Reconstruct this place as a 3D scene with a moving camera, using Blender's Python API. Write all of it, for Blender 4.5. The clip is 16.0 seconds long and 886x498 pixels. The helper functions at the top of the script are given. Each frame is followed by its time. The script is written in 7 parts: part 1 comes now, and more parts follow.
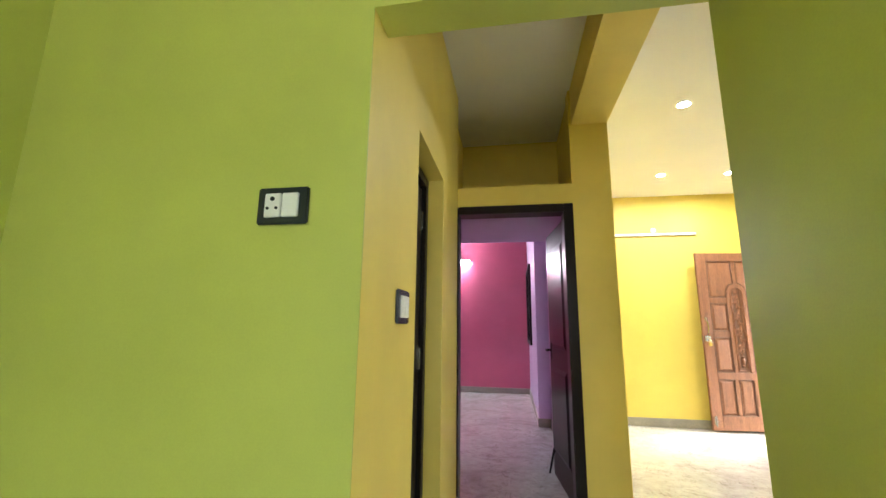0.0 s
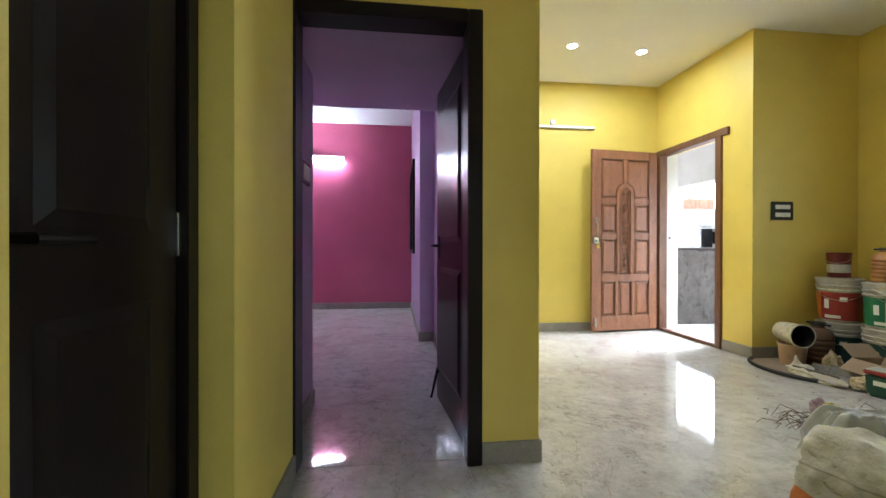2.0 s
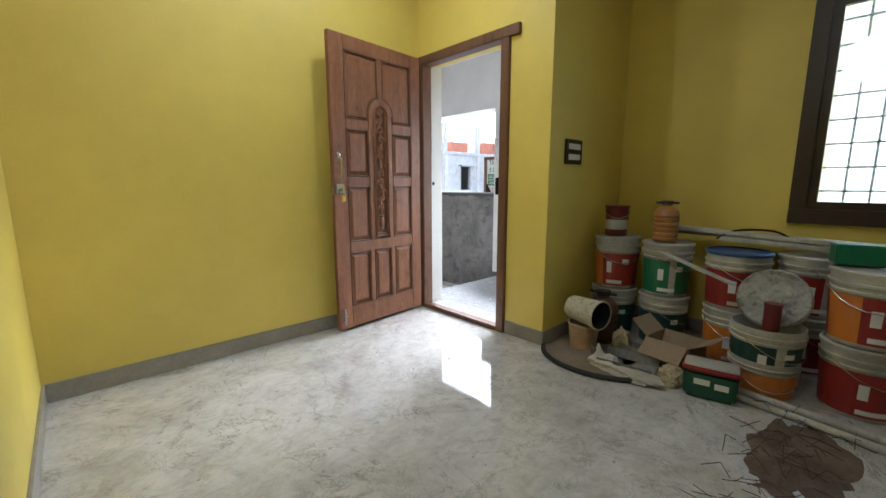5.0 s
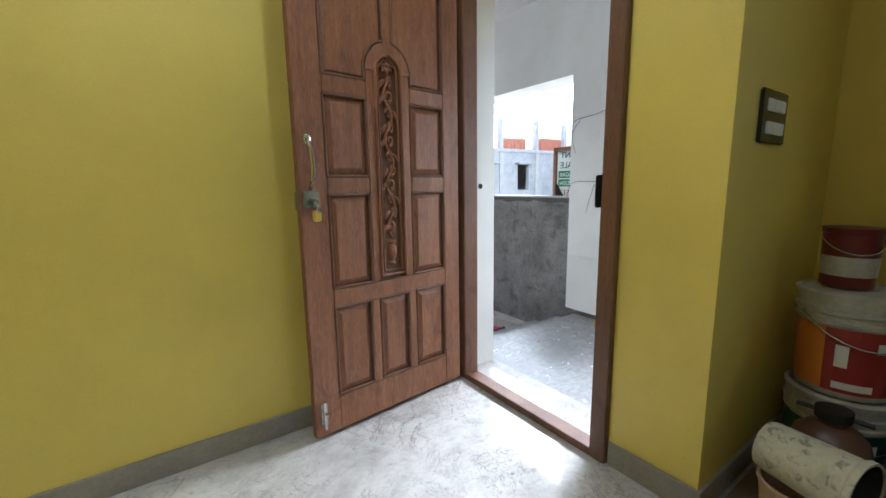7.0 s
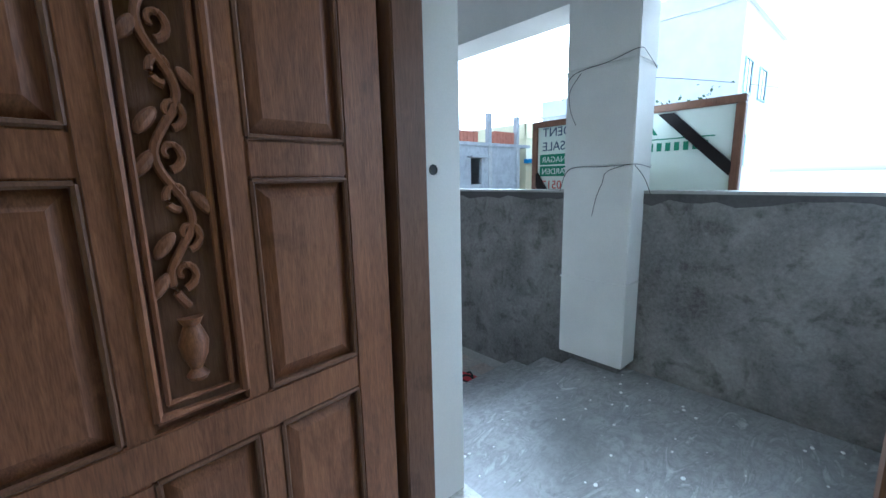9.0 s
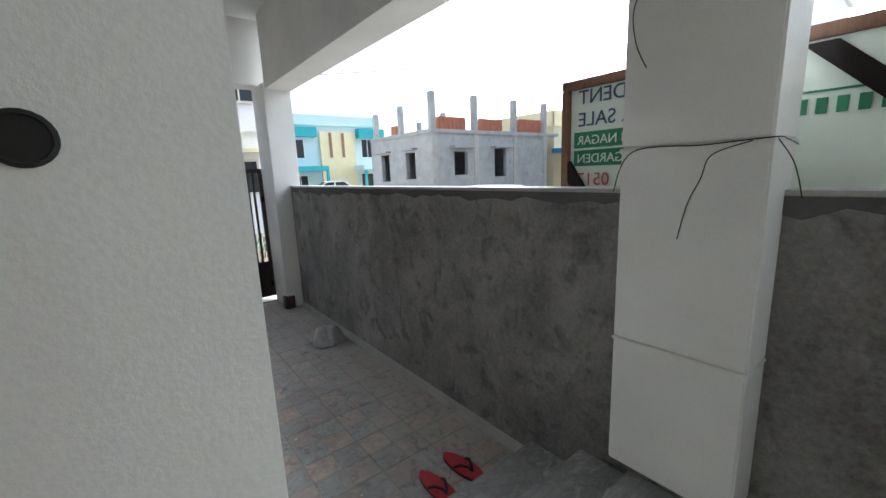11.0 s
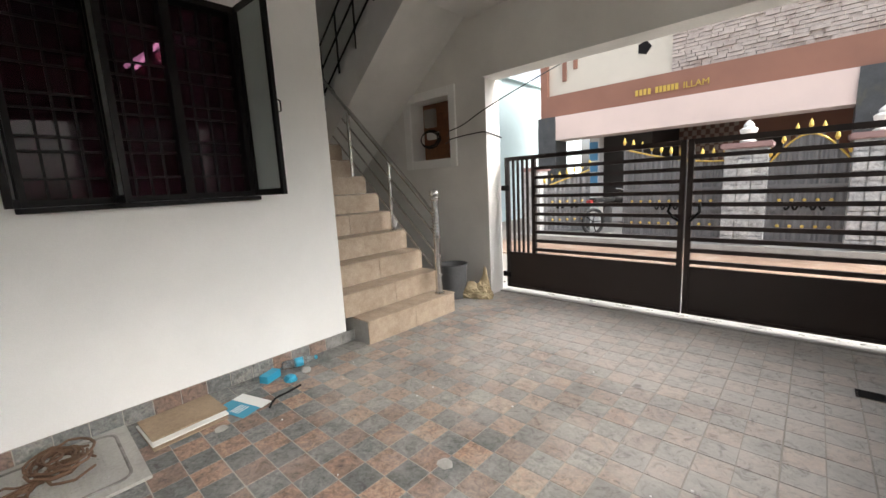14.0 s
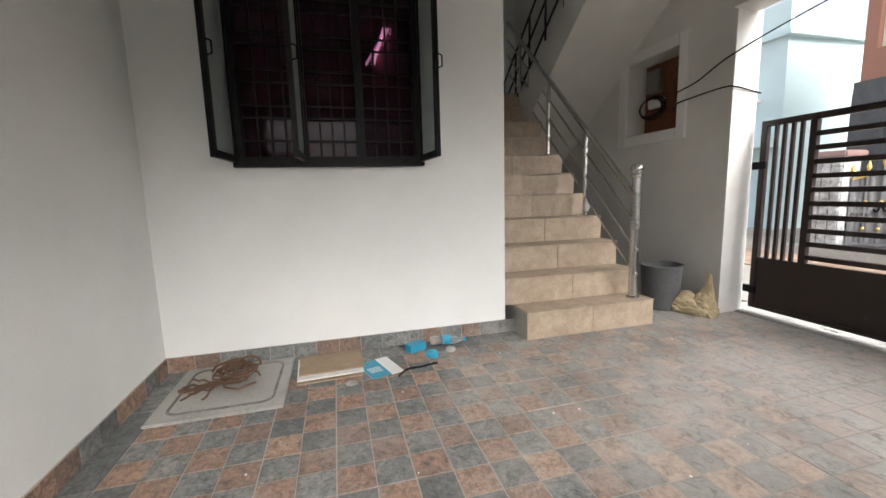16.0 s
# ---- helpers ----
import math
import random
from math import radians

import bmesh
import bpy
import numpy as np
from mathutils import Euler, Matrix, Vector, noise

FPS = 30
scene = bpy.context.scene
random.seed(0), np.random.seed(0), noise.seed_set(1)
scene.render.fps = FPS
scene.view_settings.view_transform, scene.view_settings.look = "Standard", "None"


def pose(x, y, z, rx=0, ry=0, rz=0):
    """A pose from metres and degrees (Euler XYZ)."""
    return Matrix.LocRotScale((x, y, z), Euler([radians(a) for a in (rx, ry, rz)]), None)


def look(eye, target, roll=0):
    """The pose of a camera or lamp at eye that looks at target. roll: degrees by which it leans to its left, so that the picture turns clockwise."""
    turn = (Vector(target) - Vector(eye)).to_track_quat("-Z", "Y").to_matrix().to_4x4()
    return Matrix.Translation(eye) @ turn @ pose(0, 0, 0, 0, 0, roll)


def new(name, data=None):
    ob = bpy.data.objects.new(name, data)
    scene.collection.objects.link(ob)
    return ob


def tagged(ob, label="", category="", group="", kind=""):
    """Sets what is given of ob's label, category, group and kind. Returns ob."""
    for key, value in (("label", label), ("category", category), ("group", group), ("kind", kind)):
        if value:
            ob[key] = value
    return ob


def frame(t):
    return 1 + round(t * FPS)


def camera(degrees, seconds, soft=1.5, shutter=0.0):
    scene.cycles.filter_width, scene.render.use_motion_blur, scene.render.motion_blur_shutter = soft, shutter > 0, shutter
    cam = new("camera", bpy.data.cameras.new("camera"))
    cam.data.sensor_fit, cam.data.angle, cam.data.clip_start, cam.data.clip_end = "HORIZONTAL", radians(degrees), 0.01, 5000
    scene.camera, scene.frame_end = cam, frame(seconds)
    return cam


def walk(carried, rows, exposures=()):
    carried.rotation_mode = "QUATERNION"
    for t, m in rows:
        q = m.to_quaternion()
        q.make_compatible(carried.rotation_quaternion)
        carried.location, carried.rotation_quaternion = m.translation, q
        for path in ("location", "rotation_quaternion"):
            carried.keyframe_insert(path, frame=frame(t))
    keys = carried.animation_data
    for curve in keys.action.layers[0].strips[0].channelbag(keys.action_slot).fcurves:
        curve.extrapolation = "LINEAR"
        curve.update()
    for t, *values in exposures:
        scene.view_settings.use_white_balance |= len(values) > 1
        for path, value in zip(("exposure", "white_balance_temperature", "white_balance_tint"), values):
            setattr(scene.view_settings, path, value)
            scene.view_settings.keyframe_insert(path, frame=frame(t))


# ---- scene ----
cam = camera(96.1, 16.0)
PATH = [
    (0, (0.345, 0.228, 1.185), (0.01, 2.164, 1.56), 0.7),
    (0.5, (0.301, 0.502, 1.119), (0.058, 2.458, 1.459), 0.7),
    (1, (0.317, 0.78, 1.019), (0.193, 2.761, 1.265), 0.3),
    (1.5, (0.335, 1.041, 0.991), (0.332, 3.038, 1.114), 0.3),
    (2, (0.4, 1.286, 0.978), (0.632, 3.272, 0.971), 0.1),
    (2.5, (0.541, 1.554, 0.945), (1.071, 3.479, 0.825), 0.0),
    (3, (0.67, 1.803, 0.93), (1.429, 3.646, 0.763), 0.3),
    (3.2, (0.733, 1.937, 0.927), (1.628, 3.717, 0.746), 0.3),
    (5.3, (1.388, 3.162, 1.112), (2.735, 4.604, 0.785), -0.1),
    (5.5, (1.485, 3.245, 1.117), (2.781, 4.735, 0.803), -0.1),
    (6, (1.733, 3.481, 1.147), (2.899, 5.07, 0.81), -1.0),
    (6.5, (1.974, 3.726, 1.11), (3.108, 5.342, 0.789), -0.7),
    (7, (2.173, 3.984, 1.115), (3.304, 5.602, 0.794), -0.9),
    (7.5, (2.362, 4.241, 1.105), (3.516, 5.841, 0.772), -1.1),
    (8, (2.585, 4.461, 1.089), (3.773, 6.039, 0.774), -1.5),
    (8.5, (2.781, 4.684, 1.058), (4.022, 6.217, 0.726), -1.4),
    (8.7, (2.841, 4.772, 1.072), (4.145, 6.25, 0.734), -1.1),
    (10.8, (3.677, 5.423, 1.078), (4.975, 6.895, 0.694), -1.9),
    (11, (3.745, 5.477, 1.074), (4.948, 7.03, 0.694), -2.3),
    (11.5, (3.926, 5.624, 1.081), (4.895, 7.334, 0.711), -3.1),
    (12, (4.052, 5.783, 1.07), (4.713, 7.632, 0.691), -3.6),
    (12.5, (4.103, 6.026, 1.052), (4.321, 7.983, 0.7), -3.9),
    (13, (4.111, 6.242, 1.039), (3.748, 8.177, 0.682), -4.5),
    (13.5, (4.085, 6.389, 0.971), (3.149, 8.128, 0.659), -3.7),
    (14, (3.968, 6.516, 0.929), (2.619, 7.957, 0.609), -3.0),
    (14.5, (3.9, 6.673, 0.839), (2.271, 7.793, 0.532), -2.8),
    (15, (3.786, 6.863, 0.796), (2.038, 7.785, 0.486), -2.1),
    (15.5, (3.775, 7.052, 0.699), (1.934, 7.77, 0.393), -2.3),
    (16, (3.838, 7.103, 0.704), (1.924, 7.611, 0.426), -1.6),
]
walk(cam, [(t, look(eye, target, roll)) for t, eye, target, roll in PATH],
     exposures=[(0, 4.9, 6100, 8), (0.6, 4.65, 5900, 8), (1.0, 4.1, 5700, 8), (1.5, 4.05, 5500, 9), (3.2, 4.1, 5400, 9), (5.5, 2.95, 5300, 8), (7.5, 2.92, 5000, 5),
                (8.5, 2.6, 4500, 0), (8.7, 2.4, 4500, 0), (10.8, 1.6, 5300, 4), (11.5, 1.55, 6100, 8), (13, 1.58, 6400, 10), (14, 1.68, 6400, 10), (16, 1.66, 6300, 10)])

# ---- world and large lights ----
world = bpy.data.worlds.new("overcast")
scene.world = world
world.use_nodes = True
wn = world.node_tree
sky = wn.nodes.new("ShaderNodeTexSky")
sky.sky_type, sky.sun_disc, sky.sun_elevation, sky.sun_rotation = "NISHITA", False, radians(37), radians(78)
sky.air_density, sky.dust_density, sky.ozone_density = 1.0, 6.0, 1.0
hsv = wn.nodes.new("ShaderNodeHueSaturation")
hsv.inputs["Saturation"].default_value = 0.35
wn.links.new(sky.outputs[0], hsv.inputs["Color"])
wn.links.new(hsv.outputs[0], wn.nodes["Background"].inputs[0])
wn.nodes["Background"].inputs[1].default_value = 0.15
sun = new("sun", bpy.data.lights.new("sun", "SUN"))
sun.data.energy, sun.data.angle, sun.data.color = 1.5, radians(50), (1, 0.97, 0.93)
sun.matrix_world = look((12, 2.5, 9), (0, 0, 0))


def area_lamp(name, eye, target, sx, sy, watts, colour):
    lamp = bpy.data.lights.new(name, "AREA")
    lamp.shape, lamp.size, lamp.size_y, lamp.energy, lamp.color = "RECTANGLE", sx, sy, watts, colour
    ob = new(name, lamp)
    ob.matrix_world = look(eye, target)
    return ob


TUBE, SPOT, SKYL = (0.86, 0.92, 1.0), (1.0, 0.97, 0.92), (0.93, 0.97, 1.0)
for k, (x, y) in enumerate([(1.71, 3.37), (2.07, 4.94), (2.80, 4.97)]):
    area_lamp("downlight_glow", (x, y, 2.895), (x, y, 0), 0.10, 0.10, 0.82, SPOT)
area_lamp("tube_glow", (-1.02, 7.66, 2.36), (-0.7, 5.0, 1.0), 1.2, 0.04, 0.78, TUBE)
area_lamp("hall_window_sky", (4.75, 2.70, 1.55), (2.0, 2.4, 0.9), 1.1, 1.2, 0.78, SKYL)
area_lamp("kitchen_window_sky", (0.54, -1.55, 1.55), (0.2, 1.0, 1.3), 0.62, 1.05, 0.6, SKYL)

# ---- materials ----


def material(name):
    m = bpy.data.materials.new(name)
    m.use_nodes = True
    nt = m.node_tree
    return m, nt, nt.nodes["Principled BSDF"]


def node(nt, kind, **inputs):
    n = nt.nodes.new(kind)
    for k, v in inputs.items():
        n.inputs[k.replace("_", " ")].default_value = v
    return n


def ramp(nt, fac, stops):
    r = nt.nodes.new("ShaderNodeValToRGB")
    while len(r.color_ramp.elements) < len(stops):
        r.color_ramp.elements.new(0.5)
    for e, (p, c) in zip(r.color_ramp.elements, stops):
        e.position, e.color = p, (*c, 1)
    nt.links.new(fac, r.inputs[0])
    return r.outputs[0]


def mix(nt, fac, a, b, blend="MIX"):
    n = nt.nodes.new("ShaderNodeMix")
    n.data_type, n.blend_type = "RGBA", blend
    for sock, v in ((n.inputs[0], fac), (n.inputs[6], a), (n.inputs[7], b)):
        if isinstance(v, (int, float)):
            sock.default_value = v
        elif isinstance(v, tuple):
            sock.default_value = (*v, 1)
        else:
            nt.links.new(v, sock)
    return n.outputs[2]


def coords(nt, scale=(1, 1, 1)):
    g = nt.nodes.new("ShaderNodeNewGeometry")
    m = nt.nodes.new("ShaderNodeMapping")
    m.inputs["Scale"].default_value = scale
    nt.links.new(g.outputs["Position"], m.inputs[0])
    return m.outputs[0]


def own_coords(nt, scale=(1, 1, 1)):
    g = nt.nodes.new("ShaderNodeTexCoord")
    m = nt.nodes.new("ShaderNodeMapping")
    m.inputs["Scale"].default_value = scale
    nt.links.new(g.outputs["Object"], m.inputs[0])
    return m.outputs[0]


def noise_at(nt, vec, scale, detail=4, rough=0.55, dist=0.0):
    n = node(nt, "ShaderNodeTexNoise", Scale=scale, Detail=detail, Roughness=rough, Distortion=dist)
    nt.links.new(vec, n.inputs["Vector"])
    return n.outputs["Fac"]


def bump(nt, bsdf, height, strength=0.2, distance=0.01):
    b = node(nt, "ShaderNodeBump", Strength=strength, Distance=distance)
    nt.links.new(height, b.inputs["Height"])
    nt.links.new(b.outputs[0], bsdf.inputs["Normal"])


def tint(c, k):
    return tuple(min(1, v * k) for v in c)


def paint(name, c, rough=0.55, spread=0.12, grain=220, bumpy=0.12, big=1.3, metal=0.0):
    """Painted or plain surface: faint large blotches, roller grain and relief."""
    m, nt, b = material(name)
    v = coords(nt)
    large = noise_at(nt, v, big, 5, 0.6)
    col = ramp(nt, large, [(0.3, tint(c, 1 - spread)), (0.7, tint(c, 1 + spread * 0.6))])
    fine = noise_at(nt, v, grain, 3, 0.6)
    col = mix(nt, 0.10, col, ramp(nt, fine, [(0.35, tint(c, 0.7)), (0.65, tint(c, 1.2))]))
    nt.links.new(col, b.inputs["Base Color"])
    b.inputs["Roughness"].default_value, b.inputs["Metallic"].default_value = rough, metal
    bump(nt, b, fine, bumpy, 0.004)
    return m


def wood(name, a, c, rough=0.5, axis=(14, 14, 1.2)):
    """Sawn wood: long wandering grain, darker streaks and fine pores along the length."""
    m, nt, b = material(name)
    broad = noise_at(nt, own_coords(nt, tuple(k * 0.35 for k in axis)), 2.0, 5, 0.6, 1.5)
    grain = noise_at(nt, own_coords(nt, axis), 3.0, 8, 0.7, 2.6)
    col = mix(nt, 0.55, ramp(nt, broad, [(0.3, a), (0.7, c)]), ramp(nt, grain, [(0.28, tint(a, 0.7)), (0.5, tint(a, 1.25)), (0.72, tint(c, 1.08))]))
    fine = noise_at(nt, own_coords(nt, tuple(k * 7 for k in axis)), 4, 4)
    col = mix(nt, 0.28, col, ramp(nt, fine, [(0.3, tint(a, 0.5)), (0.62, tint(c, 1.1))]))
    scuff = noise_at(nt, own_coords(nt), 7, 7, 0.75)
    col = mix(nt, ramp(nt, scuff, [(0.62, (0, 0, 0)), (0.74, (0.4,) * 3)]), col, tint(c, 1.45))
    damp = noise_at(nt, own_coords(nt, (1.6, 1.6, 0.8)), 4.5, 6, 0.7, 1.2)
    col = mix(nt, 0.55, col, ramp(nt, damp, [(0.32, (0.42, 0.36, 0.33)), (0.46, (1, 1, 1)), (0.62, (1, 0.97, 0.93)), (0.75, (1.25, 1.15, 1.05))]), "MULTIPLY")
    nt.links.new(col, b.inputs["Base Color"])
    b.inputs["Roughness"].default_value = rough
    bump(nt, b, fine, 0.2, 0.003)
    return m


def marble(name):
    """Polished beige-grey stone: cloudy ground, thin broken veins, dust that dulls the shine."""
    m, nt, b = material(name)
    v = coords(nt)
    warp = noise_at(nt, v, 1.6, 8, 0.68, 1.4)
    col = ramp(nt, warp, [(0.28, (0.38, 0.36, 0.335)), (0.46, (0.53, 0.515, 0.49)), (0.7, (0.65, 0.64, 0.62))])
    streak = noise_at(nt, coords(nt, (1.2, 3.0, 1)), 3.4, 9, 0.72, 1.1)
    col = mix(nt, 0.5, col, ramp(nt, streak, [(0.30, (0.62, 0.57, 0.51)), (0.45, (1, 1, 1)), (0.6, (0.86, 0.84, 0.81)), (0.75, (1, 1, 1))]), "MULTIPLY")
    dark = (0.22, 0.19, 0.16)
    for scale, width, amount, stretch in ((1.5, 0.0055, 0.8, (1, 1, 1)), (3.1, 0.006, 0.75, (1.5, 0.8, 1)), (6.5, 0.008, 0.5, (0.9, 1.5, 1))):
        band = noise_at(nt, coords(nt, stretch), scale, 8, 0.66, 1.5)
        vein = ramp(nt, band, [(0.5 - width * 1.6, (0, 0, 0)), (0.5 - width * 0.2, (amount,) * 3), (0.5 + width * 0.2, (amount,) * 3), (0.5 + width * 1.6, (0, 0, 0))])
        patch = ramp(nt, noise_at(nt, v, scale * 0.8 + 1, 3), [(0.44, (0, 0, 0)), (0.58, (1, 1, 1))])
        col = mix(nt, mix(nt, 1.0, vein, patch, "MULTIPLY"), col, dark)
    dust = noise_at(nt, v, 11, 6, 0.75)
    col = mix(nt, 0.45, col, ramp(nt, dust, [(0.33, (0.6, 0.56, 0.51)), (0.55, (1, 1, 1))]), "MULTIPLY")
    specks = noise_at(nt, v, 46, 2, 0.5)
    col = mix(nt, ramp(nt, specks, [(0.72, (0, 0, 0)), (0.76, (0.5,) * 3)]), col, (0.7, 0.68, 0.64))
    nt.links.new(col, b.inputs["Base Color"])
    nt.links.new(ramp(nt, dust, [(0.35, (0.02,) * 3), (0.75, (0.10,) * 3)]), b.inputs["Roughness"])
    return m


def cement(name, lo, hi, stain, rough=0.9, scale=1.6, blots=0.0, size=8):
    m, nt, b = material(name)
    v = coords(nt)
    a = noise_at(nt, v, scale, 7, 0.62, 0.4)
    col = ramp(nt, a, [(0.28, lo), (0.72, hi)])
    s = noise_at(nt, coords(nt, (1, 1, 0.75)), 3.4, 5, 0.6, 0.5)
    col = mix(nt, ramp(nt, s, [(0.52, (0, 0, 0)), (0.72, (0.75,) * 3)]), col, stain)
    if blots:
        spot = noise_at(nt, v, size, 4, 0.6, 0.6)
        col = mix(nt, blots, col, ramp(nt, spot, [(0.34, (0.3, 0.28, 0.26)), (0.46, (1, 1, 1))]), "MULTIPLY")
    f = noise_at(nt, v, 60, 5, 0.7)
    col = mix(nt, 0.3, col, ramp(nt, f, [(0.3, tint(lo, 0.7)), (0.7, tint(hi, 1.15))]))
    nt.links.new(col, b.inputs["Base Color"])
    b.inputs["Roughness"].default_value = rough
    bump(nt, b, f, 0.35, 0.006)
    return m


def metal(name, c, rough=0.3, metallic=1.0):
    return paint(name, c, rough, 0.1, 90, 0.04, 4, metallic)


def glow(name, c, power):
    m, nt, b = material(name)
    b.inputs["Base Color"].default_value = (*c, 1)
    b.inputs["Emission Color"].default_value, b.inputs["Emission Strength"].default_value = (*c, 1), power
    return m


def tile_mix(name, low, mid, high, rough=0.55):
    """Slate-look floor tile: each tile its own colour between slate grey and rust, with cloudy patches."""
    m, nt, b = material(name)
    info = nt.nodes.new("ShaderNodeObjectInfo")
    v = coords(nt)
    geo = nt.nodes.new("ShaderNodeNewGeometry")
    add = nt.nodes.new("ShaderNodeMath")
    add.operation = "MULTIPLY_ADD"
    add.inputs[1].default_value = 7.31
    nt.links.new(info.outputs["Random"], add.inputs[0])
    nt.links.new(geo.outputs["Random Per Island"], add.inputs[2])
    fract = nt.nodes.new("ShaderNodeMath")
    fract.operation = "FRACT"
    nt.links.new(add.outputs[0], fract.inputs[0])
    cl = noise_at(nt, v, 17, 7, 0.72, 0.8)
    k = nt.nodes.new("ShaderNodeMath")
    k.operation = "MULTIPLY_ADD"
    k.inputs[1].default_value = 1.0
    nt.links.new(cl, k.inputs[0])
    shade = nt.nodes.new("ShaderNodeMath")
    shade.operation = "MULTIPLY_ADD"
    shade.inputs[1].default_value, shade.inputs[2].default_value = 0.36, -0.18
    nt.links.new(fract.outputs[0], shade.inputs[0])
    nt.links.new(shade.outputs[0], k.inputs[2])
    col = ramp(nt, k.outputs[0], [(0.22, tint(low, 0.75)), (0.42, low), (0.62, mid), (0.85, high)])
    f = noise_at(nt, v, 75, 5, 0.7)
    col = mix(nt, 0.7, col, ramp(nt, f, [(0.3, (0.5, 0.5, 0.5)), (0.55, (1, 1, 1)), (0.72, (1.3, 1.3, 1.3))]), "MULTIPLY")
    blot = noise_at(nt, v, 30, 6, 0.7, 1.0)
    col = mix(nt, 0.8, col, ramp(nt, blot, [(0.36, (0.30, 0.31, 0.31)), (0.49, (0.92, 0.92, 0.92)), (0.68, (1.35, 1.33, 1.3))]), "MULTIPLY")
    # fine dust, thicker towards the street gate; its pale colour also paints in light
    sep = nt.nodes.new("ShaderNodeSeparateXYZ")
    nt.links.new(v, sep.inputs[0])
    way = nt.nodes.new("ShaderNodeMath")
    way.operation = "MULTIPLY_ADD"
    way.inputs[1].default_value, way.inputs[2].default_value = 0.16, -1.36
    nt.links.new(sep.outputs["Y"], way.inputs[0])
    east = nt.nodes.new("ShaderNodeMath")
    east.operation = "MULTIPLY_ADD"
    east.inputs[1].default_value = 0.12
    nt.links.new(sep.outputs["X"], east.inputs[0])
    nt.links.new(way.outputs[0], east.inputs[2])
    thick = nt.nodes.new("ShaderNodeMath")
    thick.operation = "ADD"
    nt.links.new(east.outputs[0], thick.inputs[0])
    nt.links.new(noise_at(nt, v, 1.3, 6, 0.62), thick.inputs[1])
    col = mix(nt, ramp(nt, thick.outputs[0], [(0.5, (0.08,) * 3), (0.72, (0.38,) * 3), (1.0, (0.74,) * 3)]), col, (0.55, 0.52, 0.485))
    scuff = noise_at(nt, v, 13, 7, 0.75, 1.5)
    col = mix(nt, 0.75, col, ramp(nt, scuff, [(0.33, (0.42, 0.41, 0.40)), (0.47, (0.97, 0.97, 0.97)), (0.68, (1.15, 1.14, 1.12))]), "MULTIPLY")
    nt.links.new(col, b.inputs["Base Color"])
    b.inputs["Roughness"].default_value = rough
    bump(nt, b, cl, 0.3, 0.01)
    return m


YELLOW = paint("yellow_wall_paint", (0.74, 0.585, 0.115), 0.5)
GREEN = paint("green_wall_paint", (0.46, 0.50, 0.10), 0.5)
LILAC = paint("lilac_wall_paint", (0.58, 0.41, 0.62), 0.5)
MAGENTA = paint("magenta_wall_paint", (0.52, 0.10, 0.19), 0.5)
CEIL = paint("ceiling_white", (0.82, 0.81, 0.78), 0.8, 0.04)
WHITE = paint("white_wall_paint", (0.80, 0.80, 0.78), 0.6, 0.07)
OFFWHITE = paint("dusty_white_plaster", (0.72, 0.71, 0.68), 0.8, 0.14, 140, 0.2)
CONCRETE = cement("grey_cement_plaster", (0.085, 0.078, 0.072), (0.34, 0.325, 0.305), (0.05, 0.045, 0.041), 0.9, 2.1, 0.8, 7)
RAWCEM = cement("pale_cement", (0.30, 0.29, 0.27), (0.44, 0.43, 0.40), (0.24, 0.23, 0.21), 0.85, 3)
MARBLE = marble("polished_marble")


def trowelled(name):
    """Trowelled cement floor: long pale and dark swirls, damp patches that shine a little."""
    m, nt, b = material(name)
    v = coords(nt)
    swirl = noise_at(nt, coords(nt, (1.0, 2.6, 1)), 3.2, 9, 0.68, 2.2)
    col = ramp(nt, swirl, [(0.30, (0.17, 0.165, 0.16)), (0.44, (0.36, 0.355, 0.345)), (0.56, (0.27, 0.265, 0.26)), (0.68, (0.55, 0.545, 0.53))])
    fine = noise_at(nt, v, 26, 7, 0.72, 0.6)
    col = mix(nt, 0.6, col, ramp(nt, fine, [(0.32, (0.55, 0.55, 0.55)), (0.55, (1, 1, 1)), (0.72, (1.25, 1.25, 1.25))]), "MULTIPLY")
    damp = noise_at(nt, v, 1.7, 4, 0.6)
    col = mix(nt, ramp(nt, damp, [(0.52, (0, 0, 0)), (0.66, (0.55,) * 3)]), col, (0.14, 0.138, 0.135))
    nt.links.new(col, b.inputs["Base Color"])
    nt.links.new(ramp(nt, damp, [(0.40, (0.62,) * 3), (0.66, (0.30,) * 3)]), b.inputs["Roughness"])
    bump(nt, b, fine, 0.3, 0.006)
    return m


PORCHCEM = trowelled("trowelled_porch_cement")
SKIRT = cement("grey_stone_skirting", (0.24, 0.22, 0.18), (0.36, 0.33, 0.28), (0.18, 0.16, 0.13), 0.45, 5)
TEAK = wood("raw_teak", (0.13, 0.05, 0.024), (0.39, 0.175, 0.082))
TEAK_DARK = wood("aged_teak", (0.11, 0.05, 0.027), (0.22, 0.11, 0.06))
BLACKWOOD = paint("black_brown_enamel", (0.016, 0.012, 0.011), 0.28, 0.2, 60, 0.05)
BLACKIRON = paint("black_enamel_iron", (0.012, 0.011, 0.011), 0.35, 0.2, 80, 0.06)
BLACKIRON.node_tree.nodes["Principled BSDF"].inputs["Specular IOR Level"].default_value = 0.10
BLACKWOOD.node_tree.nodes["Principled BSDF"].inputs["Specular IOR Level"].default_value = 0.12
GATEPAINT = paint("dark_brown_gate_enamel", (0.022, 0.012, 0.010), 0.4, 0.25, 80, 0.06)
STEEL = metal("stainless_steel", (0.62, 0.61, 0.59), 0.22)
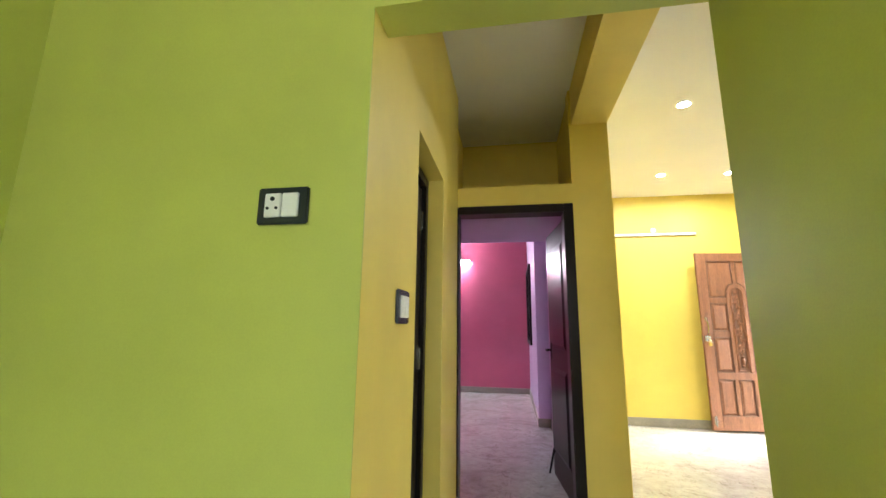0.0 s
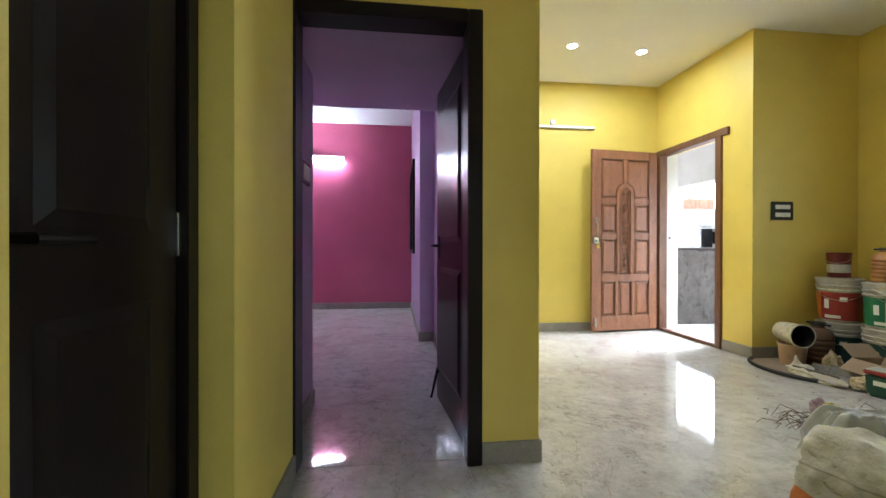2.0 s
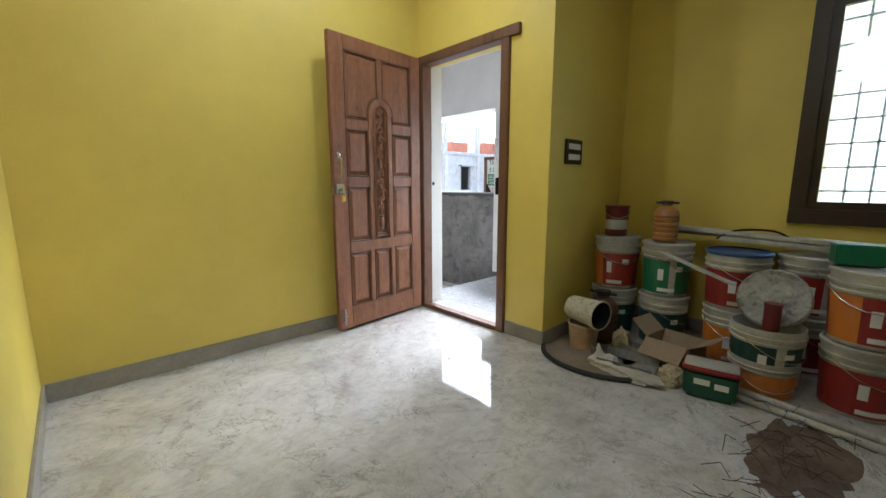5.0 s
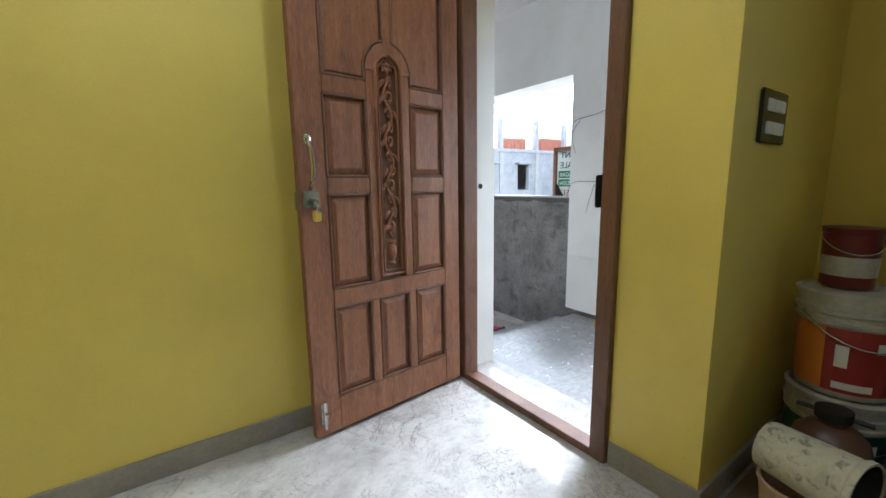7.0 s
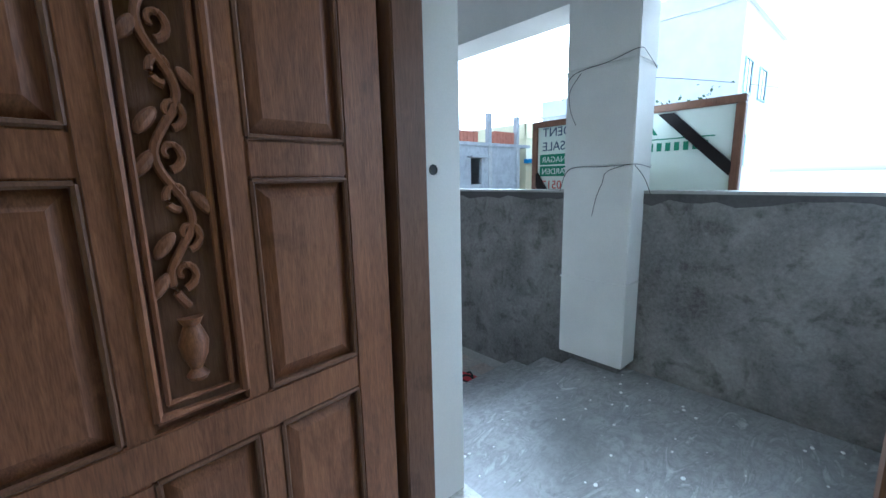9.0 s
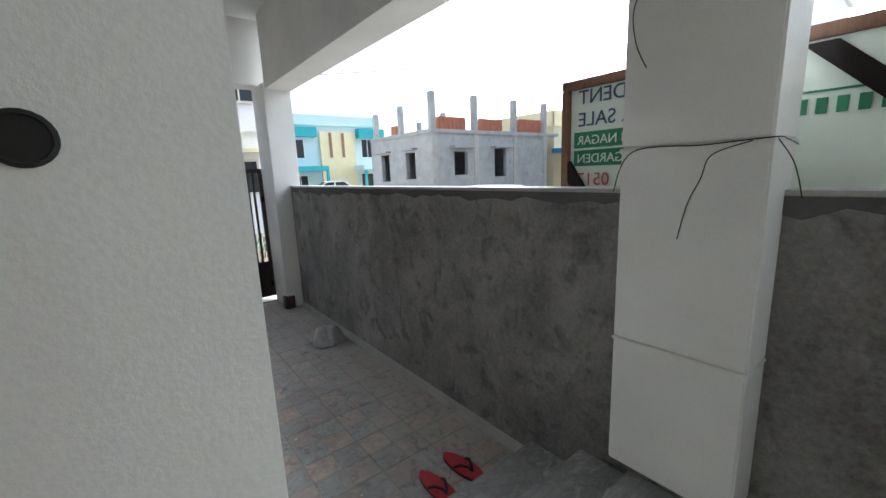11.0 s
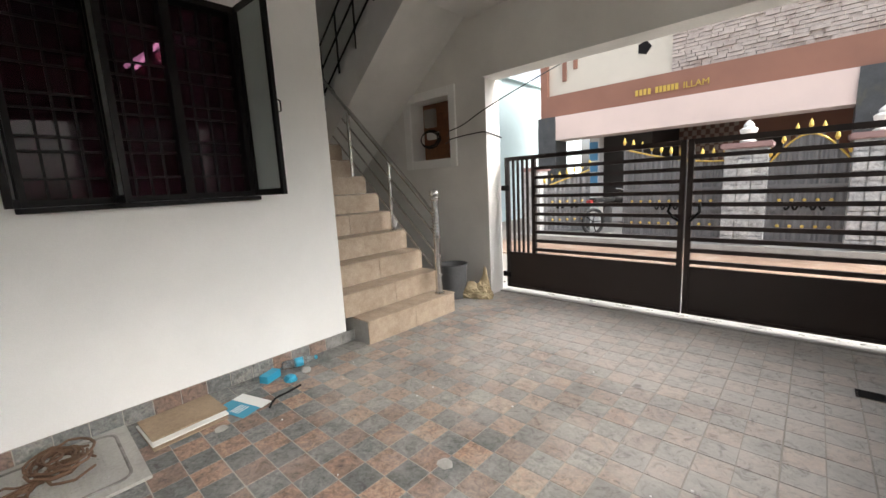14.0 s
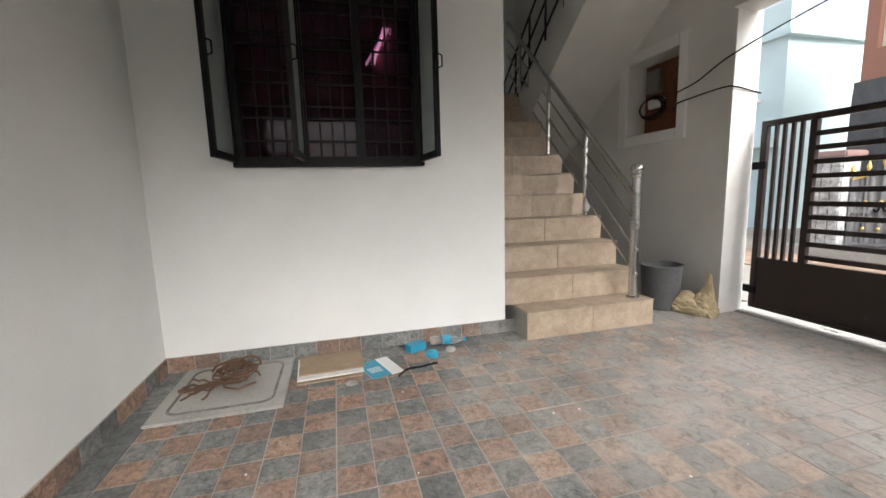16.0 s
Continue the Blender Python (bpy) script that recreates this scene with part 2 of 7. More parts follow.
BRASS = metal("brass", (0.55, 0.40, 0.16), 0.35)
STEPTILE = cement("beige_stone_tile", (0.30, 0.225, 0.16), (0.50, 0.41, 0.31), (0.25, 0.185, 0.13), 0.45, 9)
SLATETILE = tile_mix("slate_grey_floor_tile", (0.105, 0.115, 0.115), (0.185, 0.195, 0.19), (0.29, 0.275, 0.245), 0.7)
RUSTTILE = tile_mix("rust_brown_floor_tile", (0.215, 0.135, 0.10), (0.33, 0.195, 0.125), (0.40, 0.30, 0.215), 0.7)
GROUT = paint("tile_joint", (0.37, 0.345, 0.305), 0.9)
PLASTIC_W = paint("white_switch_plastic", (0.75, 0.75, 0.72), 0.35, 0.03)
PLASTIC_B = paint("black_switch_plate", (0.02, 0.025, 0.03), 0.2, 0.1)
ASPHALT = cement("dusty_road", (0.20, 0.185, 0.165), (0.32, 0.30, 0.27), (0.26, 0.2, 0.15), 0.95, 0.8)
EARTH = cement("dry_earth", (0.24, 0.21, 0.175), (0.36, 0.325, 0.28), (0.13, 0.16, 0.07), 0.95, 0.35)

# ---- mesh helpers ----


def add_box(bm, x0, x1, y0, y1, z0, z1, m=None):
    vs = [bm.verts.new(p) for p in ((x0, y0, z0), (x1, y0, z0), (x1, y1, z0), (x0, y1, z0), (x0, y0, z1), (x1, y0, z1), (x1, y1, z1), (x0, y1, z1))]
    for f in ((0, 3, 2, 1), (4, 5, 6, 7), (0, 1, 5, 4), (1, 2, 6, 5), (2, 3, 7, 6), (3, 0, 4, 7)):
        bm.faces.new([vs[i] for i in f])
    if m is not None:
        for v in vs:
            v.co = m @ v.co
    return vs


def boxes(*rows, bevel=0.0):
    bm = bmesh.new()
    for r in rows:
        add_box(bm, *r)
    if bevel:
        soften(bm, bevel)
    return bm


def soften(bm, width, segments=2):
    bmesh.ops.recalc_face_normals(bm, faces=bm.faces)
    edges = [e for e in bm.edges if e.is_manifold and e.calc_face_angle(0) > 0.5]
    bmesh.ops.bevel(bm, geom=edges, offset=width, segments=segments, affect="EDGES", clamp_overlap=True)


def prism(bm, pts, d0, d1, m=None):
    """A polygon of (u, v) drawn out from d0 to d1; its axes are u = x, d = y, v = z."""
    lo = [bm.verts.new((u, d0, v)) for u, v in pts]
    hi = [bm.verts.new((u, d1, v)) for u, v in pts]
    n = len(pts)
    bm.faces.new(lo)
    bm.faces.new(hi[::-1])
    for i in range(n):
        bm.faces.new((lo[i], hi[i], hi[(i + 1) % n], lo[(i + 1) % n]))
    if m is not None:
        for v in lo + hi:
            v.co = m @ v.co


def raised(bm, pts, inset, d0, d1):
    """A fielded panel: a polygon with sloping margins that rises from d0 to d1."""
    cx, cz = sum(p[0] for p in pts) / len(pts), sum(p[1] for p in pts) / len(pts)
    hx, hz = max(abs(p[0] - cx) for p in pts), max(abs(p[1] - cz) for p in pts)
    inner = [(cx + (u - cx) * (1 - inset / hx), cz + (v - cz) * (1 - inset / hz)) for u, v in pts]
    lo = [bm.verts.new((u, d0, v)) for u, v in pts]
    hi = [bm.verts.new((u, d1, v)) for u, v in inner]
    n = len(pts)
    bm.faces.new(hi)
    for i in range(n):
        bm.faces.new((lo[i], lo[(i + 1) % n], hi[(i + 1) % n], hi[i]))


def lathe(bm, rows, seg=24, m=None, close=True):
    """rows of (radius, z) turned about z."""
    rings = []
    for r, z in rows:
        rings.append([bm.verts.new((r * math.cos(2 * math.pi * k / seg), r * math.sin(2 * math.pi * k / seg), z)) for k in range(seg)])
    for a, b in zip(rings, rings[1:]):
        for k in range(seg):
            bm.faces.new((a[k], a[(k + 1) % seg], b[(k + 1) % seg], b[k]))
    if close:
        bm.faces.new(rings[0][::-1])
        bm.faces.new(rings[-1])
    if m is not None:
        for ring in rings:
            for v in ring:
                v.co = m @ v.co


def tube(bm, pts, r, seg=8, closed=False):
    """A round bar along a line of points."""
    pts = [Vector(p) for p in pts]
    rings = []
    up = Vector((0.13, 0.21, 0.97))
    for i, p in enumerate(pts):
        d = (pts[min(i + 1, len(pts) - 1)] - pts[max(i - 1, 0)]).normalized()
        if abs(d.dot(up)) > 0.95:
            up = Vector((0.9, 0.2, 0.1))
        a = d.cross(up).normalized()
        b = d.cross(a)
        rr = r(i / max(1, len(pts) - 1)) if callable(r) else r
        rings.append([bm.verts.new(p + rr * (math.cos(2 * math.pi * k / seg) * a + math.sin(2 * math.pi * k / seg) * b)) for k in range(seg)])
    for a, b in zip(rings, rings[1:]):
        for k in range(seg):
            bm.faces.new((a[k], a[(k + 1) % seg], b[(k + 1) % seg], b[k]))
    bm.faces.new(rings[0][::-1])
    bm.faces.new(rings[-1])


def finish(bm, smooth=False):
    bmesh.ops.recalc_face_normals(bm, faces=bm.faces)
    if smooth:
        for f in bm.faces:
            f.smooth = True
        for e in bm.edges:
            if e.is_manifold and e.calc_face_angle(0) > 0.6:
                e.smooth = False
    me = bpy.data.meshes.new("mesh")
    bm.to_mesh(me)
    bm.free()
    return me


def part(name, bm, mat, parent, label="", smooth=False):
    me = finish(bm, smooth)
    me.materials.append(mat)
    ob = new(name, me)
    ob.parent = parent
    if label:
        tagged(ob, label)
    return ob


def thing(name, bm, mat, label, category, group="", kind="", smooth=False, m=None):
    me = finish(bm, smooth)
    me.materials.append(mat)
    ob = new(name, me)
    if m is not None:
        ob.matrix_world = m
    return tagged(ob, label, category, group, kind)


def holder(name, label, category, m=None, group="", kind=""):
    ob = new(name)
    ob.empty_display_size = 0.1
    if m is not None:
        ob.matrix_world = m
    return tagged(ob, label, category, group, kind)


def structure(name, bm, mat, label, category="wall"):
    return thing(name, bm, mat, label, category, kind="structure")


# ---- the building ----
YARD, PORCH, CEILZ = -0.36, -0.02, 2.92

structure("floor_hall", boxes((-1.8, 3.53, -1.6, 5.88, -0.12, 0.0), (3.53, 4.72, -1.6, 4.50, -0.12, 0.0), (3.53, 3.825, 4.50, 5.88, -0.12, -0.004)), MARBLE, "polished grey-beige marble floor with brown veins", "floor")
structure("floor_bedroom", boxes((-3.0, 0.9, 3.10, 7.85, -0.13, 0.002)), MARBLE, "polished marble floor, dim, reflecting a tube lamp", "floor")
structure("ceiling_hall", boxes((-1.8, 4.72, -1.6, 5.88, CEILZ, CEILZ + 0.12)), CEIL, "flat white painted ceiling", "ceiling")
structure("ceiling_bedroom", boxes((-3.0, 1.1, 4.40, 7.85, CEILZ + 0.02, CEILZ + 0.13)), CEIL, "pale painted ceiling", "ceiling")

# hall
structure("wall_hall_north", boxes((1.05, 3.53, 5.77, 5.885, 0, CEILZ)), YELLOW, "bright yellow painted wall")
structure("wall_hall_west", boxes((0.93, 1.05, 3.17, 5.77, 0, CEILZ)), YELLOW, "bright yellow painted wall")
structure("wall_main_door", boxes((3.53, 3.81, 4.47, 4.80, 0, CEILZ), (3.53, 3.81, 4.80, 5.785, 2.12, CEILZ), (3.53, 3.60, 5.785, 5.885, 0, CEILZ)), YELLOW, "bright yellow wall round the main door")
structure("wall_alcove_north", boxes((3.81, 4.72, 4.47, 4.58, 0, CEILZ)), YELLOW, "bright yellow painted wall")
WY0, WY1, WZ0, WZ1 = 2.05, 3.34, 0.91, 2.17
structure("wall_hall_east", boxes((4.60, 4.72, WY1, 4.47, 0, CEILZ), (4.60, 4.72, -1.6, WY0, 0, CEILZ), (4.60, 4.72, WY0, WY1, 0, WZ0), (4.60, 4.72, WY0, WY1, WZ1, CEILZ)), YELLOW, "bright yellow wall with a window")
structure("wall_hall_south", boxes((0.94, 4.60, -0.1, 0.02, 0, CEILZ)), YELLOW, "yellow painted wall")

# corridor between the green room and the bedroom door
BD0, BD1, BDZ = 1.79, 2.42, 2.02
structure("wall_corridor_west", boxes((-0.17, -0.008, 1.122, 1.24, 0, CEILZ), (-0.17, -0.035, 1.24, BD0, 0, CEILZ), (-0.17, -0.035, BD1, 3.05, 0, CEILZ), (-0.17, -0.035, BD0, BD1, BDZ, CEILZ)), YELLOW, "yellow corridor wall round a dark door")
structure("wall_bedroom_door", boxes((-0.17, -0.085, 3.05, 3.17, 0, CEILZ), (0.785, 1.05, 3.05, 3.17, 0, CEILZ), (-0.085, 0.785, 3.05, 3.17, 2.04, 2.19)), YELLOW, "yellow wall over a dark door, with an open loft above")
structure("beam_corridor", boxes((0.80, 1.05, 1.24, 3.05, 2.64, CEILZ)), YELLOW, "yellow painted ceiling beam", "beam")
structure("loft_walls", boxes((-0.17, 0.93, 3.90, 4.02, 2.19, CEILZ), (-0.17, -0.10, 3.17, 3.90, 2.19, CEILZ), (0.80, 0.93, 3.17, 3.90, 2.19, CEILZ)), YELLOW, "yellow painted recess of a storage loft", "loft")
structure("loft_slab", boxes((-0.10, 0.80, 3.17, 4.02, 2.155, 2.19)), YELLOW, "yellow painted loft slab", "loft")

# green room
structure("wall_green_north", boxes((-1.10, -0.17, 1.12, 1.24, 0, CEILZ), (-0.17, -0.005, 1.118, 1.122, 0, CEILZ), (0.872, 0.94, 1.12, 1.24, 0, CEILZ), (-0.005, 0.872, 1.12, 1.24, 2.03, CEILZ)), GREEN, "lime green painted wall with a doorway")
structure("wall_green_west", boxes((-1.22, -1.10, -1.6, 1.24, 0, CEILZ)), GREEN, "lime green painted wall")
structure("wall_green_east", boxes((0.872, 0.94, -1.6, 1.12, 0, CEILZ)), GREEN, "lime green painted wall")
structure("wall_green_south", boxes((-1.10, 0.94, -1.72, -1.6, 0, 1.0), (-1.10, 0.94, -1.72, -1.6, 2.1, CEILZ), (-1.10, 0.22, -1.72, -1.6, 1.0, 2.1)), GREEN, "lime green painted wall with a window opening")

# bedroom beyond the dark door
structure("wall_bedroom_nook", boxes((-0.24, -0.12, 3.17, 3.85, 0, 2.05), (-3.0, -0.24, 3.75, 3.85, 0, CEILZ + 0.02)), LILAC, "lilac painted wall")
structure("bedroom_nook_soffit", boxes((-0.12, 0.80, 3.172, 4.40, 2.05, 2.15), (-0.24, 0.93, 4.02, 4.40, 2.15, CEILZ + 0.02), (-2.9, -0.24, 3.86, 4.40, 2.05, CEILZ + 0.02), (-0.24, -0.12, 3.86, 4.40, 2.05, 2.15)), LILAC, "lilac painted soffit under the loft", "ceiling")
structure("wall_bedroom_east", boxes((0.79, 0.93, 3.17, 5.42, 0, 2.05), (0.79, 0.93, 4.40, 5.42, 2.05, CEILZ + 0.02)), LILAC, "lilac painted wall")
BW0, BW1, BWZ0, BWZ1 = 6.53, 7.70, 0.92, 2.12
structure("wall_bedroom_window", boxes((0.64, 0.90, 5.42, BW0, 0, CEILZ + 0.02), (0.64, 0.90, BW1, 7.75, 0, CEILZ + 0.02), (0.64, 0.90, BW0, BW1, 0, BWZ0), (0.64, 0.90, BW0, BW1, BWZ1, CEILZ + 0.02)), LILAC, "lilac painted wall with a window")
structure("wall_bedroom_north", boxes((-3.0, 0.90, 7.75, 7.85, 0, CEILZ + 0.02)), MAGENTA, "magenta painted accent wall")
structure("wall_bedroom_west", boxes((-3.1, -3.0, 3.75, 7.85, 0, CEILZ + 0.02)), MAGENTA, "magenta painted wall")

# outside of the house
XW = 1.12
structure("wall_yard_window", boxes((0.90, XW, 6.03, BW0, YARD, 3.4), (0.90, XW, BW1, 8.30, YARD, 3.4), (0.90, XW, BW0, BW1, YARD, BWZ0), (0.90, XW, BW0, BW1, BWZ1, 3.4)), WHITE, "white painted outside wall with a shuttered window")
structure("wall_yard_south", boxes((0.90, 3.812, 5.885, 6.03, YARD, 3.4)), WHITE, "white painted outside wall")
structure("door_reveal", boxes((3.60, 3.812, 5.785, 5.885, PORCH, 2.75), (3.812, 3.823, 4.58, 4.80, PORCH, 2.75), (3.812, 3.823, 4.80, 5.785, 2.12, 2.75)), WHITE, "white painted reveal beside the main door")
structure("wall_porch_south", boxes((3.823, 5.15, 4.58, 4.70, PORCH, 2.75)), WHITE, "white painted porch wall")
structure("wall_stair_side", boxes((-2.6, 0.90, 8.19, 8.30, YARD, 4.5)), WHITE, "white painted stair wall")
structure("wall_stair_back", boxes((-2.72, -2.6, 8.19, 10.40, YARD, 4.5)), WHITE, "white painted stair wall")
structure("porch_ceiling", boxes((3.82, 5.25, 4.58, 6.0, 2.66, 2.78), (XW, 5.25, 6.0, 10.36, 2.66, 2.78)), OFFWHITE, "plastered white car porch ceiling", "ceiling")
structure("stairwell_ceiling", boxes((-2.72, XW, 8.19, 10.40, 4.5, 4.6)), OFFWHITE, "white stairwell ceiling", "ceiling")
# unseen wall, added to stop sky light leaking into the stairwell
structure("stairwell_sky_blocker", boxes((XW - 0.1, XW, 8.30, 10.15, 2.78, 4.5)), OFFWHITE, "unseen white wall added above the porch roof to block sky light")
structure("beam_side", boxes((4.99, 5.25, 4.70, 9.93, 1.97, 2.66)), OFFWHITE, "deep white plastered beam over the low wall", "beam")
structure("beam_gate", boxes((1.30, 5.25, 10.10, 10.36, 2.03, 2.66)), OFFWHITE, "deep white plastered beam over the gate", "beam")
structure("beam_cross", boxes((XW, 4.99, 8.30, 8.50, 2.46, 2.66)), OFFWHITE, "white plastered ceiling beam", "beam")
structure("low_wall", boxes((5.14, 5.26, 4.70, 9.93, YARD - 0.2, 0.975), bevel=0.008), CONCRETE, "rough grey cement-plastered low wall with damp stains")
bm = boxes((5.135, 5.262, 4.70, 9.93, 0.975, 0.99))
structure("low_wall_coping", bm, RAWCEM, "pale cement coping", "trim")
bm = bmesh.new()
prism(bm, [(5.14, YARD), (5.14, YARD + 0.05), (5.125, YARD + 0.02), (5.112, YARD)], 6.6, 9.93)
structure("low_wall_fillet", bm, RAWCEM, "rough pale cement fillet at the wall's foot", "trim")

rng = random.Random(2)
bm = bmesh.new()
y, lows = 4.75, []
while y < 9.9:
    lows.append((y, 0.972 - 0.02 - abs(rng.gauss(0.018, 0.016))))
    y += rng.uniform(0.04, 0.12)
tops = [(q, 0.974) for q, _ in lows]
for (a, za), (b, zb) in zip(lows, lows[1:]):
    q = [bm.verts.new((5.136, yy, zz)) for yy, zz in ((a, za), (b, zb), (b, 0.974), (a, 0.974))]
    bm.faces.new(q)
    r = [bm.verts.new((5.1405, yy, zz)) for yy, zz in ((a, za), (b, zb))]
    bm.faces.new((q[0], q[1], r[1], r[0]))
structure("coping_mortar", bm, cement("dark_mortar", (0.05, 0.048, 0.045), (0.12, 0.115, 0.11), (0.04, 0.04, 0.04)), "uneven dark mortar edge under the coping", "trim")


def column(name, x0, x1, y0, y1, z0, z1, joints, label):
    """Plastered column of stacked lifts with rough joints between."""
    c = holder(name, label, "column", kind="structure")
    levels = [z0, *joints, z1]
    for a, b in zip(levels, levels[1:]):
        part("lift", boxes((x0, x1, y0, y1, a + 0.002, b - 0.002), bevel=0.006), OFFWHITE, c)
    for j in joints:
        part("joint", boxes((x0 - 0.004, x1 + 0.004, y0 - 0.004, y1 + 0.004, j - 0.009, j + 0.003), bevel=0.003), OFFWHITE, c)
    return c


column("column_porch", 4.98, 5.20, 5.76, 6.14, 0.03, 1.975, (0.50, 1.12, 1.62), "white plastered column with rough joints, short of the floor")
structure("column_foot", boxes((5.03, 5.16, 5.80, 6.10, PORCH, 0.04)), CONCRETE, "raw concrete foot of a column", "column")
column("column_gate_east", 4.97, 5.25, 9.93, 10.36, YARD, 2.035, (0.45, 1.15), "white plastered gate column")
structure("column_plinth", boxes((4.94, 5.05, 9.90, 10.0, YARD, YARD + 0.14), bevel=0.006), paint("brown_plinth", (0.07, 0.045, 0.035), 0.5), "dark brown plinth at a column's foot", "trim")

# gate wall with the niche
NX0, NX1, NZ0, NZ1 = 0.13, 0.78, 1.235, 1.95
structure("wall_gate_west", boxes((-2.6, NX0, 10.15, 10.40, YARD, 4.5), (NX1, 1.30, 10.15, 10.40, YARD, 2.74), (NX0, NX1, 10.15, 10.40, YARD, NZ0), (NX0, NX1, 10.15, 10.40, NZ1, 4.5), (NX0, NX1, 10.38, 10.40, NZ0, NZ1)), OFFWHITE, "white plastered wall with a meter niche")
structure("niche_frame", boxes((NX0 - 0.12, NX0, 10.13, 10.16, NZ0 - 0.1, NZ1 + 0.1), (NX1, NX1 + 0.1, 10.13, 10.16, NZ0 - 0.1, NZ1 + 0.1), (NX0, NX1, 10.13, 10.16, NZ1, NZ1 + 0.1), (NX0, NX1, 10.13, 10.16, NZ0 - 0.1, NZ0), bevel=0.005), WHITE, "white plaster border round a niche", "trim")

# porch steps
structure("porch_platform", boxes((3.823, 5.14, 4.70, 6.09, YARD, PORCH), bevel=0.006), PORCHCEM, "dusty cement porch platform", "floor")
structure("porch_step_upper", boxes((3.83, 5.14, 6.09, 6.35, YARD, YARD + 0.225), bevel=0.006), PORCHCEM, "dusty cement step", "step")
structure("porch_step_lower", boxes((3.83, 5.14, 6.35, 6.62, YARD, YARD + 0.112), bevel=0.006), PORCHCEM, "dusty cement step", "step")
yard = structure("floor_yard", boxes((-2.6, 5.14, 6.0, 10.45, YARD - 0.14, YARD - 0.0035)), GROUT, "car porch floor of slate-look square tiles", "floor")

# ---- ground and street ----
GROUND = -0.58
bm = bmesh.new()
add_box(bm, -1500, 1500, -1500, 1500, GROUND - 1, GROUND)
structure("ground", bm, EARTH, "dry sandy ground with scattered weeds", "ground")
structure("road", boxes((-60, 60, 11.4, 13.3, GROUND, GROUND + 0.02)), ASPHALT, "dusty concrete road", "road")
structure("gate_apron", boxes((1.0, 5.4, 10.40, 11.4, GROUND, YARD - 0.05)), RAWCEM, "pale cement ramp before the gate", "pavement")

# ---- skirtings ----
SK = 0.10
for n, row in enumerate(((1.063, 3.517, 5.757, 5.77), (1.05, 1.063, 3.05, 5.77), (0.785, 1.063, 3.037, 3.05), (3.517, 3.53, 4.47, 4.79), (3.517, 4.587, 4.457, 4.47), (4.587, 4.60, 0.02, 4.47), (-0.035, -0.022, 2.44, 3.03))):
    structure("baseboard_hall_%d" % (n + 1), boxes((*row, 0, SK), bevel=0.003), SKIRT, "grey stone skirting, dusty", "baseboard")
for n, row in enumerate(((-3.0, 0.627, 7.737, 7.75), (0.627, 0.64, 5.42, 7.75), (0.64, 0.777, 5.407, 5.42), (0.777, 0.79, 4.0, 5.42), (-0.12, -0.107, 3.17, 3.85))):
    structure("baseboard_bedroom_%d" % (n + 1), boxes((*row, 0, SK), bevel=0.003), SKIRT, "grey stone skirting", "baseboard")

# ---- main door ----
HX, HY = 3.472, 5.733
frame_m = holder("door_frame_main", "raw teak main door frame with projecting head horns and a threshold", "door frame", kind="structure")
part("jamb", boxes((3.505, 3.60, 5.685, 5.783, 0, 2.06), bevel=0.004), TEAK_DARK, frame_m)
part("jamb", boxes((3.505, 3.60, 4.795, 4.865, 0, 2.06), bevel=0.004), TEAK_DARK, frame_m)
part("head", boxes((3.502, 3.60, 4.715, 5.768, 2.06, 2.13), bevel=0.004), TEAK_DARK, frame_m)
part("threshold", boxes((3.505, 3.545, 4.865, 5.685, 0, 0.035), (3.545, 3.60, 4.865, 5.685, 0, 0.022), bevel=0.003), TEAK_DARK, frame_m)
part("strike_plate", boxes((3.495, 3.53, 4.866, 4.885, 1.02, 1.14), bevel=0.004), BLACKIRON, frame_m, "black iron lock keeper")
bm = bmesh.new()
lathe(bm, [(0.012, 0), (0.012, 0.02), (0.006, 0.024)], 10, pose(3.545, 4.87, 0.55, -90, 0, 0))
part("bolt_socket", bm, BRASS, frame_m)

LW, LH = 0.94, 2.135
leaf = holder("main_door", "open carved teak main door with raised panels and a carved vine", "door", pose(HX, HY, 0.022, 0, 0, 180 + 5.8) @ Matrix.Diagonal((0.917, 1, 0.977, 1)))
# local axes: u from the hinge to the lock edge, d away from the room, v up; the room's side faces +d after the turn
FACE, BACK = 0.040, 0.0


def leaf_boxes(rows, bev=0.004):
    bm = bmesh.new()
    for u0, u1, v0, v1 in rows:
        add_box(bm, u0, u1, BACK + 0.004, FACE, v0, v1)
    soften(bm, bev)
    return bm


U = (0.0, 0.115, 0.325, 0.375, 0.555, 0.605, 0.81, LW)
part("core", boxes((0.02, LW - 0.02, 0.0, 0.022, 0.02, LH - 0.02)), TEAK_DARK, leaf)
part("stile", leaf_boxes([(0, 0.115, 0, LH)]), TEAK, leaf)
part("stile", leaf_boxes([(0.81, LW, 0, LH)]), TEAK, leaf)
for v0, v1 in ((0, 0.165), (0.585, 0.665), (LH - 0.10, LH)):
    part("rail", leaf_boxes([(0.115, 0.81, v0, v1)]), TEAK, leaf)
for u0, u1 in ((0.115, 0.34), (0.59, 0.81)):
    for v0, v1 in ((1.085, 1.155), (1.50, 1.57)):
        part("rail", leaf_boxes([(u0, u1, v0, v1)]), TEAK, leaf)
for u0, u1 in ((0.325, 0.372), (0.558, 0.605)):
    part("mullion", leaf_boxes([(u0, u1, 0.165, 0.585)]), TEAK, leaf)
    part("mullion", leaf_boxes([(u0 + (0.015 if u0 < 0.4 else -0.015), u1 + (0.015 if u0 < 0.4 else -0.015), 0.665, 1.62)]), TEAK, leaf)
part("mullion", leaf_boxes([(0.44, 0.49, 1.74, LH - 0.10)]), TEAK, leaf)


def rect(u0, u1, v0, v1):
    return [(u0, v0), (u1, v0), (u1, v1), (u0, v1)]


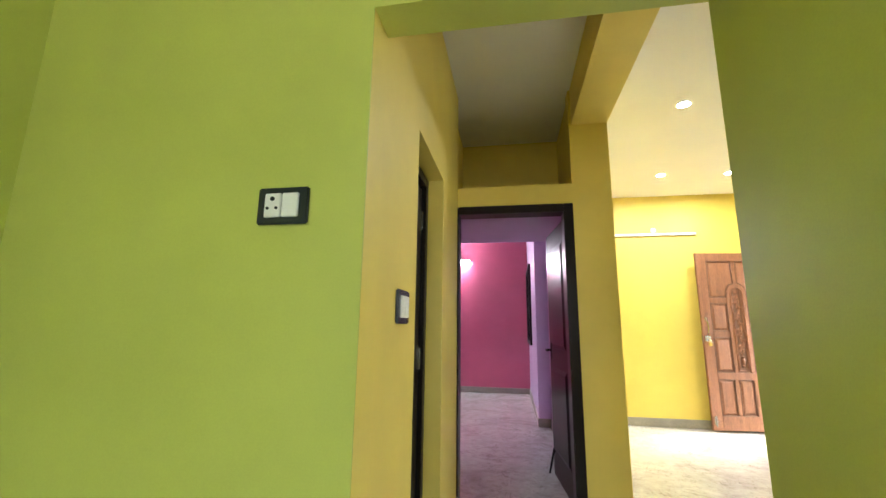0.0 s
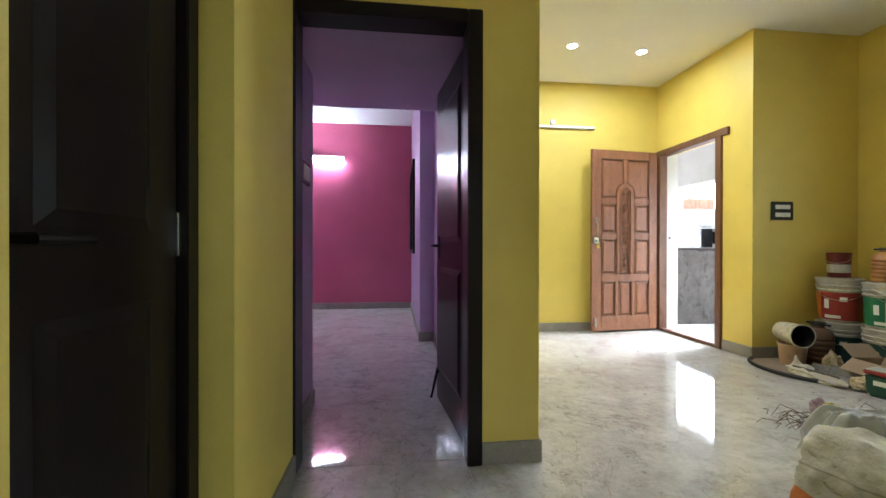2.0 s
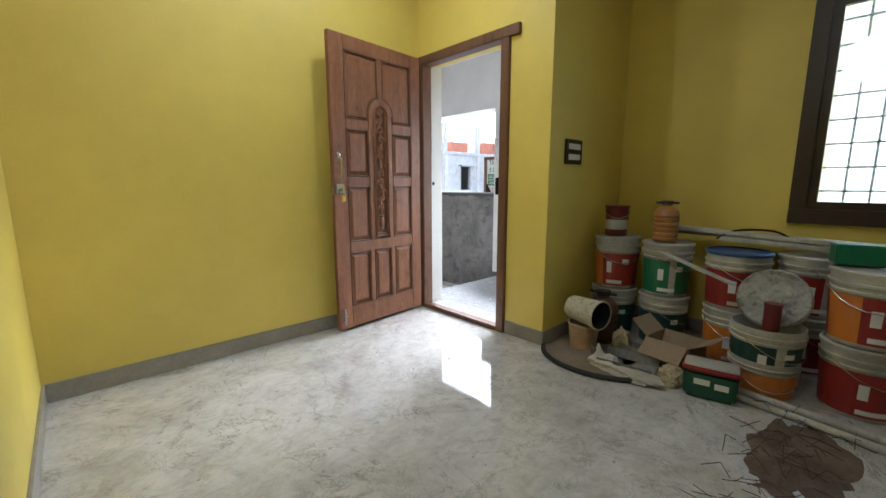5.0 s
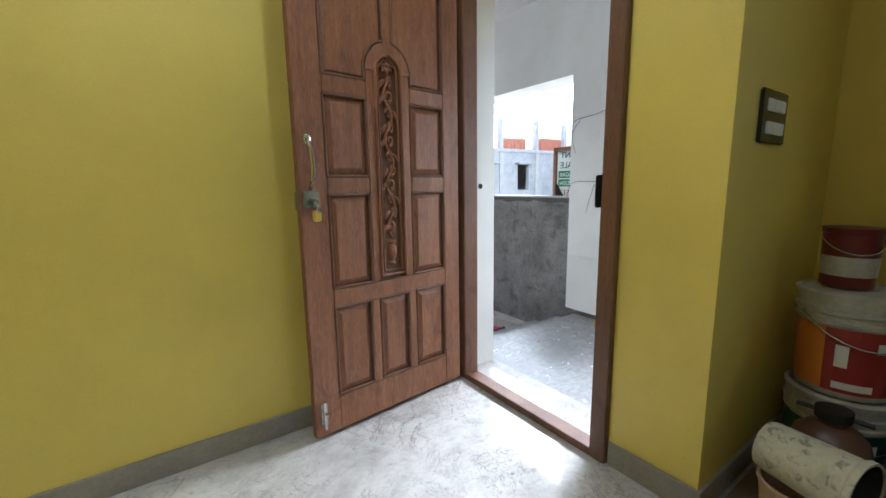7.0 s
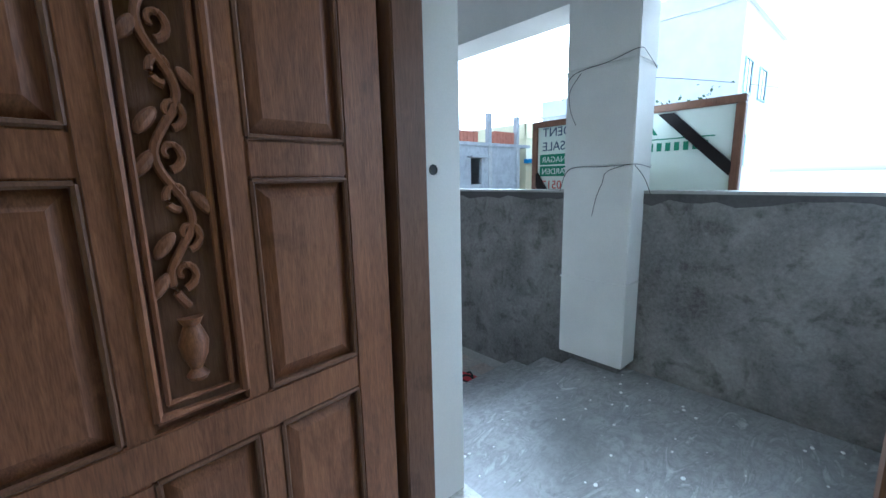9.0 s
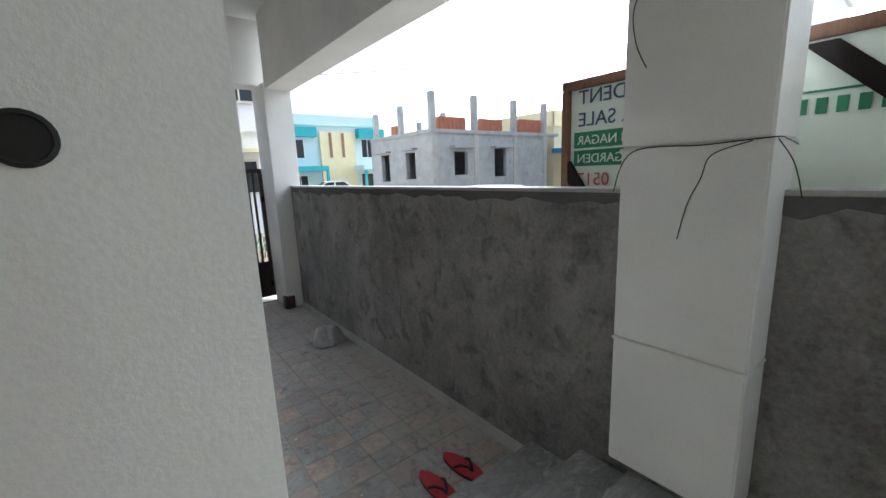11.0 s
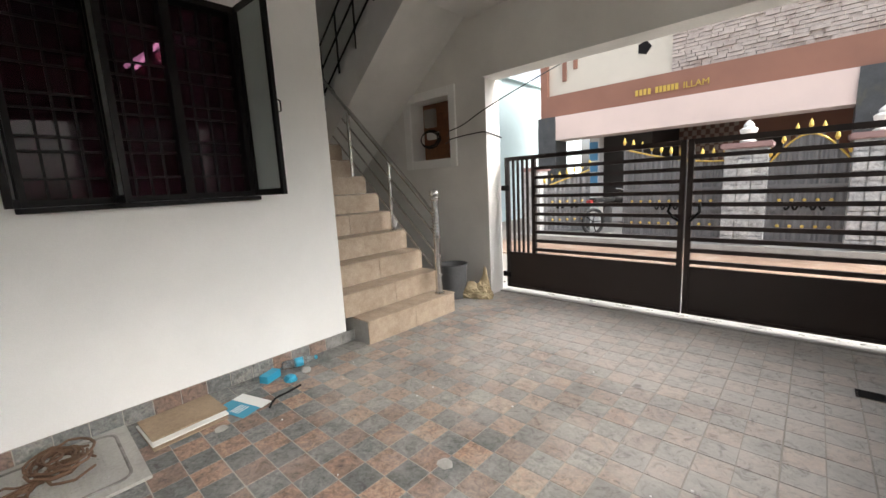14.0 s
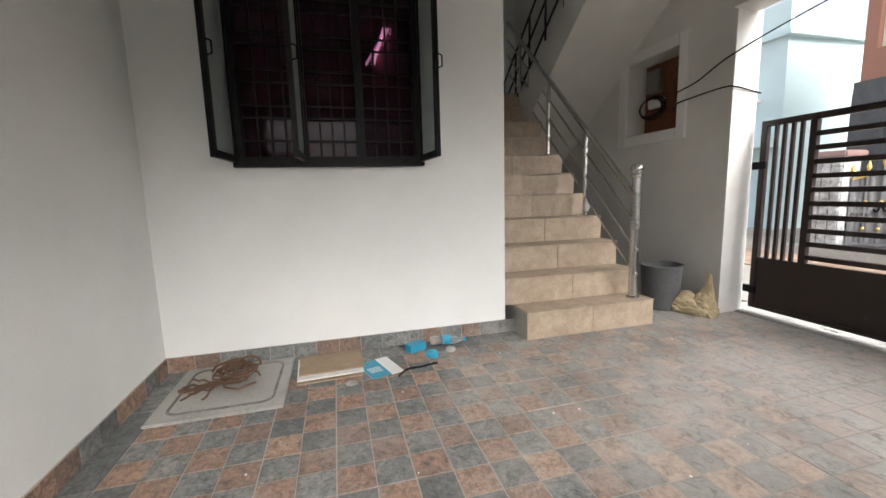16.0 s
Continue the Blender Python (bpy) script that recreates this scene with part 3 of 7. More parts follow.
def arc(cu, cv, r, a0, a1, n=14):
    return [(cu + r * math.cos(radians(a0 + (a1 - a0) * k / n)), cv + r * math.sin(radians(a0 + (a1 - a0) * k / n))) for k in range(n + 1)]


def door_panel(pts, inset=0.035):
    bm = bmesh.new()
    raised(bm, [(u, v) for u, v in pts], inset, 0.020, 0.036)
    part("panel", bm, TEAK, leaf)
    rim = bmesh.new()
    n = len(pts)
    ring = [Vector((u, 0.037, v)) for u, v in pts]
    for a, b in zip(ring, ring[1:] + ring[:1]):
        tube(rim, [a, b], 0.006, 6)
    part("bead", rim, TEAK_DARK, leaf)


for u0, u1 in ((0.12, 0.32), (0.377, 0.553), (0.61, 0.805)):
    door_panel(rect(u0, u1, 0.17, 0.58))
for u0, u1 in ((0.12, 0.335), (0.595, 0.805)):
    door_panel(rect(u0, u1, 0.67, 1.08))
    door_panel(rect(u0, u1, 1.16, 1.495))
CU, CV = 0.465, 1.62
door_panel([(0.12, 1.575), (CU - 0.135, 1.575), *arc(CU, CV, 0.135, 180, 100, 8), (0.435, 2.03), (0.12, 2.03)], 0.03)
door_panel([(0.805, 2.03), (0.495, 2.03), *arc(CU, CV, 0.135, 80, 0, 8), (CU + 0.135, 1.575), (0.805, 1.575)], 0.03)
bm = bmesh.new()
outer, inner = arc(CU, CV, 0.125, 0, 180, 20), arc(CU, CV, 0.078, 0, 180, 20)
prism(bm, outer + inner[::-1], BACK + 0.004, FACE + 0.004)
part("arch", bm, TEAK, leaf)
bm = bmesh.new()
tube(bm, [(u, FACE, v) for u, v in [(CU + 0.075, 0.69), *arc(CU, CV, 0.075, 0, 180, 16), (CU - 0.075, 0.69), (CU + 0.075, 0.69)]], 0.009, 6)
tube(bm, [(u, FACE - 0.006, v) for u, v in [(CU + 0.055, 0.71), *arc(CU, CV, 0.055, 0, 180, 16), (CU - 0.055, 0.71), (CU + 0.055, 0.71)]], 0.006, 6)
part("arch_moulding", bm, TEAK, leaf)
# carved vine in the middle: an urn, a winding stem, scrolls, leaves and a rosette
bm = bmesh.new()
stem = [(CU + 0.022 * math.sin(k * 0.42), 0.030, 0.87 + k * 0.0135) for k in range(56)]
tube(bm, stem, 0.0075, 6)
for j in range(11):
    v = 0.90 + j * 0.066
    side = 1 if math.sin((v - 0.87) / 0.0135 * 0.42) < 0 else -1
    base = (CU + 0.022 * math.sin((v - 0.87) / 0.0135 * 0.42), v)
    curl = []
    for k in range(15):
        a = k * 0.42
        r = 0.026 * (1 - k / 17)
        curl.append((base[0] + side * (0.016 + r * math.sin(a) * 0.9), 0.031, base[1] + 0.028 - r * math.cos(a)))
    tube(bm, curl, lambda s: 0.0075 * (1 - 0.4 * s), 6)
    bmesh.ops.create_uvsphere(bm, u_segments=8, v_segments=6, radius=1, matrix=Matrix.Translation((base[0] - side * 0.022, 0.030, v + 0.012)) @ Euler((0, radians(40 * side), 0)).to_matrix().to_4x4() @ Matrix.Diagonal((0.012, 0.009, 0.027, 1)))
for k in range(8):
    a = k * math.pi / 4
    bmesh.ops.create_uvsphere(bm, u_segments=8, v_segments=6, radius=1, matrix=Matrix.Translation((CU + 0.024 * math.cos(a), 0.030, 1.655 + 0.024 * math.sin(a))) @ Euler((0, -a, 0)).to_matrix().to_4x4() @ Matrix.Diagonal((0.015, 0.007, 0.010, 1)))
bmesh.ops.create_uvsphere(bm, u_segments=10, v_segments=6, radius=0.012, matrix=Matrix.Translation((CU, 0.032, 1.655)))
lathe(bm, [(0.016, 0), (0.020, 0.008), (0.010, 0.02), (0.022, 0.045), (0.026, 0.07), (0.014, 0.10), (0.022, 0.115)], 14, pose(CU, 0.024, 0.735))
part("carving", bm, TEAK, leaf, "carved vine rising from an urn", smooth=True)
handle = bmesh.new()
tube(handle, [(LW - 0.05, 0.045, 1.110), (LW - 0.05, 0.075, 1.140), (LW - 0.05, 0.085, 1.200), (LW - 0.05, 0.075, 1.270), (LW - 0.05, 0.045, 1.300)], 0.009, 8)
bmesh.ops.create_uvsphere(handle, u_segments=10, v_segments=8, radius=1, matrix=Matrix.Translation((LW - 0.05, 0.045, 1.305)) @ Matrix.Diagonal((0.018, 0.010, 0.024, 1)))
part("pull_handle", handle, STEEL, leaf, "chrome pull handle", smooth=True)
bm = boxes((LW - 0.085, LW - 0.01, 0.040, 0.058, 1.030, 1.100), (LW - 0.004, LW + 0.012, 0.012, 0.034, 1.020, 1.100), bevel=0.004)
tube(bm, [(LW - 0.05, 0.06, 1.060), (LW - 0.05, 0.085, 1.055), (LW - 0.06, 0.088, 1.040), (LW - 0.065, 0.088, 1.015)], 0.010, 8)
part("latch", bm, STEEL, leaf, "steel rim latch")
part("padlock", boxes((LW - 0.078, LW - 0.042, 0.060, 0.082, 0.975, 1.020), bevel=0.005), paint("yellow_brass_lock", (0.6, 0.42, 0.06), 0.35), leaf, "yellow brass padlock")
bm = boxes((LW - 0.06, LW - 0.03, 0.040, 0.048, 0.06, 0.16), bevel=0.002)
tube(bm, [(LW - 0.045, 0.056, 0.04), (LW - 0.045, 0.056, 0.17)], 0.007, 8)
tube(bm, [(LW - 0.045, 0.056, 0.12), (LW - 0.045, 0.08, 0.115)], 0.006, 6)
part("tower_bolt", bm, STEEL, leaf, "steel tower bolt")
for v in (0.25, 1.0, 1.75):
    bm = bmesh.new()
    tube(bm, [(-0.006, 0.0, v - 0.05), (-0.006, 0.0, v + 0.05)], 0.007, 8)
    part("hinge", bm, BRASS, leaf)

# ---- dark inner doors ----
frame_b = holder("door_frame_bedroom", "glossy black-brown wooden door frame", "door frame", kind="structure")
part("jamb", boxes((-0.086, -0.025, 3.03, 3.165, 0, 2.04), bevel=0.004), BLACKWOOD, frame_b)
part("jamb", boxes((0.715, 0.783, 3.03, 3.165, 0, 2.04), bevel=0.004), BLACKWOOD, frame_b)
part("head", boxes((-0.025, 0.715, 3.03, 3.165, 1.98, 2.04), bevel=0.004), BLACKWOOD, frame_b)


def plain_leaf(name, label, m, w, h, hinge_z):
    d = holder(name, label, "door", m)
    bm = boxes((0, w, -0.034, 0, 0, h), bevel=0.003)
    part("leaf_board", bm, BLACKWOOD, d)
    for v0, v1 in ((0.2, 0.85), (1.0, h - 0.15)):
        bm = bmesh.new()
        raised(bm, rect(0.11, w - 0.11, v0, v1), 0.03, 0.0005, 0.010)
        part("panel", bm, BLACKWOOD, d)
    for v in hinge_z:
        part("hinge", boxes((-0.012, 0.014, -0.030, 0.012, v - 0.055, v + 0.055), bevel=0.002), STEEL, d, "bright steel butt hinge")
    bm = bmesh.new()
    for k in (1, -1):
        y = 0.0 if k > 0 else -0.034
        tube(bm, [(w - 0.06, y, 0.98), (w - 0.06, y + 0.045 * k, 0.98), (w - 0.16, y + 0.05 * k, 0.98)], 0.009, 8)
        add_box(bm, w - 0.08, w - 0.04, min(y, y + 0.006 * k), max(y, y + 0.006 * k), 0.90, 1.04)
    part("lever_handle", bm, BLACKIRON, d)
    bm = bmesh.new()
    tube(bm, [(w - 0.09, 0.005, 0.20), (w - 0.09, 0.02, 0.17), (w - 0.09, 0.055, 0.03)], 0.007, 8)
    tube(bm, [(w - 0.04, 0.005, 0.20), (w - 0.05, 0.02, 0.15), (w - 0.09, 0.055, 0.03)], 0.006, 8)
    part("door_stop", bm, BLACKIRON, d)
    return d


plain_leaf("bedroom_door", "glossy black-brown bedroom door standing open into the room", pose(0.735, 3.165, 0.01, 0, 0, 96), 0.70, 1.96, (0.25, 1.0, 1.78))
bath = holder("door_frame_bath", "black-brown closed door in a deep yellow reveal", "door frame", kind="structure")
part("jamb", boxes((-0.165, -0.125, BD1 - 0.055, BD1 + 0.0, 0, BDZ), bevel=0.003), BLACKWOOD, bath)
part("jamb", boxes((-0.165, -0.125, BD0, BD0 + 0.055, 0, BDZ), bevel=0.003), BLACKWOOD, bath)
part("head", boxes((-0.165, -0.125, BD0 + 0.055, BD1 - 0.055, BDZ - 0.055, BDZ), bevel=0.003), BLACKWOOD, bath)
plain_leaf("bathroom_door", "glossy black-brown closed bathroom door", pose(-0.150, BD1 - 0.06, 0.01, 0, 0, -90), BD1 - BD0 - 0.12, 1.94, (0.25, 1.0, 1.75))
structure("wall_bath_back", boxes((-0.30, -0.19, BD0 - 0.1, BD1 + 0.1, 0, 2.2)), WHITE, "plain wall behind a door")

# ---- switch boards ----


def switch_board(label, m, w, h, rows, cols, socket=False):
    """Black plate with white modules; local x across, z up, facing -y."""
    sw = holder("switch_board", label, "switch", m)
    part("plate", boxes((-w / 2, w / 2, -0.012, 0, -h / 2, h / 2), bevel=0.004), PLASTIC_B, sw)
    bx, bz, gap = w * 0.16, h * 0.17, (0.03 if rows > 1 else 0.0)
    mw, mh = (w - 2 * bx) / cols, (h - 2 * bz - gap * (rows - 1)) / rows
    for r in range(rows):
        for c in range(cols):
            x0, z0 = -w / 2 + bx + c * mw, -h / 2 + bz + r * (mh + gap)
            bm = boxes((x0 + 0.0015, x0 + mw - 0.0015, -0.018, -0.010, z0 + 0.001, z0 + mh - 0.001), bevel=0.002)
            part("switch", bm, PLASTIC_W, sw)
            if socket and c == 0:
                hole = bmesh.new()
                for dx, dz, rr in ((0, 0.016, 0.006), (-0.012, -0.008, 0.004), (0.012, -0.008, 0.004)):
                    lathe(hole, [(rr, 0), (rr, 0.003)], 10, pose(x0 + mw / 2 + dx, -0.0175, z0 + mh / 2 + dz, 90, 0, 0))
                part("socket_holes", hole, PLASTIC_B, sw)
    return sw


switch_board("black switch plate with a white socket and switch on green wall", pose(-0.218, 1.118, 1.475), 0.138, 0.096, 1, 2, True)
switch_board("black switch plate with white switches on yellow wall", pose(-0.035, 1.58, 1.245, 0, 0, 90), 0.14, 0.115, 1, 3)
switch_board("black switch plate with two rows of white switches", pose(3.815, 4.47, 1.31), 0.22, 0.165, 2, 3)
switch_board("small black switch plate on lilac wall", pose(-0.12, 3.62, 1.40, 0, 0, 90), 0.20, 0.13, 1, 2)

# ---- lamps ----
GLOW = glow("lamp_glow", (1.0, 0.97, 0.9), 9.0)
for x, y in ((1.71, 3.37), (2.07, 4.94), (2.80, 4.97)):
    dl = holder("ceiling_downlight", "small round lit downlight in the ceiling", "downlight", pose(x, y, CEILZ - 0.013), "hall downlights")
    bm = bmesh.new()
    lathe(bm, [(0.058, 0.013), (0.060, 0.004), (0.055, 0.0), (0.044, 0.002), (0.043, 0.013)], 24, close=False)
    part("ring", bm, PLASTIC_W, dl, smooth=True)
    bm = bmesh.new()
    lathe(bm, [(0.042, 0.009), (0.042, 0.0125)], 24)
    part("diffuser", bm, GLOW, dl, "glowing white diffuser")
tb = holder("tube_lamp", "lit white tube lamp on the magenta wall", "lamp")
part("batten", boxes((-1.62, -0.42, 7.70, 7.75, 2.37, 2.42), bevel=0.004), PLASTIC_W, tb)
bm = bmesh.new()
tube(bm, [(-1.60, 7.685, 2.36), (-0.44, 7.685, 2.36)], 0.016, 12)
part("tube", bm, glow("tube_glow", (0.9, 0.95, 1.0), 10.0), tb, "glowing tube")
ut = holder("unlit_tube_fitting", "slim white unlit lamp batten on the yellow wall", "lamp")
part("batten", boxes((1.62, 2.72, 5.735, 5.77, 2.375, 2.405), bevel=0.004), PLASTIC_W, ut)
part("junction", boxes((2.18, 2.24, 5.745, 5.77, 2.42, 2.475), bevel=0.006), PLASTIC_W, ut)

# ---- hall window ----
hw = holder("window_hall", "dark-framed window with a grille over frosted panes", "window", kind="structure")
FR = paint("dark_maroon_enamel", (0.035, 0.018, 0.018), 0.35)
for row in ((4.565, 4.70, WY0 - 0.03, WY1 + 0.05, WZ0 - 0.06, WZ0 + 0.03), (4.565, 4.70, WY0 - 0.03, WY1 + 0.05, WZ1 - 0.03, WZ1 + 0.06), (4.565, 4.70, WY1 - 0.03, WY1 + 0.05, WZ0 + 0.03, WZ1 - 0.03), (4.565, 4.70, WY0 - 0.03, WY0 + 0.05, WZ0 + 0.03, WZ1 - 0.03)):
    part("window_frame", boxes(row, bevel=0.004), FR, hw)
part("sash", boxes((4.60, 4.64, WY1 - 0.075, WY1 - 0.03, WZ0 + 0.03, WZ1 - 0.03), (4.60, 4.64, WY0 + 0.05, WY1 - 0.075, WZ0 + 0.03, WZ0 + 0.075), (4.60, 4.64, WY0 + 0.05, WY1 - 0.075, WZ1 - 0.075, WZ1 - 0.03), (4.60, 4.64, 2.66, 2.72, WZ0 + 0.075, WZ1 - 0.075)), FR, hw)
GLASS, gnt, gb = material("pale_glass")
gb.inputs["Base Color"].default_value, gb.inputs["Roughness"].default_value, gb.inputs["Transmission Weight"].default_value = (0.85, 0.97, 0.97, 1), 0.25, 1.0
for y0, y1 in ((WY0 + 0.05, 2.66), (2.72, WY1 - 0.075)):
    p = part("pane", boxes((4.617, 4.622, y0, y1, WZ0 + 0.075, WZ1 - 0.075)), GLASS, hw)
    p.visible_shadow = False
    bars = bmesh.new()
    for k in range(1, 5):
        y = y0 + (y1 - y0) * k / 5
        add_box(bars, 4.67, 4.676, y - 0.006, y + 0.006, WZ0 + 0.03, WZ1 - 0.03)
    for k in range(1, 9):
        z = WZ0 + (WZ1 - WZ0) * k / 9
        add_box(bars, 4.664, 4.67, y0, y1, z - 0.006, z + 0.006)
    part("grille", bars, BLACKIRON, hw)
structure("wall_neighbour", boxes((6.3, 6.4, -2, 4.2, GROUND, 5)), WHITE, "white neighbouring wall")

# ---- gate ----
GY, G0, G1, GM, GZ0, GZP, GZ1 = 10.40, 1.37, 4.98, 3.175, -0.30, 0.12, 1.19


def gate_leaf(x0, x1, bars_left):
    """One leaf: sheet panel below, flat bars across, four upright bars at the hinge side."""
    g = holder("gate_leaf", "shut dark brown steel gate leaf with flat cross bars", "gate", group="gate leaves")
    post = lambda x, z0=GZ0, z1=GZ1: boxes((x - 0.022, x + 0.022, GY - 0.022, GY + 0.022, z0, z1), bevel=0.003)
    xs = x0 + 0.36 if bars_left else x1 - 0.36
    for x in (x0 + 0.022, x1 - 0.022):
        part("upright", post(x), GATEPAINT, g)
    part("upright", post(xs, GZP, GZ1 - 0.044), GATEPAINT, g)
    part("top_rail", boxes((x0 + 0.044, x1 - 0.044, GY - 0.022, GY + 0.022, GZ1 - 0.044, GZ1), bevel=0.003), GATEPAINT, g)
    part("sheet_panel", boxes((x0 + 0.044, x1 - 0.044, GY - 0.012, GY + 0.012, GZ0, GZP)), GATEPAINT, g)
    part("panel_rail", boxes((x0 + 0.044, x1 - 0.044, GY - 0.022, GY + 0.022, GZP - 0.03, GZP), bevel=0.003), GATEPAINT, g)
    part("panel_rail", boxes((x0 + 0.044, x1 - 0.044, GY - 0.022, GY + 0.022, GZ0, GZ0 + 0.03), bevel=0.003), GATEPAINT, g)
    a, b = (xs + 0.022, x1 - 0.044) if bars_left else (x0 + 0.044, xs - 0.022)
    for k in range(10):
        z = GZP + 0.045 + k * 0.098
        part("cross_bar", boxes((a, b, GY - 0.016, GY + 0.016, z - 0.017, z + 0.017)), GATEPAINT, g)
    c, d = (x0 + 0.044, xs - 0.022) if bars_left else (xs + 0.022, x1 - 0.044)
    for k in range(1, 5):
        x = c + (d - c) * k / 5
        part("upright_bar", boxes((x - 0.011, x + 0.011, GY - 0.011, GY + 0.011, GZP, GZ1 - 0.044)), GATEPAINT, g)
    hx = x1 - 0.10 if bars_left else x0 + 0.10
    bm = bmesh.new()
    s = -1 if bars_left else 1
    tube(bm, [(hx, GY - 0.03, 0.66), (hx + 0.01 * s, GY - 0.07, 0.60), (hx - 0.03 * s, GY - 0.07, 0.55), (hx - 0.06 * s, GY - 0.03, 0.52)], 0.012, 8)
    part("pull", bm, BLACKIRON, g)
    ex = x0 if bars_left else x1
    for z in (-0.15, 0.85):
        part("hinge", boxes((ex - 0.05, ex + 0.05, GY - 0.03, GY + 0.0, z - 0.03, z + 0.03), bevel=0.004), BLACKIRON, g)
    return g


gate_leaf(G0, GM - 0.006, True)
gate_leaf(GM + 0.006, G1, False)
structure("gate_sill", boxes((1.30, 5.0, 10.33, 10.46, YARD - 0.1, YARD + 0.012), bevel=0.005), RAWCEM, "pale cement sill under the gate", "step")

# ---- staircase ----
RISE, GO, SX, SY0, SY1 = 0.205, 0.222, 1.345, 8.302, 9.45
stairs = holder("staircase", "straight stair clad in beige stone-look tiles", "staircase", kind="structure")
for i in range(11):
    z1 = YARD + RISE * (i + 1)
    x1 = SX - GO * i
    y0 = SY0 + (0.07 if i == 0 else 0)
    bm = boxes((-2.6, x1 - 0.012, y0, SY1 - 0.012, z1 - RISE + (0 if i else 0), z1 - 0.012))
    st = part("step", bm, RAWCEM, stairs)
    half = (y0 + SY1) / 2
    for a, b in ((y0, half - 0.0015), (half + 0.0015, SY1)):
        part("riser_tile", boxes((x1 - 0.012, x1, a, b, z1 - RISE + 0.002, z1 - 0.014), bevel=0.0015), STEPTILE, st)
        part("tread_tile", boxes((x1 - GO - 0.01, x1 + 0.012, a, b, z1 - 0.012, z1), bevel=0.003), STEPTILE, st)
bm = bmesh.new()
prism(bm, [(SX - 0.03, YARD), (SX - 0.03, YARD + RISE - 0.02), *[p for i in range(1, 11) for p in ((SX - GO * i - 0.012, YARD + RISE * i - 0.02), (SX - GO * i - 0.012, YARD + RISE * (i + 1) - 0.02))], (-2.6, YARD + RISE * 11 - 0.02), (-2.6, YARD)], 9.44, 9.452)
structure("stair_side", bm, CONCRETE, "dark grey cement side of the stair")
# upper flight, going back over the lower one
bm = bmesh.new()
sof = lambda x: 1.54 + 0.76 * (x + 0.47)
prof = [(-1.45, sof(-1.45)), (1.9, sof(1.9))]
x, top = 1.9, []
z = sof(1.9) + 0.36
while x > -1.45:
    top += [(x, z), (x - 0.24, z)]
    x, z = x - 0.24, z - 0.182
top = [p for p in top if p[0] > -1.5]
prism(bm, prof + top, 9.32, 10.148)
structure("upper_flight", bm, OFFWHITE, "white plastered underside of the upper stair flight with stepped edge", "staircase")
structure("stair_landing", boxes((-2.6, -1.45, 8.31, 10.148, 1.75, 1.90)), OFFWHITE, "white plastered stair landing", "staircase")
bm = bmesh.new()
for k in range(9):
    xx = 1.6 - k * 0.36
    zz = sof(xx) + 0.34
    tube(bm, [(xx, 9.36, zz), (xx, 9.36, zz + 0.85)], 0.012, 8)
for dz in (0.3, 0.58, 0.85):
    tube(bm, [(1.7, 9.36, sof(1.7) + 0.34 + dz), (-1.4, 9.36, sof(-1.4) + 0.34 + dz)], 0.012, 8)
structure("upper_railing", bm, BLACKIRON, "dark railing of the upper stair flight", "railing")

rail = holder("stair_railing", "stainless steel stair railing with a ball-topped newel", "railing", kind="structure")
RY = 9.33
bm = bmesh.new()
zb = YARD + RISE
prof = [(0.05, zb), (0.05, zb + 0.012), (0.035, zb + 0.02), (0.033, zb + 0.30), (0.033, zb + 0.30)]
for k in range(9):
    h = zb + 0.55 + k * 0.032
    prof += [(0.033, h), (0.041, h + 0.008), (0.041, h + 0.016), (0.033, h + 0.024)]
prof += [(0.033, zb + 0.93), (0.045, zb + 0.945), (0.045, zb + 0.955), (0.02, zb + 0.965)]
lathe(bm, prof, 20, pose(1.255, RY, 0))
part("newel_post", bm, STEEL, rail, smooth=True)
bm = bmesh.new()
bmesh.ops.create_uvsphere(bm, u_segments=20, v_segments=12, radius=0.046, matrix=Matrix.Translation((1.255, RY, zb + 1.0)))
part("ball", bm, STEEL, rail, smooth=True)
slope = RISE / GO
line = lambda x, h: (x, RY, zb + h + (1.255 - x) * slope)
for k, x in enumerate((0.60, -0.07, -0.74)):
    zz = YARD + RISE * (1 + math.floor((SX - x) / GO))
    bm = bmesh.new()
    tube(bm, [(x, RY, zz), (x, RY, line(x, 0.74)[2])], 0.020, 12)
    lathe(bm, [(0.04, zz), (0.04, zz + 0.01), (0.022, zz + 0.016)], 14, pose(x, RY, 0))
    part("post", bm, STEEL, rail, smooth=True)
    if k == 0:
        bm = bmesh.new()
        bmesh.ops.create_icosphere(bm, subdivisions=2, radius=0.035, matrix=Matrix.Translation((x + 0.03, RY, zz + 0.10)) @ Matrix.Diagonal((0.9, 0.7, 1.9, 1)))
        for v in bm.verts:
            v.co += Vector((noise.noise(v.co * 30), noise.noise(v.co * 30 + Vector((5, 0, 0))), 0)) * 0.012
        part("plastic_wrap", bm, PLASTIC_W, rail, "torn white protective film")
bm = bmesh.new()
tube(bm, [line(1.25, 0.78), line(-1.1, 0.78)], 0.024, 12)
part("handrail", bm, STEEL, rail, smooth=True)
for h in (0.20, 0.39, 0.58):
    bm = bmesh.new()
    tube(bm, [line(1.25, h), line(-1.1, h)], 0.010, 10)
    part("rail_bar", bm, STEEL, rail, smooth=True)
for h in (0.20, 0.39, 0.58):
    bm = bmesh.new()
    tube(bm, [(1.25, RY, zb + h), (1.315, RY - 0.02, zb + h)], 0.012, 8)
    part("knob", bm, STEEL, rail)

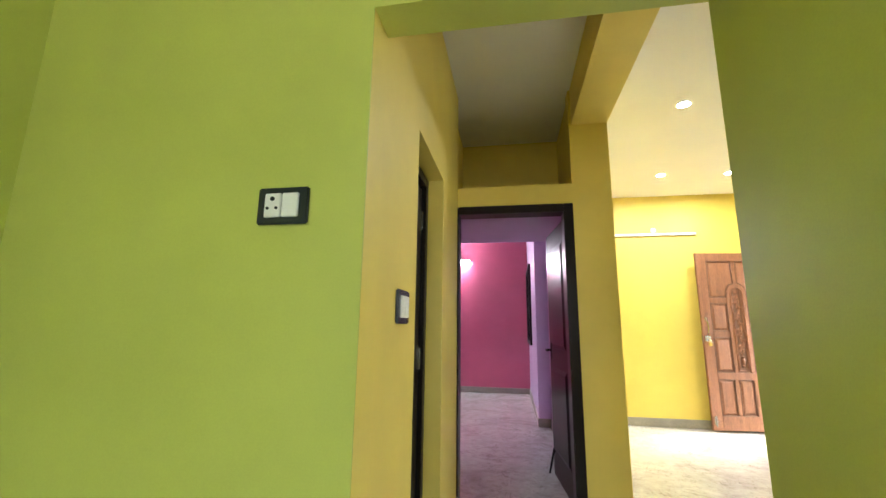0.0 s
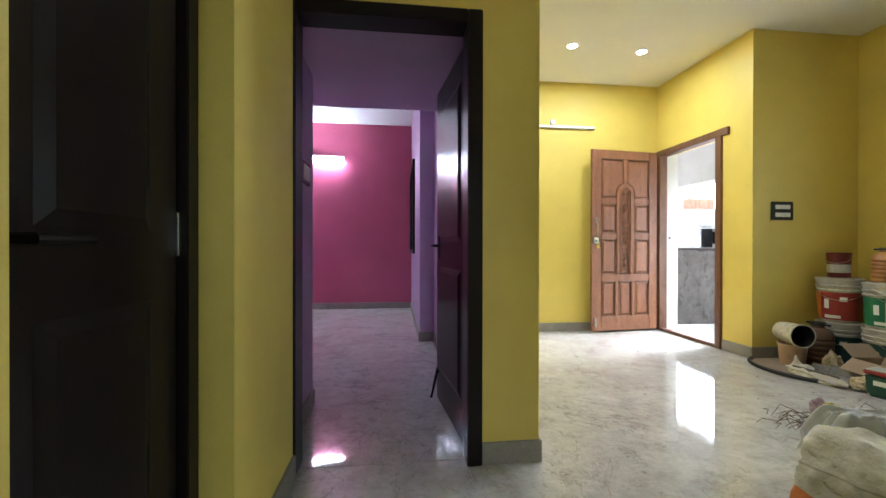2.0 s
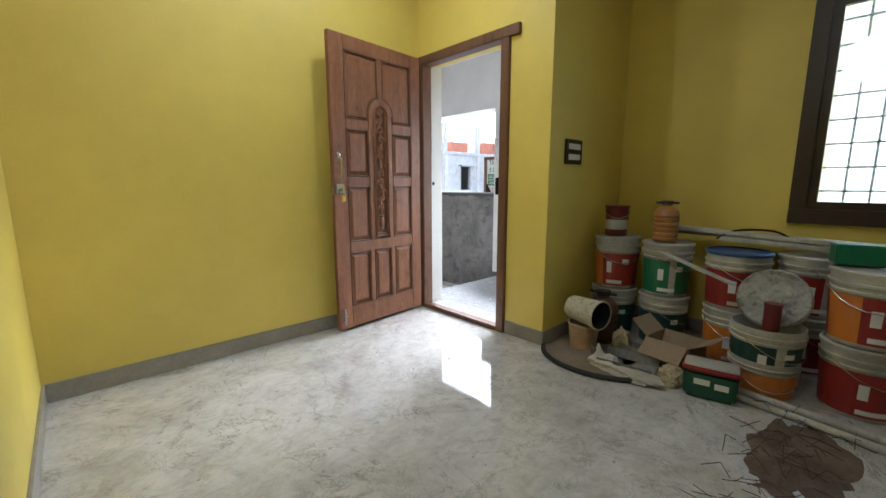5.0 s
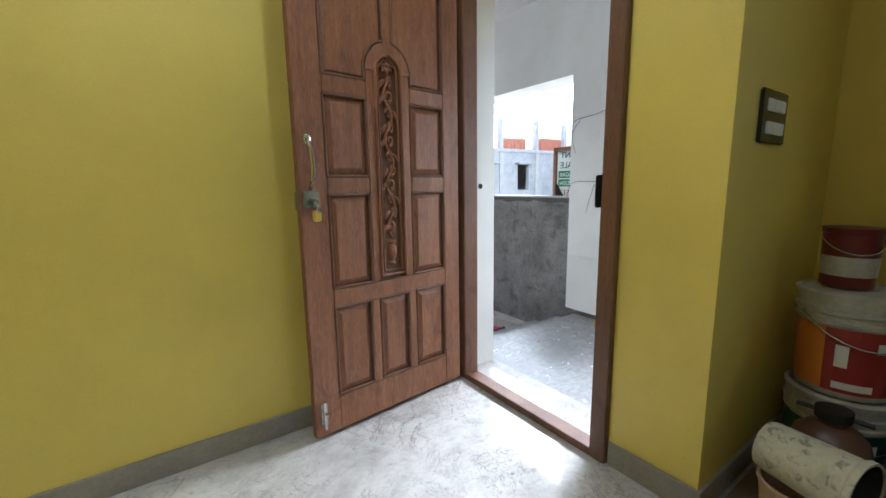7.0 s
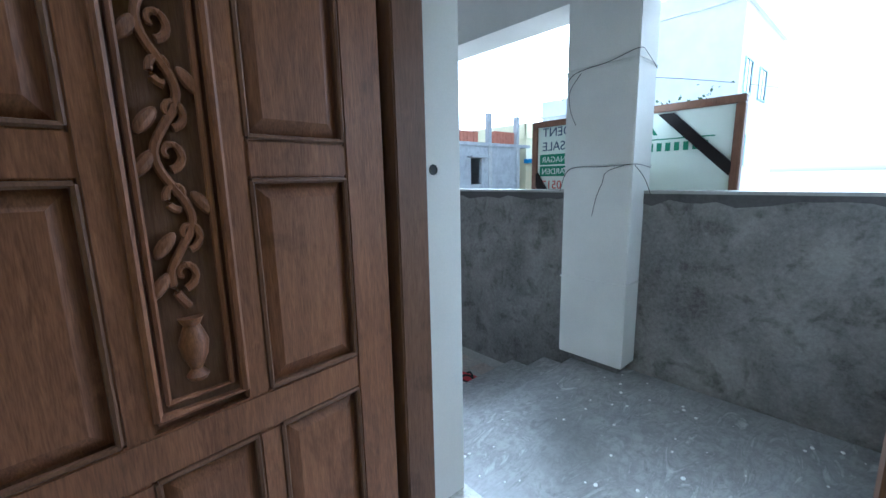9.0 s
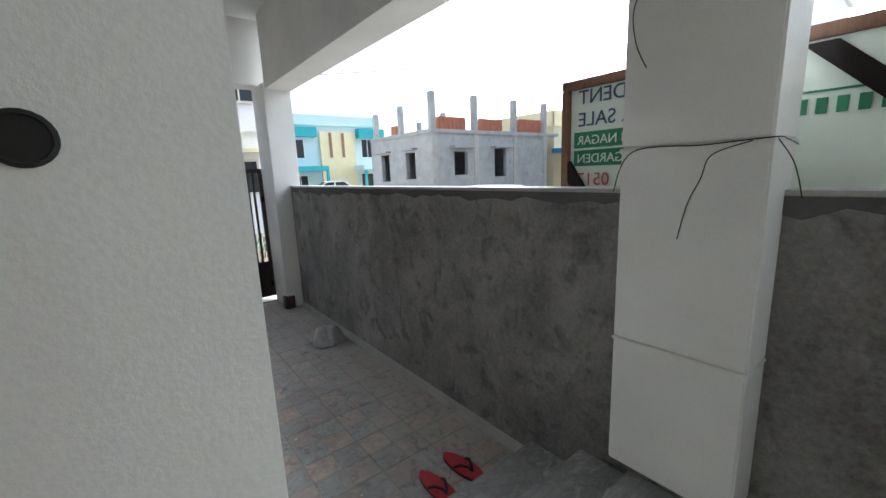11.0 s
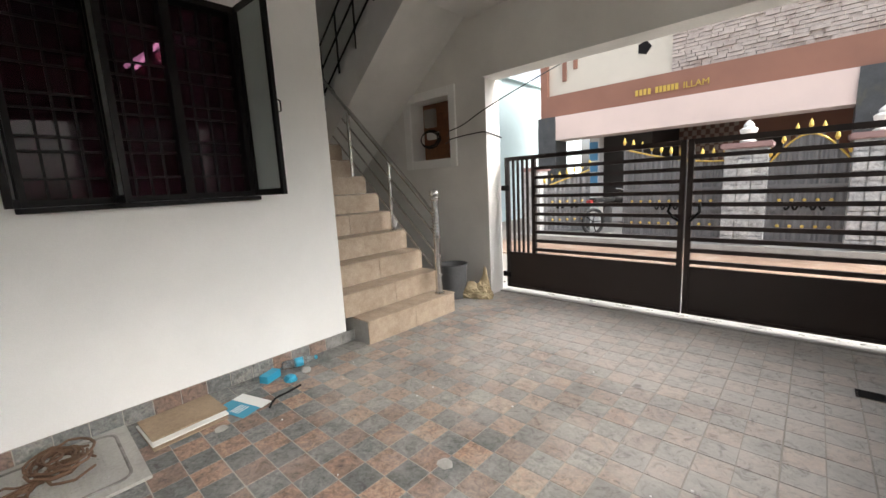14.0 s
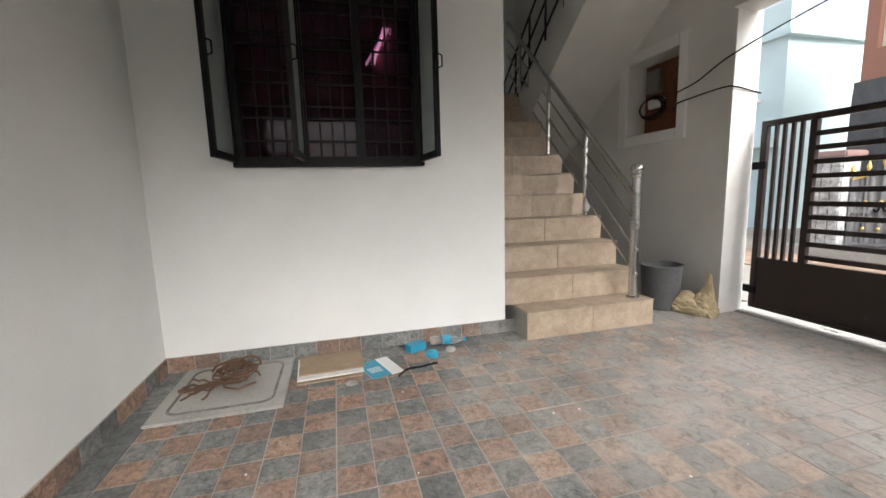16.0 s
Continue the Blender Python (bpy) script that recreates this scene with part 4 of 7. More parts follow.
# ---- yard window with open shutters ----
yw = holder("window_yard", "black iron window with a square-bar grille and three open frosted shutters", "window", kind="structure")
XF = XW + 0.02
for row in ((XW - 0.09, XF, BW0, BW1, BWZ0, BWZ0 + 0.035), (XW - 0.09, XF, BW0, BW1, BWZ1 - 0.04, BWZ1), (XW - 0.09, XF, BW0, BW0 + 0.05, BWZ0 + 0.035, BWZ1 - 0.04), (XW - 0.09, XF, BW1 - 0.05, BW1, BWZ0 + 0.035, BWZ1 - 0.04)):
    part("window_frame", boxes(row, bevel=0.003), BLACKIRON, yw)
part("window_sill", boxes((XW, XW + 0.06, BW0 - 0.0, BW1, BWZ0 - 0.03, BWZ0 - 0.002), bevel=0.003), BLACKIRON, yw)
W3 = (BW1 - BW0 - 0.10) / 3
for k in (1, 2):
    y = BW0 + 0.05 + W3 * k
    part("mullion", boxes((XW - 0.09, XF, y - 0.025, y + 0.025, BWZ0 + 0.035, BWZ1 - 0.04), bevel=0.003), BLACKIRON, yw)
for k in range(3):
    y0 = BW0 + 0.05 + W3 * k + (0.025 if k else 0)
    y1 = BW0 + 0.05 + W3 * (k + 1) - (0.025 if k < 2 else 0)
    bm = bmesh.new()
    for j in range(1, 4):
        y = y0 + (y1 - y0) * j / 4
        add_box(bm, XW - 0.075, XW - 0.063, y - 0.006, y + 0.006, BWZ0 + 0.035, BWZ1 - 0.04)
    z, j = BWZ0 + 0.14, 0
    while z < BWZ1 - 0.1:
        add_box(bm, XW - 0.063, XW - 0.051, y0, y1, z - 0.006, z + 0.006)
        z += (0.14, 0.075)[j % 2]
        j += 1
    part("grille", bm, BLACKIRON, yw)
TINT, tnt, tb2 = material("dark_tinted_glass")
tb2.inputs["Base Color"].default_value, tb2.inputs["Roughness"].default_value, tb2.inputs["Transmission Weight"].default_value = (0.06, 0.02, 0.034, 1), 0.0, 0.55
tb2.inputs["IOR"].default_value = 1.15
part("tinted_pane", boxes((XW - 0.088, XW - 0.083, BW0 + 0.05, BW1 - 0.05, BWZ0 + 0.035, BWZ1 - 0.04)), TINT, yw, "dark tinted film pane")
CASE = boxes((0.61, 0.66, BW0 - 0.02, BW0 + 0.05, BWZ0 - 0.02, BWZ1 + 0.02), (0.61, 0.66, BW1 - 0.05, BW1 + 0.02, BWZ0 - 0.02, BWZ1 + 0.02), (0.61, 0.66, BW0 + 0.05, BW1 - 0.05, BWZ0 - 0.02, BWZ0 + 0.03), (0.61, 0.66, BW0 + 0.05, BW1 - 0.05, BWZ1 - 0.03, BWZ1 + 0.02), (0.61, 0.64, 6.85, 6.90, BWZ0, BWZ1), (0.61, 0.64, 7.28, 7.33, BWZ0, BWZ1))
part("inner_casing", CASE, BLACKIRON, yw)
FROST, fnt, fb = material("frosted_grey_glass")
fb.inputs["Base Color"].default_value, fb.inputs["Roughness"].default_value, fb.inputs["Transmission Weight"].default_value = (0.55, 0.60, 0.58, 1), 0.45, 0.55
bump(fnt, fb, noise_at(fnt, coords(fnt), 90, 3), 0.3, 0.004)


def shutter(y, turn, w=W3 + 0.02):
    m = pose(XF + 0.004, y, BWZ0 + 0.0, 0, 0, turn)
    h = BWZ1 - BWZ0
    for row in ((0, 0.035, -0.014, 0.014, 0, h), (w - 0.035, w, -0.014, 0.014, 0, h), (0.035, w - 0.035, -0.014, 0.014, 0, 0.04), (0.035, w - 0.035, -0.014, 0.014, h - 0.04, h)):
        o = part("shutter_frame", boxes(row, bevel=0.002), BLACKIRON, yw)
        o.matrix_world = m
    o = part("shutter_glass", boxes((0.035, w - 0.035, -0.003, 0.003, 0.04, h - 0.04)), FROST, yw, "frosted glass")
    o.matrix_world = m
    bm = bmesh.new()
    s = 1
    tube(bm, [(w - 0.018, 0.014, 0.50), (w - 0.018, 0.04, 0.51), (w - 0.018, 0.04, 0.57), (w - 0.018, 0.014, 0.58)], 0.005, 6)
    o = part("shutter_handle", bm, BLACKIRON, yw)
    o.matrix_world = m


shutter(BW0 + 0.01, -4)
shutter(BW0 + 0.05 + W3, -3)
shutter(BW1 - 0.01, 3)

# ---- meter niche, wires, clutter at the stair's foot ----
meter = holder("meter_board", "varnished wood board with a meter box and coiled cable", "meter board")
part("back_board", boxes((NX0 + 0.005, NX1 - 0.005, 10.365, 10.378, NZ0 + 0.005, NZ1 - 0.005)), wood("varnished_board", (0.10, 0.035, 0.015), (0.30, 0.12, 0.05), 0.3, (2, 9, 9)), meter, "glossy reddish wood board")
part("meter_box", boxes((NX0 + 0.08, NX0 + 0.25, 10.29, 10.365, NZ0 + 0.42, NZ0 + 0.64), bevel=0.008), paint("grey_meter", (0.22, 0.21, 0.19), 0.5), meter)
part("breaker", boxes((NX0 + 0.10, NX0 + 0.28, 10.31, 10.365, NZ0 + 0.27, NZ0 + 0.36), bevel=0.006), PLASTIC_W, meter)
bm = bmesh.new()
for r in range(4):
    tube(bm, [(NX0 + 0.18 + (0.15 + 0.008 * r) * math.cos(a * 0.35), 10.27 + 0.01 * r, NZ0 + 0.27 + (0.085 + 0.01 * r) * math.sin(a * 0.35)) for a in range(19)], 0.006, 6)
part("cable_coil", bm, BLACKIRON, meter)


def wire(name, pts, r, label):
    bm = bmesh.new()
    P = [Vector(p) for p in pts]
    smooth = []
    for i in range(len(P) - 1):
        p0, p1, p2, p3 = P[max(i - 1, 0)], P[i], P[i + 1], P[min(i + 2, len(P) - 1)]
        for k in range(8):
            t = k / 8
            smooth.append(0.5 * ((2 * p1) + (p2 - p0) * t + (2 * p0 - 5 * p1 + 4 * p2 - p3) * t * t + (3 * p1 - p0 - 3 * p2 + p3) * t ** 3))
    tube(bm, smooth + [P[-1]], r, 6)
    return thing(name, bm, BLACKIRON, label, "cable")


wire("cable", [(0.60, 10.28, 1.50), (0.74, 10.18, 1.52), (0.80, 10.115, 1.535), (1.0, 10.12, 1.58), (1.31, 10.12, 1.70), (1.60, 10.6, 2.0), (2.2, 12.0, 2.75), (2.6, 14.0, 3.6)], 0.006, "black cable from the meter niche to the street")
wire("cable", [(0.58, 10.28, 1.42), (0.74, 10.18, 1.43), (0.80, 10.115, 1.44), (1.0, 10.12, 1.46), (1.25, 10.12, 1.47), (1.312, 10.16, 1.46), (1.312, 10.30, 1.44), (1.31, 10.42, 1.42)], 0.006, "black cable round the gate wall's corner")
for z, dz in ((1.60, 0.06), (1.11, 0.015)):
    wire("column_wire", [(4.96, 6.15, z - 0.12), (4.972, 6.10, z), (4.972, 5.90, z + dz * 0.5), (4.972, 5.757, z + dz), (5.06, 5.752, z + dz * 0.8), (5.18, 5.752, z)], 0.0016, "thin wire tied round the white column")
wire("column_wire", [(4.972, 6.05, 1.605), (4.966, 6.11, 1.52), (4.96, 6.10, 1.42), (4.95, 6.06, 1.34)], 0.0016, "loose wire end on the white column")
wire("column_wire", [(4.972, 5.80, 1.12), (4.955, 5.88, 1.09), (4.95, 5.90, 1.03), (4.955, 5.93, 0.96), (4.955, 5.95, 0.86)], 0.0016, "loose wire end on the white column")
wire("column_wire", [(4.985, 5.752, 1.12), (5.05, 5.73, 1.06), (5.12, 5.72, 0.97)], 0.0016, "loose wire end on the white column")

bm = bmesh.new()
lathe(bm, [(0.14, 0), (0.145, 0.01), (0.165, 0.37), (0.175, 0.375), (0.175, 0.39), (0.16, 0.39), (0.135, 0.02)], 24, pose(0.98, 9.86, YARD), close=False)
tub = thing("plastic_drum", bm, cement("dirty_grey_plastic", (0.06, 0.063, 0.066), (0.11, 0.112, 0.116), (0.14, 0.135, 0.125), 0.6, 6), "grey dusty plastic tub on the floor", "tub", smooth=True)


def crumple(name, label, category, mat, c, size, peaks, seed, square=0.0, turn=0.0):
    """A crumpled sack or bag: a lumpy cloth heap."""
    bm = bmesh.new()
    bmesh.ops.create_icosphere(bm, subdivisions=5, radius=1)
    off = Vector((seed * 7.1, seed * 3.3, seed))
    for v in bm.verts:
        p = v.co.copy()
        p = p.lerp(p / max(abs(p.x), abs(p.y), abs(p.z)), square)
        k = 1 + (0.34 - 0.24 * square) * noise.noise(p * 1.6 + off) + (0.20 - 0.08 * square) * abs(noise.noise(p * 3.7 + off)) + 0.10 * abs(noise.noise(p * 8.5 + off))
        p *= k
        for (px, py, ph, pr) in peaks:
            d2 = ((p.x - px) ** 2 + (p.y - py) ** 2) / pr ** 2
            p.z += ph * math.exp(-d2) * max(0, p.z)
        p.z = max(p.z, -0.25)
        v.co = Vector((p.x * size[0], p.y * size[1], (p.z + 0.25) * size[2]))
    bmesh.ops.delete(bm, geom=[f for f in bm.faces if all(v.co.z < 1e-6 for v in f.verts)], context="FACES")
    return thing(name, bm, mat, label, category, smooth=True, m=pose(*c, 0, 0, turn))


JUTE = cement("dirty_cream_sacking", (0.34, 0.27, 0.15), (0.55, 0.46, 0.30), (0.25, 0.19, 0.1), 0.9, 12)
POLY = paint("clear_dusty_plastic", (0.78, 0.77, 0.75), 0.3, 0.3, 30, 0.3, 12)
crumple("sack", "empty cream jute sack lying crumpled by the gate", "sack", JUTE, (1.12, 9.98, YARD), (0.20, 0.13, 0.09), [(0.2, 0, 0.6, 0.4)], 3)
crumple("sack", "empty cream jute sack leaning on the gate wall", "sack", JUTE, (1.27, 10.02, YARD), (0.12, 0.09, 0.12), [(0.1, 0.5, 1.6, 0.35)], 5)

# drain
dr = holder("floor_drain", "small square floor drain with a dark grate", "drain", pose(4.32, 9.60, YARD))
part("grate", boxes((-0.09, 0.09, -0.045, 0.045, 0, 0.004)), BLACKIRON, dr)
part("rim", boxes((-0.10, 0.10, -0.055, -0.045, 0, 0.006), (-0.10, 0.10, 0.045, 0.055, 0, 0.006), (-0.10, -0.09, -0.045, 0.045, 0, 0.006), (0.09, 0.10, -0.045, 0.045, 0, 0.006)), STEEL, dr)

# flip-flops
RED = paint("red_rubber", (0.45, 0.025, 0.04), 0.6)
RUBBER = paint("black_rubber", (0.015, 0.015, 0.016), 0.6)


def flipflop(x, y, turn):
    s = holder("flip_flop", "red rubber flip-flop with a black strap on the tiles", "sandal", pose(x, y, YARD, 0, 0, turn), "pair of flip-flops")
    sole = [(0.045 * math.cos(a) * (1.0 + 0.12 * math.sin(a)), 0.13 * math.sin(a)) for a in [k * math.pi / 14 for k in range(28)]]
    for name, z0, z1, mat in (("sole", 0.002, 0.014, RUBBER), ("footbed", 0.014, 0.022, RED)):
        bm = bmesh.new()
        prism(bm, sole, -z1, -z0, Matrix(((1, 0, 0, 0), (0, 0, 1, 0), (0, -1, 0, 0), (0, 0, 0, 1))))
        part(name, bm, mat, s)
    bm = bmesh.new()
    for k in (1, -1):
        tube(bm, [(0, 0.065, 0.022), (0.012 * k, 0.045, 0.042), (0.03 * k, 0.015, 0.045), (0.041 * k, -0.02, 0.022)], 0.007, 6)
    part("strap", bm, RUBBER, s)


flipflop(4.665, 6.775, 183)
flipflop(4.838, 6.80, 187)

# manhole cover with a heap of rope
mh = holder("manhole_cover", "square cast cement manhole cover with a rounded rim line", "manhole cover", pose(1.45, 6.47, YARD))
part("cover_slab", boxes((-0.33, 0.33, -0.32, 0.31, -0.005, 0.012), bevel=0.005), RAWCEM, mh)
bm = bmesh.new()
ring = []
for cx, cy, a0 in ((0.20, 0.19, 0), (-0.20, 0.19, 90), (-0.20, -0.19, 180), (0.20, -0.19, 270)):
    ring += [(cx + 0.06 * math.cos(radians(a0 + k * 15)), cy + 0.06 * math.sin(radians(a0 + k * 15)), 0.012) for k in range(7)]
tube(bm, ring + ring[:1], 0.008, 6)
part("rim_line", bm, CONCRETE, mh)
bm = bmesh.new()
for k in range(22):
    for j in range(12):
        add_box(bm, -0.17 + j * 0.03, -0.155 + j * 0.03, -0.18 + k * 0.0165, -0.172 + k * 0.0165, 0.012, 0.0155)
part("tread_pattern", bm, RAWCEM, mh)
rng = random.Random(4)
bm = bmesh.new()
for k in range(16):
    a0, r = rng.uniform(0, 6.28), rng.uniform(0.05, 0.125)
    cx, cy = rng.uniform(-0.04, 0.04), rng.uniform(-0.04, 0.04)
    tube(bm, [(cx + r * math.cos(a0 + j * 0.5) * rng.uniform(0.85, 1.15), cy + 0.8 * r * math.sin(a0 + j * 0.5), 0.02 + 0.005 * k + rng.uniform(0, 0.012)) for j in range(rng.randint(7, 14))], 0.0065, 5)
for k in range(9):
    x, y, a, pts = rng.uniform(-0.03, 0.05), -0.07, radians(-70 + rng.uniform(-14, 14)), []
    for j in range(9):
        pts.append((x, y, 0.010 + rng.uniform(0, 0.022)))
        a += rng.uniform(-0.38, 0.34)
        x, y = x + 0.028 * math.cos(a), y + 0.028 * math.sin(a)
    tube(bm, pts, 0.0055, 5)
thing("coir_rope", bm, paint("brown_coir", (0.15, 0.085, 0.05), 0.9, 0.4, 60, 0.3), "heap of brown coir rope on the manhole cover", "rope", m=pose(1.42, 6.50, YARD + 0.012))

CARD = cement("brown_cardboard", (0.26, 0.19, 0.125), (0.38, 0.285, 0.19), (0.2, 0.145, 0.095), 0.85, 5)
BLUE = paint("blue_print", (0.03, 0.30, 0.46), 0.5)
fb2 = holder("flattened_carton", "flattened brown carton with white printed edge", "carton", pose(1.37, 7.03, YARD, 0, 0, 3))
part("sheet", boxes((-0.17, 0.12, -0.20, 0.18, 0.028, 0.036)), CARD, fb2)
part("sheet", boxes((-0.15, 0.16, -0.21, 0.17, 0.016, 0.024)), PLASTIC_W, fb2, "white printed side")
part("sheet", boxes((-0.14, 0.18, -0.21, 0.16, 0.003, 0.010)), CARD, fb2)
lf = holder("leaflet", "blue and white printed leaflet", "paper", pose(1.47, 7.30, YARD, 0, 0, 18))
part("page", boxes((-0.13, 0.12, -0.09, 0.03, 0.002, 0.005)), BLUE, lf)
part("page", boxes((-0.13, 0.13, 0.03, 0.11, 0.002, 0.006)), PLASTIC_W, lf)
bm = bmesh.new()
for k in range(4):
    add_box(bm, -0.02 + 0.02 * k, -0.012 + 0.02 * k, -0.07, 0.01, 0.005, 0.0056)
part("print_line", bm, PLASTIC_W, lf)
bx = holder("small_carton", "crushed small blue carton with an open end", "carton", pose(1.25, 7.58, YARD, 0, 0, 25))
part("sleeve", boxes((-0.035, 0.035, -0.07, -0.066, 0, 0.05), (-0.035, 0.035, -0.066, 0.06, 0, 0.003), (-0.035, 0.035, -0.066, 0.06, 0.047, 0.05), (-0.035, -0.031, -0.066, 0.06, 0.003, 0.047), (0.031, 0.035, -0.066, 0.06, 0.003, 0.047)), BLUE, bx)
part("inside", boxes((-0.03, 0.03, -0.06, 0.045, 0.004, 0.046)), CARD, bx)
crumple("wrapper", "crumpled blue plastic wrapper", "wrapper", BLUE, (1.38, 7.66, YARD), (0.05, 0.04, 0.03), [], 11)
CLEAR, cnt, cb = material("clear_bottle")
cb.inputs["Base Color"].default_value, cb.inputs["Roughness"].default_value, cb.inputs["Transmission Weight"].default_value, cb.inputs["IOR"].default_value = (0.9, 0.95, 0.97, 1), 0.1, 0.9, 1.2
bt = holder("water_bottle", "clear plastic water bottle lying down with a blue label", "bottle", pose(1.22, 7.80, YARD + 0.034, -90, 0, -12))
bm = bmesh.new()
lathe(bm, [(0.028, -0.11), (0.033, -0.10), (0.033, -0.05), (0.030, -0.045), (0.033, -0.04), (0.033, 0.05), (0.026, 0.09), (0.012, 0.115), (0.012, 0.13)], 18)
part("body", bm, CLEAR, bt, smooth=True)
bm = bmesh.new()
lathe(bm, [(0.0338, -0.02), (0.0338, 0.035)], 18, close=False)
part("label", bm, BLUE, bt)
bm = bmesh.new()
lathe(bm, [(0.0145, 0.125), (0.0145, 0.145)], 14)
part("cap", bm, BLUE, bt)
wire("twig", [(1.63, 7.40, YARD + 0.008), (1.58, 7.46, YARD + 0.02), (1.55, 7.56, YARD + 0.012), (1.52, 7.66, YARD + 0.008)], 0.007, "dry brown twig on the tiles")
crumple("stone_chip", "small pale rubble chip", "rubble", RAWCEM, (1.34, 7.80, YARD), (0.035, 0.03, 0.02), [], 14)
crumple("stone_chip", "small pale rubble chip", "rubble", RAWCEM, (2.79, 7.71, YARD), (0.035, 0.03, 0.008), [], 15)
crumple("stone_chip", "small pale rubble chip", "rubble", RAWCEM, (1.62, 7.13, YARD), (0.03, 0.03, 0.006), [], 16)
bm = bmesh.new()
lathe(bm, [(0.0155, -0.001), (0.0155, 0.0015), (0.013, 0.002), (0.012, 0.001), (0.0005, 0.001)], 22, pose(3.705, 5.785, 1.10, 90, 0, 0))
thing("conduit_hole", bm, RUBBER, "round black conduit hole in the white wall", "hole")

# ---- sign board over the low wall ----
sb = holder("sign_board", "white sale sign board in a rough wooden frame, seen from behind", "sign", pose(5.40, 6.03, 0))
SIGN = paint("translucent_sign_sheet", (0.72, 0.78, 0.70), 0.6)
part("sheet", boxes((0.0, 0.006, -0.60, 0.60, 0.70, 1.43)), SIGN, sb)
for row in ((-0.02, 0.03, -0.62, 0.62, 1.41, 1.45), (-0.02, 0.03, 0.58, 0.62, 0.62, 1.41), (-0.02, 0.03, -0.62, -0.58, 0.2, 1.41)):
    part("frame_batten", boxes(row, bevel=0.004), TEAK_DARK, sb)
bm = bmesh.new()
prism(bm, [(-0.30, 1.40), (-0.22, 1.40), (-0.575, 1.06), (-0.60, 1.11)], -0.018, 0.0, Matrix(((0, 1, 0, 0), (1, 0, 0, 0), (0, 0, 1, 0), (0, 0, 0, 1))))
part("brace", bm, BLACKWOOD, sb)
bm = bmesh.new()
prism(bm, [(0.575, 1.10), (0.62, 1.05), (0.50, 0.90), (0.46, 0.93)], -0.018, 0.0, Matrix(((0, 1, 0, 0), (1, 0, 0, 0), (0, 0, 1, 0), (0, 0, 0, 1))))
part("brace", bm, BLACKWOOD, sb)
part("post", boxes((0.03, 0.08, 0.40, 0.45, GROUND, 1.3)), TEAK_DARK, sb)
part("post", boxes((0.03, 0.08, -0.45, -0.40, GROUND, 1.3)), TEAK_DARK, sb)
INK = {"navy": paint("navy_ink", (0.05, 0.08, 0.14), 0.6), "green": paint("green_ink", (0.03, 0.20, 0.10), 0.6), "red": paint("red_ink", (0.5, 0.08, 0.06), 0.6), "white": paint("white_ink", (0.7, 0.75, 0.68), 0.6)}
for z0, z1 in ((1.155, 1.225), (1.075, 1.145)):
    part("stripe", boxes((-0.004, 0.0, 0.03, 0.56, z0, z1)), INK["green"], sb)
for text, z, size, ink, dx in (("INDEPENDENT", 1.345, 0.085, "navy", -0.006), ("FOR SALE", 1.25, 0.085, "navy", -0.006), ("GANDHI NAGAR", 1.17, 0.055, "white", -0.009), ("BALA GARDEN", 1.09, 0.055, "white", -0.009), ("0517", 0.99, 0.08, "red", -0.006)):
    cu = bpy.data.curves.new("lettering", "FONT")
    cu.body, cu.size, cu.align_x, cu.extrude = text, size, "RIGHT", 0.001
    cu.materials.append(INK[ink])
    o = new("lettering", cu)
    o.parent = sb
    o.matrix_basis = Matrix(((0, 0, 1, dx), (1, 0, 0, 0.54), (0, 1, 0, z), (0, 0, 0, 1)))
bm = bmesh.new()
for k in range(3):
    prism(bm, [(-0.22 + k * 0.035, 1.29), (-0.15 + k * 0.035, 1.39), (-0.13 + k * 0.035, 1.39), (-0.20 + k * 0.035, 1.29)], -0.005, -0.001, Matrix(((0, 1, 0, 0), (1, 0, 0, 0), (0, 0, 1, 0), (0, 0, 0, 1))))
part("emblem", bm, INK["green"], sb)
bm = boxes((-0.005, -0.001, -0.50, 0.0, 1.262, 1.268))
for k in range(9):
    add_box(bm, -0.005, -0.001, -0.47 + k * 0.045, -0.445 + k * 0.045, 1.20, 1.245)
part("print_bars", bm, INK["green"], sb)

# ---- heap of paint buckets and rubble in the hall ----
PALE = cement("grubby_white_plastic", (0.34, 0.325, 0.285), (0.60, 0.58, 0.52), (0.18, 0.16, 0.12), 0.4, 7)
INKS = {"red": paint("red_label", (0.30, 0.026, 0.024), 0.4, 0.15), "green": paint("green_label", (0.014, 0.145, 0.065), 0.4, 0.15), "orange": paint("orange_label", (0.62, 0.20, 0.03), 0.4, 0.15), "dark": paint("dark_green_label", (0.015, 0.055, 0.05), 0.4, 0.15), "blue": paint("blue_lid", (0.03, 0.08, 0.22), 0.35, 0.15), "yellow": paint("yellow_lid", (0.72, 0.58, 0.10), 0.4, 0.15)}


